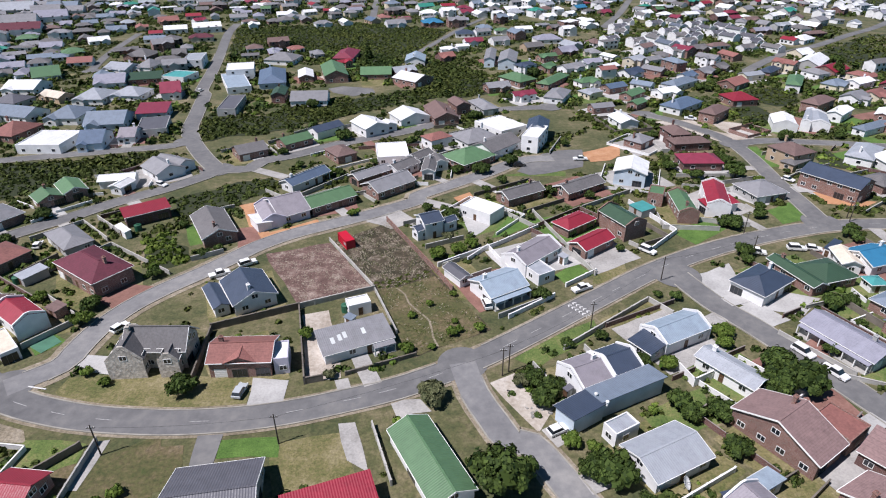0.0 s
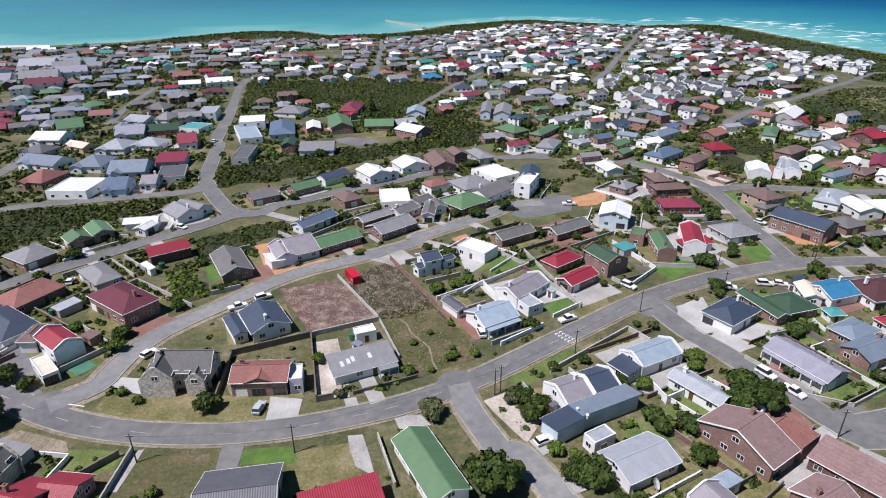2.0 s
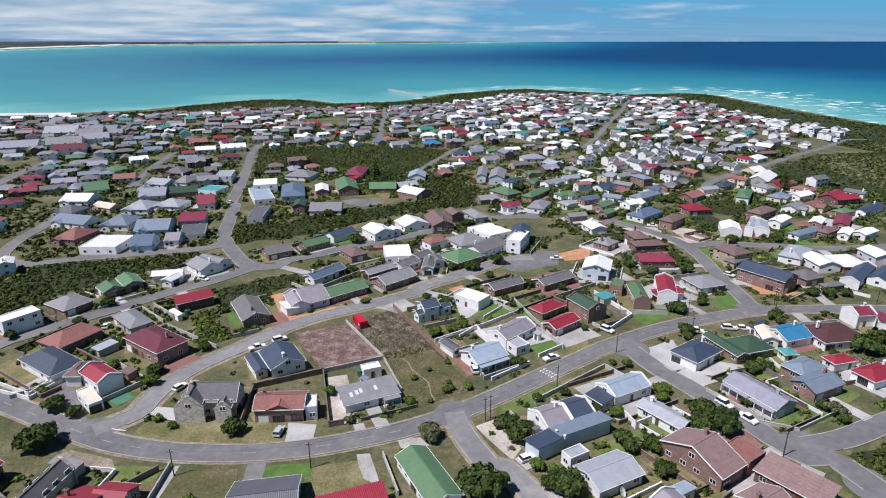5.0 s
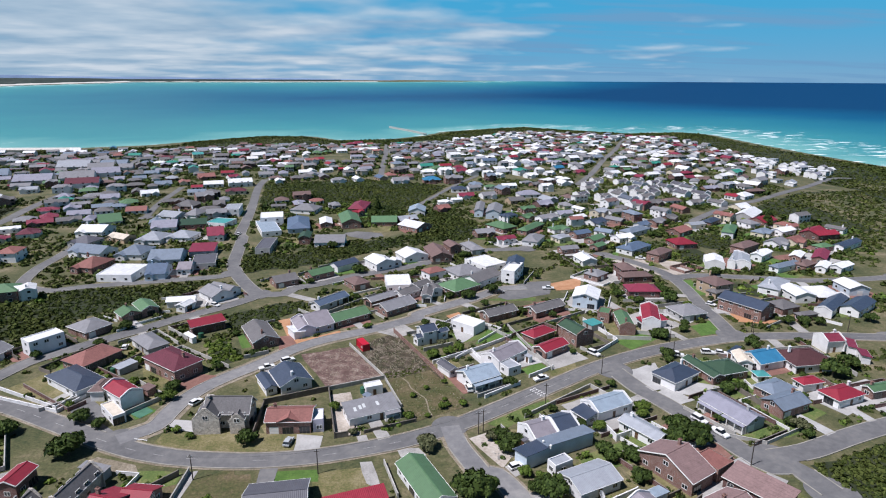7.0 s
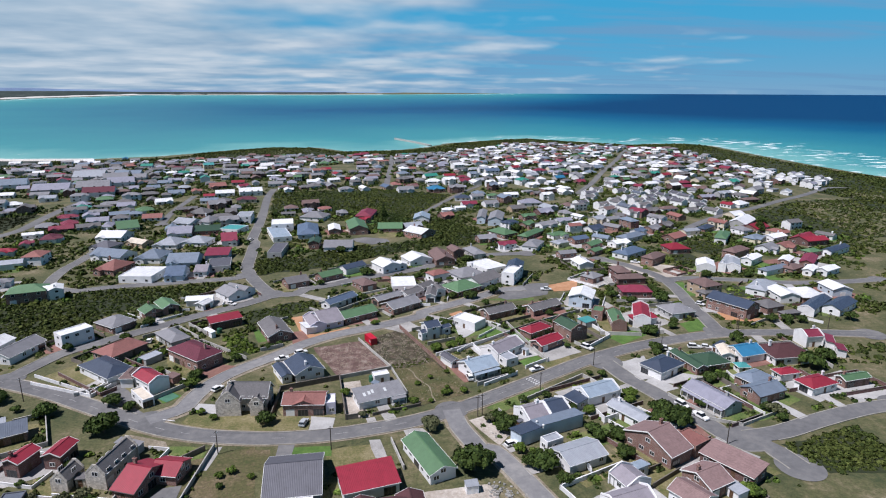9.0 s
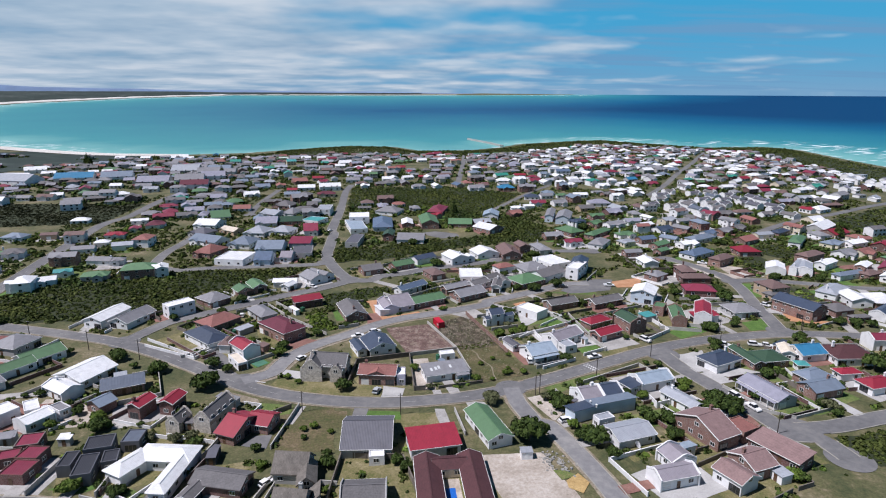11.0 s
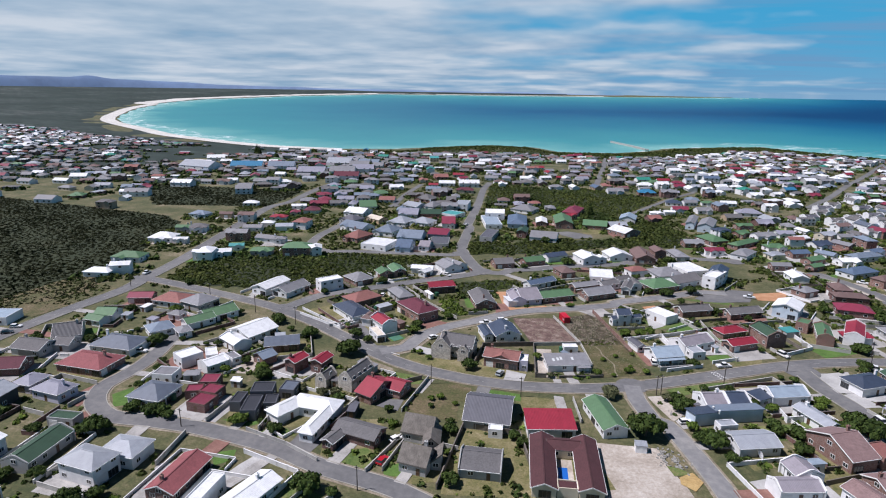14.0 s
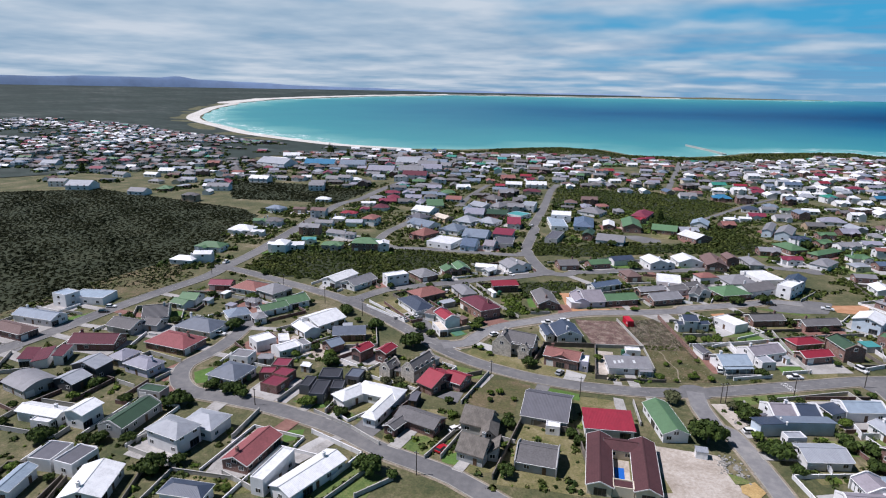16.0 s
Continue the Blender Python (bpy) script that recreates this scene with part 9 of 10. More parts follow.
def plot_bushes():
    """Full bushes at the corners of the plots."""
    for i, (x, y, turn, lx, ly, near, first) in enumerate(list(FOOT)):
        if not first or math.hypot(x - 5, y + 40) > 240:
            continue
        rnd = random.Random(6100 + i)
        m = pose(x, y, 0, 0, 0, turn)
        for sx, sy in ((-1, 1), (1, 1), (1, -1), (-1, -1)):
            if rnd.random() < (0.42 if x < -85 else 0.58):
                continue
            q = m @ Vector((sx * (lx / 2 + rnd.uniform(1.0, 3.0)), sy * (ly / 2 + rnd.uniform(1.5, 4.0)), 0))
            r = rnd.uniform(1.2, 2.7)
            px, py = np.array([q.x]), np.array([q.y])
            if on_roads(px, py, r + 0.8)[0] or in_foot(px, py, r * 0.7)[0] or in_any_bush(px, py)[0]:
                continue
            if any(inside(p, px, py)[0] for p in PAVED + FRONT_LAWNS + list(EMPTY_PLOTS)):
                continue
            if any(math.hypot(q.x - a, q.y - b) < r + 1.2 for a, b in BUSHES):
                continue
            tree(q.x, q.y, r, rnd.choice((D, D, G_)))


BUSHES = [(o.location.x, o.location.y) for o in scene.objects if o.name.startswith(("tree", "garden_bush"))]
plot_bushes()


def driveways():
    for i, (x, y, turn, lx, ly, near, first) in enumerate(FOOT):
        rnd = random.Random(7000 + i)
        if not first or math.hypot(x - 5, y + 40) > 300 or rnd.random() < 0.35:
            continue
        best = None
        for name, width, pts, *_ in ROADS:
            for q in pts:
                d = math.hypot(q.x - x, q.y - y) - width / 2
                if best is None or d < best[0]:
                    best = (d, q, width)
        d, q, width = best
        if d > 24:
            continue
        a = Vector((x, y))
        t = (q - a).normalized()
        s = Vector((-t.y, t.x)) * rnd.uniform(1.4, 2.4)
        o = s * rnd.uniform(-1.4, 1.4)
        e = q - t * (width / 2 - 0.3)
        px, py = np.linspace(a.x, e.x, 12), np.linspace(a.y, e.y, 12)
        if any(inside(p, px + o.x, py + o.y).any() for p in FRONT_LAWNS):
            continue
        if in_foot(px + o.x, py + o.y, 0.3, {i} | set(range(i + 1, i + 4))).any():
            continue
        patch(rnd.choice(("paving", "paving", "white_paving", "red_paving", "paving")), a + o - s, a + o + s, e + o + s, e + o - s, name="driveway", label="paved driveway from street to house", wobble=0.1)


driveways()


def scattered_shrubs():
    rng = np.random.default_rng(77)
    t = np.array(TOWN)
    k = rng.integers(0, len(t), 12000)
    a, r = rng.uniform(0, 6.28, 12000), rng.uniform(7.0, 15.0, 12000)
    x, y = t[k, 0] + r * np.cos(a), t[k, 1] + r * np.sin(a)
    keep = ~in_foot(x, y, 0.4) & ~on_roads(x, y, 1.2)
    keep &= ~inside(((-45, 140), (-22, 150), (-6, 158), (6, 128), (20, 102), (2, 92), (-26, 112)), x, y)
    keep &= ~inside(((-2, 30), (-2, 60), (22, 62), (34, 30)), x, y)
    clump = np.sin(x * 0.31 + 2 * np.sin(y * 0.11)) + np.sin(y * 0.37 + 2 * np.sin(x * 0.13))
    keep &= (clump > 0.0) | (rng.uniform(size=len(x)) < 0.12) | (np.hypot(x, y) > 330)
    for p in PAVED + FRONT_LAWNS:
        keep &= ~inside(p, x, y)
    x, y = x[keep], y[keep]
    size = rng.uniform(0.35, 1.25, len(x)) ** 1.1 * np.where(np.hypot(x, y) > 250, 2.3, 1.25)
    h = np.array(HEDGE)
    h = h[~on_roads(h[:, 0], h[:, 1], 0.8) & ~in_foot(h[:, 0], h[:, 1], 0.2)]
    x, y, size = np.concatenate([x, h[:, 0]]), np.concatenate([y, h[:, 1]]), np.concatenate([size, h[:, 2]])
    tone = rng.choice(3, len(x), p=(0.40, 0.44, 0.16))
    tall = size * rng.uniform(0.7, 1.2, len(x))
    for k, material, words in ((0, "leaf_olive", "small olive-green shrubs scattered through the gardens"), (1, "leaf", "small green hedges and shrubs in the gardens"), (2, "leaf_light", "small fresh green shrubs in the gardens")):
        m = tone == k
        v, q = leaf_quads(rng, np.stack([x[m], y[m], ground_z(x[m], y[m]) - 0.05], -1), size[m], tall[m], 28, 0.31)
        ob = new("garden_shrubs", fast_mesh("garden_shrubs", v, q, material))
        tagged(ob, words, "shrubs", kind="stuff")


scattered_shrubs()


def wild_shrubs():
    """Rough bushes over the open ground between the middle houses."""
    rng = np.random.default_rng(31)
    x, y = rng.uniform(-300, 330, 42000), rng.uniform(120, 620, 42000)
    clump = np.sin(x * 0.09 + 2 * np.sin(y * 0.05)) + np.sin(y * 0.12 + 2 * np.sin(x * 0.06)) + 0.5 * np.sin(x * 0.3) * np.sin(y * 0.33)
    keep = (clump > np.where(x < -95, -0.35, 0.15)) & ~in_foot(x, y, 1.0) & ~on_roads(x, y, 2.5) & ~in_any_bush(x, y)
    for p in PAVED + list(EMPTY_PLOTS):
        keep &= ~inside(p, x, y)
    keep &= ~(np.hypot(x, y + 60) < 225)
    x, y = x[keep], y[keep]
    r = rng.uniform(0.8, 2.1, len(x))
    v, q = leaf_quads(rng, np.stack([x, y, ground_z(x, y) - 0.1], -1), r, r * rng.uniform(0.6, 1.0, len(x)), 22, 0.33)
    ob = new("wild_shrubs", fast_mesh("wild_shrubs", v, q, "leaf_olive"))
    tagged(ob, "rough olive-green bushes on open ground between houses", "shrubs", kind="stuff")


wild_shrubs()


# ---- the town towards the sea and the plain behind it ----
def far_town():
    rng = np.random.default_rng(5)
    cells = []
    c, s = math.cos(radians(22)), math.sin(radians(22))
    for i in range(-80, 110):
        for j in range(-10, 90):
            u, w_ = i * 17.0 + (j % 2) * 6, j * 20.0 - (5 if j % 2 else 0)
            cells.append((u * c - w_ * s, u * s + w_ * c))
    p = np.array(cells) + rng.uniform(-5.0, 5.0, (len(cells), 2))
    x, y = p[:, 0], p[:, 1]
    d = coast_distance(x, y)
    town = (y > 330) & (x > -520) & (x < 470) & (d > 125) & ~((x > 330) & (y < 560))
    west = inside(((-620, 250), (-440, 290), (-470, 400), (-330, 520), (-420, 800), (-1000, 860), (-1500, 1000), (-1900, 700), (-1500, 300), (-900, 230)), x, y) & (d > 110)
    keep = town | west
    for b in BUSH:
        keep &= ~inside(b, x, y)
    for q in TOWN + [(t[3], t[4]) for t in DISTANT]:
        keep &= np.hypot(x - q[0], y - q[1]) > 15.5
    keep &= ~inside(((-120, 640), (-60, 640), (-60, 720), (-120, 720)), x, y)
    keep &= ~on_roads(x, y, 6.0)
    open_land = np.sin(x * 0.013 + 2 * np.sin(y * 0.011)) + np.sin(y * 0.017 + np.sin(x * 0.02))
    keep &= rng.uniform(size=len(x)) < np.where(west, np.where(open_land < -0.7, 0.12, 0.85), 0.93)
    keep &= ~inside(((-760, 640), (-560, 640), (-520, 760), (-700, 800)), x, y)
    x, y = x[keep], y[keep]
    roofs = ["white", "grey", "palegrey", "lilac", "dgrey", "crimson", "terracotta", "green", "steel", "teal", "brown"]
    # darker roofs inland, more white towards the point
    inland = np.array([0.07, 0.20, 0.04, 0.08, 0.38, 0.05, 0.04, 0.05, 0.05, 0.01, 0.09])
    seaward = np.array([0.30, 0.20, 0.10, 0.06, 0.14, 0.05, 0.04, 0.03, 0.06, 0.02, 0.05])
    kinds = np.where(((x > 20) & (y > 430)) | (x < -850), rng.choice(len(roofs), len(x), p=seaward / seaward.sum()), rng.choice(len(roofs), len(x), p=inland / inland.sum()))
    walls = rng.choice(("white", "cream", "brick", "grey", "dbrick"), len(x), p=(0.40, 0.16, 0.22, 0.12, 0.10))
    every = [(roofs[k], q, float(rng.choice((2.5, 2.8, 5.2), p=(0.5, 0.37, 0.13))), a, b, 22 + rng.normal() * 6 + (90 if rng.uniform() < 0.3 else 0), rng.uniform(8, 15), rng.uniform(6, 10.5), str(rng.choice(("g", "h", "f"), p=(0.5, 0.4, 0.1))))
             for a, b, k, q in zip(x, y, kinds, walls)]
    # cross wings with a gable to the street
    for t in list(every):
        if rng.uniform() < 0.75:
            g = radians(t[5])
            o, u = rng.uniform(-0.3, 0.3) * t[6], -t[7] * 0.42
            every.append((t[0], t[1], t[2], t[3] + o * math.cos(g) - u * math.sin(g), t[4] + o * math.sin(g) + u * math.cos(g), t[5] + 90, rng.uniform(5, 7), rng.uniform(4.2, 6), t[8]))
    every += DISTANT
    mats = sorted({"roof_" + t[0] for t in every} | {"wall_" + t[1] for t in every}) + ["glass_dark"]
    v, f, m = [], [], []
    for roof, wall, h, a, b, turn, L, W_, form in every:
        g = radians(turn)
        cg, sg = math.cos(g), math.sin(g)
        z0 = gz(a, b)
        top = h + W_ * {"f": 0.0, "m": 0.05, "d": 0.27}.get(form, 0.23)
        hip = max(L / 2 - W_ / 2, 0.3) if form == "h" else L / 2 + 0.35
        peak = h if form == "h" else top
        o = [(-L / 2, -W_ / 2, -1), (L / 2, -W_ / 2, -1), (L / 2, W_ / 2, -1), (-L / 2, W_ / 2, -1), (-L / 2, -W_ / 2, h), (L / 2, -W_ / 2, h), (L / 2, W_ / 2, h), (-L / 2, W_ / 2, h), (-L / 2, 0, peak), (L / 2, 0, peak)]
        e = 0.35
        o += [(-L / 2 - e, -W_ / 2 - e, h - 0.05), (L / 2 + e, -W_ / 2 - e, h - 0.05), (hip, 0, top + 0.12), (-hip, 0, top + 0.12), (L / 2 + e, W_ / 2 + e, h - 0.05), (-L / 2 - e, W_ / 2 + e, h - 0.05)]
        for side in (-1, 1):
            for wx in (-0.3, 0.05, 0.32):
                for lv in ((0.9,) if h < 4 else (0.9, 3.6)):
                    q = side * (W_ / 2 + 0.03)
                    o += [(wx * L - 0.8, q, lv), (wx * L + 0.8, q, lv), (wx * L + 0.8, q, lv + 1.3), (wx * L - 0.8, q, lv + 1.3)]
        n = len(v)
        v += [(a + p_ * cg - q_ * sg, b + p_ * sg + q_ * cg, z0 + r_) for p_, q_, r_ in o]
        for t in ((0, 1, 5, 4), (1, 2, 6, 9, 5), (2, 3, 7, 6), (3, 0, 4, 8, 7)):
            f.append(tuple(n + i for i in t))
            m.append(mats.index("wall_" + wall))
        for t in ((10, 11, 12, 13), (13, 12, 14, 15)) + (((11, 14, 12), (15, 10, 13)) if form == "h" else ()):
            f.append(tuple(n + i for i in t))
            m.append(mats.index("roof_" + roof))
        for i in range(16, len(o), 4):
            f.append((n + i, n + i + 1, n + i + 2, n + i + 3))
            m.append(len(mats) - 1)
    ob = mesh_object("distant_houses", v, f, mats)
    ob.data.polygons.foreach_set("material_index", m)
    tagged(ob, "close-set white and grey houses of the town by the sea", "houses", kind="stuff")
    # greenery between them
    n = 30000
    k = rng.integers(0, len(x), n)
    a, r = rng.uniform(0, 6.28, n), rng.uniform(7, 13, n)
    tx, ty = x[k] + r * np.cos(a), y[k] + r * np.sin(a)
    ok = ~on_roads(tx, ty, 1.0)
    tx, ty = tx[ok], ty[ok]
    size = rng.uniform(1.0, 3.6, len(tx))
    vv, qq = leaf_quads(rng, np.stack([tx, ty, ground_z(tx, ty)], -1), size, size * rng.uniform(0.6, 1.3, len(tx)), 14, 0.42)
    g = new("distant_trees", fast_mesh("distant_trees", vv, qq, "leaf"))
    tagged(g, "dark green trees and hedges between distant houses", "trees", kind="stuff")


far_town()


def shore_scrub():
    """The belt of low green bush between the town and the rocks."""
    rng = np.random.default_rng(63)
    x, y = rng.uniform(-560, 640, 90000), rng.uniform(480, 1300, 90000)
    d = coast_distance(x, y)
    keep = (d > 14) & (d < 118 + 14 * np.sin(x * 0.05)) & ~on_roads(x, y, 1.0) & ~in_any_bush(x, y)
    keep &= ~((x < -380) & (d < 48))
    x, y = x[keep], y[keep]
    r = rng.uniform(1.6, 3.4, len(x))
    v, q = leaf_quads(rng, np.stack([x, y, ground_z(x, y) - 0.2], -1), r, r * rng.uniform(0.5, 0.9, len(x)), 12, 0.42)
    ob = new("shore_scrub", fast_mesh("shore_scrub", v, q, "leaf_olive"))
    tagged(ob, "belt of low green bush along the rocky shore", "shrubs", kind="stuff")


shore_scrub()


def scrub_plain():
    """The scrub-covered plain inland of the bay, draped on the ground."""
    a = np.radians(np.linspace(95, 200, 260))
    r = np.geomspace(700, 4860, 130)
    R, A = np.meshgrid(r, a, indexing="ij")
    X, Y = R * np.cos(A), R * np.sin(A)
    d = coast_distance(X, Y)
    west = inside(((-620, 250), (-440, 290), (-470, 400), (-330, 520), (-420, 860), (-1000, 900), (-1500, 1050), (-1900, 700), (-1500, 300), (-900, 230)), X, Y)
    Z = ground_z(X, Y) + np.where(west, 0.5, -0.4 + 2.9 * np.clip((d - 60) / 70, 0, 1) + 1.2 * np.sin(X * 0.031 + 2 * np.sin(Y * 0.017)) * np.clip((140 - d) / 60, 0, 1))
    n = len(a)
    ok = (d > 20) & (X < -560)
    f = []
    for i in range(len(r) - 1):
        for j in range(n - 1):
            if ok[i, j] and ok[i + 1, j] and ok[i, j + 1] and ok[i + 1, j + 1]:
                f.append((i * n + j, (i + 1) * n + j, (i + 1) * n + j + 1, i * n + j + 1))
    ob = mesh_object("scrub_plain", np.stack([X, Y, Z], -1).reshape(-1, 3), f, "plain_scrub")
    tagged(ob, "flat dark green scrub plain behind the bay", "plain", kind="structure")


scrub_plain()


def far_hills():
    n = 240
    a = np.radians(np.linspace(78, 178, n))
    x = np.linspace(0, 1, n)
    rise = 30 + 105 * np.exp(-((x - 0.66) / 0.16) ** 2) + 60 * np.exp(-((x - 0.9) / 0.12) ** 2) + 16 * np.exp(-((x - 0.40) / 0.2) ** 2)
    rise += 6 * np.sin(x * 60) * x + 4 * np.sin(x * 131 + 1) * x + 34 * np.exp(-((x - 0.605) / 0.011) ** 2)
    rise *= 0.62 * np.clip((x - 0.02) * 5, 0.1, 1)
    v, f = [], []
    for r, k in ((4800, 0.0), (4840, 0.75), (4868, 1.0)):
        for g, h in zip(a, rise):
            v.append((r * math.cos(g), r * math.sin(g), 60 + k * h))
    for j in range(2):
        for i in range(n - 1):
            f.append((j * n + i + 1, j * n + i, (j + 1) * n + i, (j + 1) * n + i + 1))
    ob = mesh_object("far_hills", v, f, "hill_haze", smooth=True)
    tagged(ob, "low hills beyond the bay, distance haze painted in as blue", "hills", kind="structure")


# the haze of distance is put into the hills' blue base colour
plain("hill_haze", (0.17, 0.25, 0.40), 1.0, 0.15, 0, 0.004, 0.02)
far_hills()


# ---- harbour pier ----
def pier():
    e = new("pier")
    e.location = (-20, 1215, SEA)
    tagged(e, "long pale concrete harbour pier reaching into the bay", "pier")
    line = [Vector((36, -85)), Vector((10, -15)), Vector((-38, 85))]
    for a, b in zip(line, line[1:]):
        d = b - a
        v, f = [], []
        box(v, f, 0, d.length, -4, 4, -3, 2.6)
        mesh_object("deck", v, f, "concrete", e, pose(a.x, a.y, 0, 0, 0, math.degrees(math.atan2(d.y, d.x))))
        v, f = [], []
        box(v, f, 0, d.length, 3.2, 4.2, 2.6, 4.0)
        mesh_object("parapet", v, f, "concrete", e, pose(a.x, a.y, 0, 0, 0, math.degrees(math.atan2(d.y, d.x))))


pier()


# ---- Norfolk pines ----
def pine_made():
    rng = np.random.default_rng(8)
    c, r = [], []
    for k in range(13):
        z = 0.12 + 0.85 * k / 12
        reach = 0.26 * (1.04 - k / 12) + 0.02
        for i in range(6):
            g = i * math.tau / 6 + k * 0.5
            for q in (0.4, 0.8):
                c.append((reach * q * math.cos(g), reach * q * math.sin(g), z))
                r.append(reach * 0.42)
    c, r = np.array(c), np.array(r)
    v, q = leaf_quads(rng, c, r, r * 0.35, 9, 0.42)
    return fast_mesh("pine_crown", v, q, "leaf")


PINE = pine_made()


def norfolk_pine(x, y, height):
    e = new("pine_tree")
    e.location = (x, y, gz(x, y))
    e.scale = (height, height, height)
    e.rotation_euler.z = x
    tagged(e, "tall dark tiered Norfolk pine among the houses", "tree", "trees and bushes in the gardens")
    v, f = [], []
    for k, (a, z) in enumerate(((0.02, -0.02), (0.004, 0.97))):
        v += [(a * math.cos(i * math.tau / 6), a * math.sin(i * math.tau / 6), z) for i in range(6)]
    mesh_object("trunk", v, [(i, (i + 1) % 6, 6 + (i + 1) % 6, 6 + i) for i in range(6)], "bark", e)
    c = new("crown", PINE)
    c.parent = e


for x_, y_, h_ in ((-557, 700, 17), (-549, 695, 13), (-622, 329, 14), (231.7, 322, 13), (-27.7, 379, 11), (-300, 560, 14), (-470, 620, 15)):
    norfolk_pine(x_, y_, h_)


# ---- dry stalks and tufts on the empty plots ----
def stalks(label, corners, count, height, material, seed):
    rng = np.random.default_rng(seed)
    a = np.array(corners, float)
    lo, hi = a.min(0), a.max(0)
    x, y = rng.uniform(lo[0], hi[0], count), rng.uniform(lo[1], hi[1], count)
    clump = np.sin(x * 0.9 + np.sin(y * 0.7)) + np.sin(y * 1.1 + 0.6 * x)
    keep = inside(a, x, y) & (clump > rng.uniform(-1.6, 1.2, count))
    x, y = x[keep], y[keep]
    n = len(x)
    z = ground_z(x, y) + 0.07
    d = rng.normal(size=(n, 2))
    d /= np.linalg.norm(d, axis=1, keepdims=True)
    ln, hh = rng.uniform(0.25, 0.7, n), height * rng.uniform(0.3, 1.0, n)
    b0 = np.stack([x, y, z], -1)
    side = np.stack([-d[:, 1] * 0.05, d[:, 0] * 0.05, np.zeros(n)], -1)
    tip = b0 + np.stack([d[:, 0] * ln, d[:, 1] * ln, hh], -1)
    v = np.stack([b0 - side, b0 + side, tip + side, tip - side], 1).reshape(-1, 3)
    ob = new("dry_stalks", fast_mesh("dry_stalks", v, np.arange(len(v)).reshape(-1, 4), material))
    tagged(ob, label, "dry plants", kind="stuff")


UPPER = ((-21.1, 144.2), (-7.1, 155.4), (6.0, 126.6), (-2.6, 121.1), (-8.8, 120.8))
LOWER = ((-8.7, 120.4), (-2.6, 121.1), (6.0, 126.2), (17.3, 103.8), (0.7, 94.7), (-3.0, 102.5))
BARE = ((-22.4, 143.2), (-9.6, 120.4), (-25.4, 113.3), (-38.3, 138.4))
stalks("pale dry stalks over an overgrown plot", UPPER, 5200, 0.3, "stalk", 1)
stalks("pale dry stubble on a bare plot", BARE, 3000, 0.15, "stalk", 2)
stalks("low green tufts on an overgrown plot", UPPER, 3200, 0.5, "leaf_olive", 3)
bush("low dark green shrubs on an overgrown plot", 1.5, 0.75, 26, "leaf_olive", *UPPER, gaps=-0.1, floor=False)
stalks("rough green grass tufts on an open plot", LOWER, 2600, 0.35, "leaf_olive", 4)
stalks("pale dry grass on an open plot", LOWER, 500, 0.2, "stalk", 5)

footpath = ribbon("footpath", spline(((-3.5, 120.5), (-1.4, 117.6), (-0.4, 113.9), (2.5, 109.4), (4.3, 106.5), (4.9, 101.0), (5.9, 97.5))), 0.22, -0.22, 0.095, "sand_verge")
tagged(footpath, "trodden sandy path across an overgrown plot", "path", kind="structure")
for x_, y_, r_ in ((9.0, 101.5, 1.7), (10.6, 102.6, 1.3), (15.2, 102.8, 1.6), (4.6, 96.9, 1.1), (4.4, 112.8, 1.2), (0.3, 108.3, 1.3), (10.2, 116.6, 1.2), (9.9, 105.8, 1.0)):
    tree(x_, y_, r_, G_)


# ---- rubble and a hut on the cleared plot ----
def rubble_heap(x, y, r, count, seed):
    rng = np.random.default_rng(seed)
    e = new("rubble_heap")
    e.location = (x, y, 0)
    tagged(e, "heap of grey broken concrete and sand", "rubble")
    for i in range(count):
        q = rng.normal(size=2) * r * 0.5
        s = rng.uniform(0.12, 0.42)
        v, f = [], []
        box(v, f, -s, s, -s * 0.7, s * 0.7, -0.2, s * 0.8)
        v = [(a + rng.uniform(-0.15, 0.15), b + rng.uniform(-0.15, 0.15), c + rng.uniform(-0.1, 0.1)) for a, b, c in v]
        mesh_object("lump", v, f, "rock", e, pose(q[0], q[1], 0, rng.uniform(-15, 15), rng.uniform(-15, 15), rng.uniform(0, 180)))


patch("yellow_sand", (23.3, 44.5), (26.6, 47.8), (29.0, 44.3), (26.9, 39.9), (23.6, 41.8), label="heap of yellow building sand spread on a plot", lift=0.06)
patch("lawn", (20.3, 48.7), (23.5, 48.6), (26.5, 46.8), (22.2, 44.7), label="weeds beside rubble", lift=0.055)
rubble_heap(21.5, 51.5, 4.0, 46, 3)
rubble_heap(20.2, 54.9, 2.5, 26, 4)
rubble_heap(23.4, 78.8, 2.5, 14, 5)


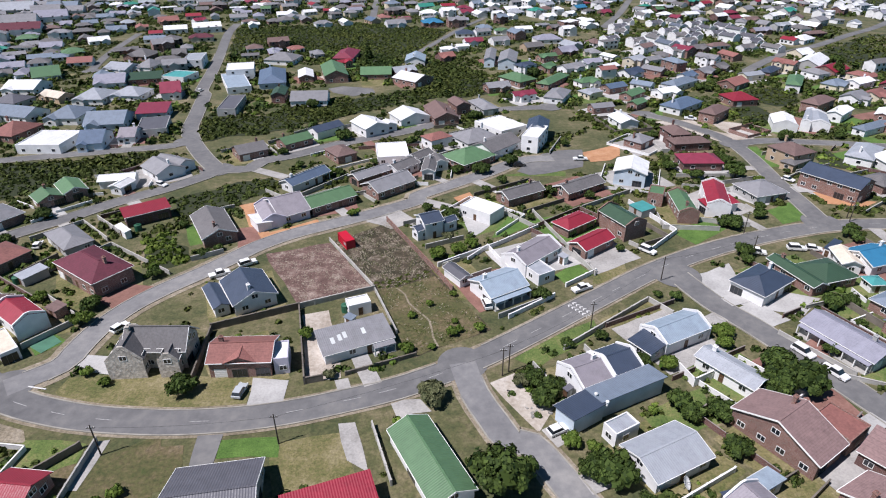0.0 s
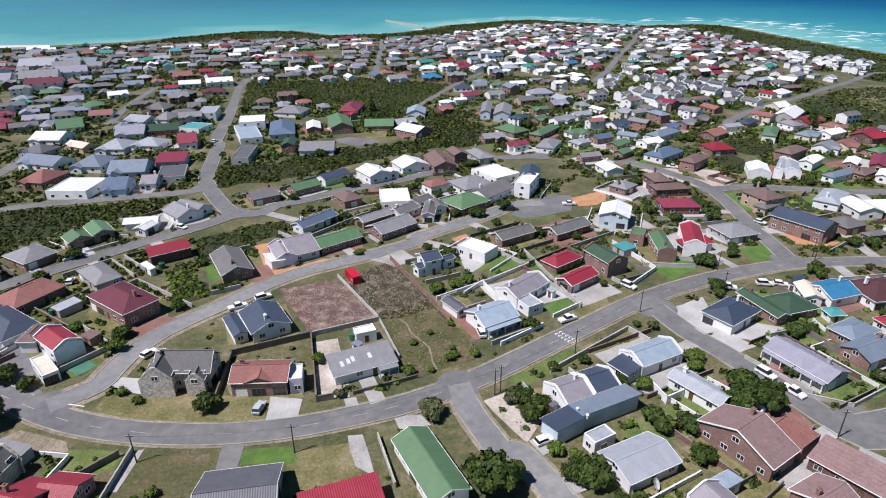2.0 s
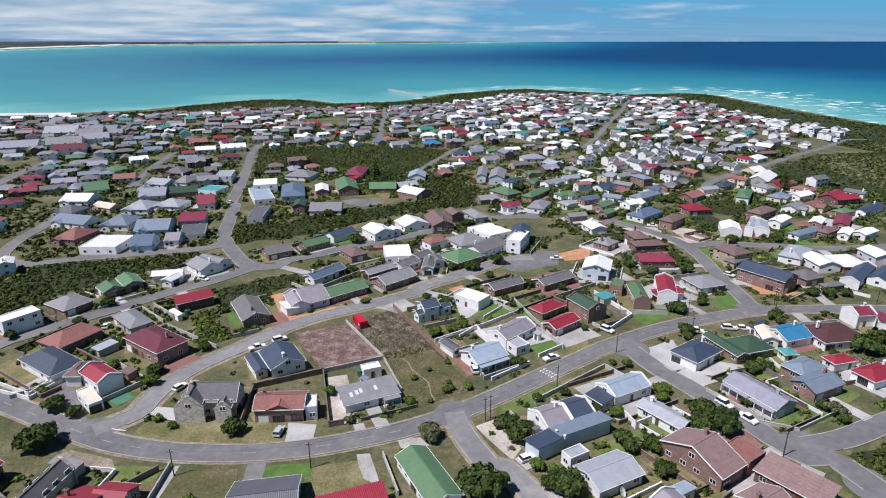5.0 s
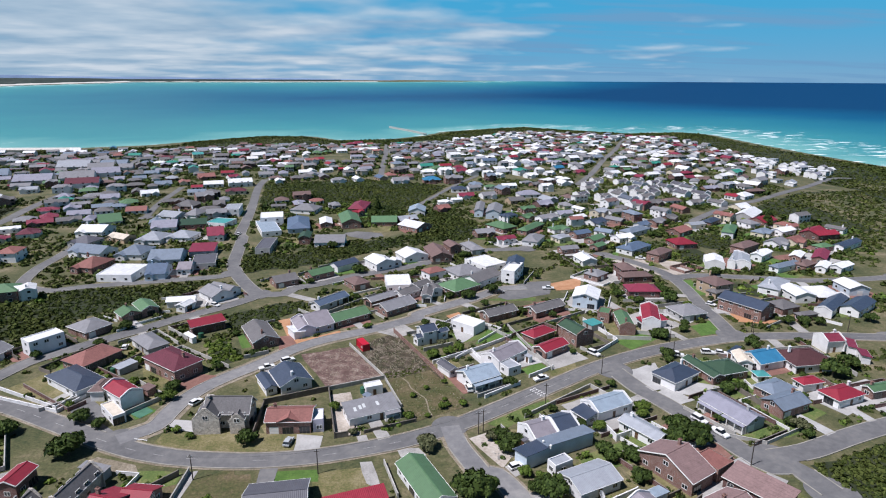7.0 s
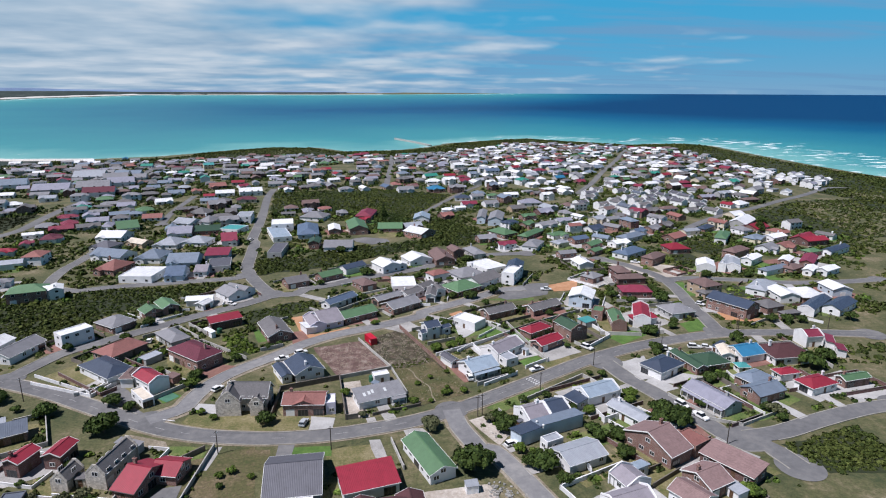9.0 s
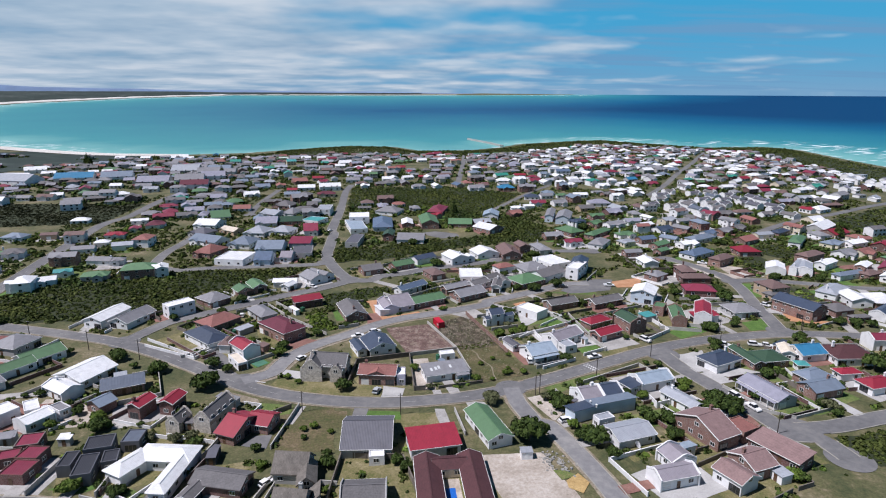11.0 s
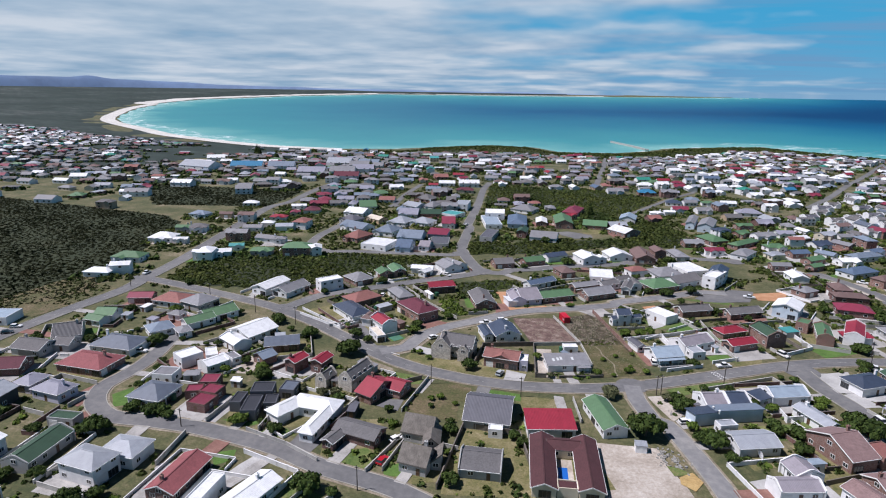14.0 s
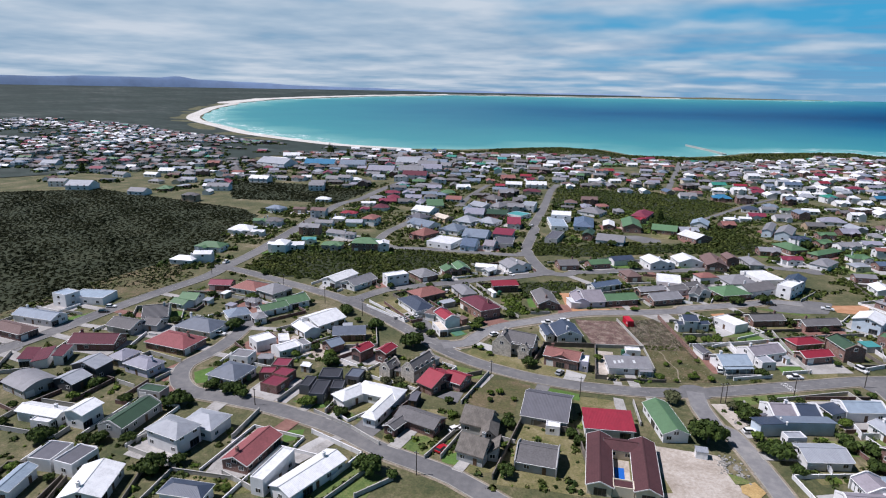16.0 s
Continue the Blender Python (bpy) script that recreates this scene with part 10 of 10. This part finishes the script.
def satellite_dish(x, y, turn):
    e = new("satellite_dish")
    e.matrix_basis = pose(x, y, gz(x, y), 0, 0, turn)
    tagged(e, "large white satellite dish on a post beside a house", "satellite dish")
    n, v = 14, []
    for r, h in ((0.05, 0.0), (0.6, 0.08), (1.1, 0.28), (1.1, 0.32), (0.6, 0.12), (0.05, 0.04)):
        v += [(r * math.cos(i * math.tau / n), r * math.sin(i * math.tau / n), h) for i in range(n)]
    f = [(k * n + i, k * n + (i + 1) % n, (k + 1) * n + (i + 1) % n, (k + 1) * n + i) for k in range(5) for i in range(n)]
    mesh_object("dish", v, f, "garage_white", e, pose(0, 0, 1.5, 55, 0, 0))
    v, f = [], []
    box(v, f, -0.05, 0.05, -0.05, 0.05, -0.2, 1.55)
    mesh_object("post", v, f, "rim", e)
    v, f = extruded([(-0.02, 0.0), (0.02, 0.0), (0.02, 0.9), (-0.02, 0.9)], -0.02, 0.02)
    mesh_object("feed_arm", v, f, "rim", e, pose(0, 0, 1.5, 55, 0, 0))


satellite_dish(43.8, 60.0, 60)


def site_hut(x, y, turn):
    e = new("site_hut")
    e.matrix_basis = pose(x, y, 0, 0, 0, turn)
    tagged(e, "small white site hut on a sandy plot", "hut")
    v, f = [], []
    box(v, f, -1.5, 1.5, -1.1, 1.1, 0, 2.2)
    mesh_object("body", v, f, "wall_white", e)
    v, f = [], []
    slab(v, f, [(-1.65, -1.25, 2.25), (1.65, -1.25, 2.25), (1.65, 1.25, 2.5), (-1.65, 1.25, 2.5)], 0.08)
    mesh_object("roof", v, f, "roof_palegrey", e)
    v, f = [], []
    box(v, f, -0.4, 0.4, -1.15, -1.08, 0.05, 1.95)
    mesh_object("door", v, f, "trim_white", e)


site_hut(13.8, 53.7, 10)


# ---- painted chevrons on the speed hump ----
def chevrons(x, y, turn):
    v, f = [], []
    for row in (-1, 1):
        for i in range(6):
            a = -3.0 + i * 1.05
            k = len(v)
            o = row * 0.75
            v += [(o - 0.55, a, 0), (o, a + 0.45, 0), (o + 0.55, a, 0), (o + 0.55, a + 0.35, 0), (o, a + 0.8, 0), (o - 0.55, a + 0.35, 0)]
            f += [(k, k + 1, k + 4, k + 5), (k + 1, k + 2, k + 3, k + 4)]
    ob = mesh_object("speed_hump_marks", v, f, "hump_paint", None, pose(x, y, 0.185, 0, 0, turn))
    tagged(ob, "white painted arrow marks on a speed hump", "road marking", kind="structure")


plain("hump_paint", (0.62, 0.62, 0.62), 0.8, 0.25, 0, 2.0, 9.0)
chevrons(39.1, 109.4, 36)


def stop_line(x, y, turn, length):
    v = [(-length / 2, -0.15, 0), (length / 2, -0.15, 0), (length / 2, 0.15, 0), (-length / 2, 0.15, 0)]
    ob = mesh_object("stop_line", v, [(0, 1, 2, 3)], "hump_paint", None, pose(x, y, 0.19, 0, 0, turn))
    tagged(ob, "worn white stop line across a side street", "road marking", kind="structure")


stop_line(-72.1, 88.2, -13, 3.9)


# ---- walled patio, water tanks, solar panels ----
garden_wall("wall_white", 2.0, "white plastered patio wall beside a house", (53.5, 88.3), (54.8, 83.2), (59.2, 85.3))


def water_tank(x, y, r, h):
    e = new("water_tank")
    e.location = (x, y, gz(x, y))
    tagged(e, "dark green plastic rainwater tank beside a house", "water tank", "rainwater tanks")
    n = 14
    prof = [(r, 0), (r * 1.02, h * 0.3), (r, h * 0.33), (r * 1.02, h * 0.62), (r, h * 0.65), (r, h * 0.9), (r * 0.4, h), (r * 0.4, h * 1.06), (0.01, h * 1.06)]
    v = [(p_ * math.cos(i * math.tau / n), p_ * math.sin(i * math.tau / n), z) for p_, z in prof for i in range(n)]
    f = [(k * n + i, k * n + (i + 1) % n, (k + 1) * n + (i + 1) % n, (k + 1) * n + i) for k in range(len(prof) - 1) for i in range(n)]
    mesh_object("tank", v, f, "tank_green", e)


plain("tank_green", (0.02, 0.10, 0.055), 0.5, 0.1)
for x_, y_ in ((-78.7, 154.3), (-97.5, 127.0), (-92.7, 69.4), (-124.1, 34.4), (-14.9, 111.4), (-161.1, 59.2)):
    water_tank(x_, y_, 1.0, 2.0)


# ---- half-built brick house on the sandy plot ----
def unfinished_house(x, y, turn, lx, ly):
    e = new("unfinished_house")
    e.matrix_basis = pose(x, y, gz(x, y), 0, 0, turn)
    tagged(e, "half-built red brick house walls on a sandy plot", "building site")
    for x0, x1, y0, y1, h in ((-lx / 2, lx / 2, -ly / 2, -ly / 2 + 0.25, 1.3), (-lx / 2, lx / 2, ly / 2 - 0.25, ly / 2, 1.9), (-lx / 2, -lx / 2 + 0.25, -ly / 2 + 0.25, ly / 2 - 0.25, 1.6),
                              (lx / 2 - 0.25, lx / 2, -ly / 2 + 0.25, ly / 2 - 0.25, 1.1), (-0.12, 0.12, -ly / 2 + 0.25, ly / 2 - 0.25, 1.4), (lx * 0.25, lx * 0.25 + 0.22, -ly / 2 + 0.25, ly * 0.1, 1.5)):
        v, f = [], []
        box(v, f, x0, x1, y0, y1, -0.3, h)
        mesh_object("wall", v, f, "wall_brick", e)
    v, f = [], []
    box(v, f, -lx / 2 - 0.3, lx / 2 + 0.3, -ly / 2 - 0.3, ly / 2 + 0.3, -0.3, 0.16)
    mesh_object("floor_slab", v, f, "concrete", e)


unfinished_house(138.4, 230.7, 28, 15, 9)
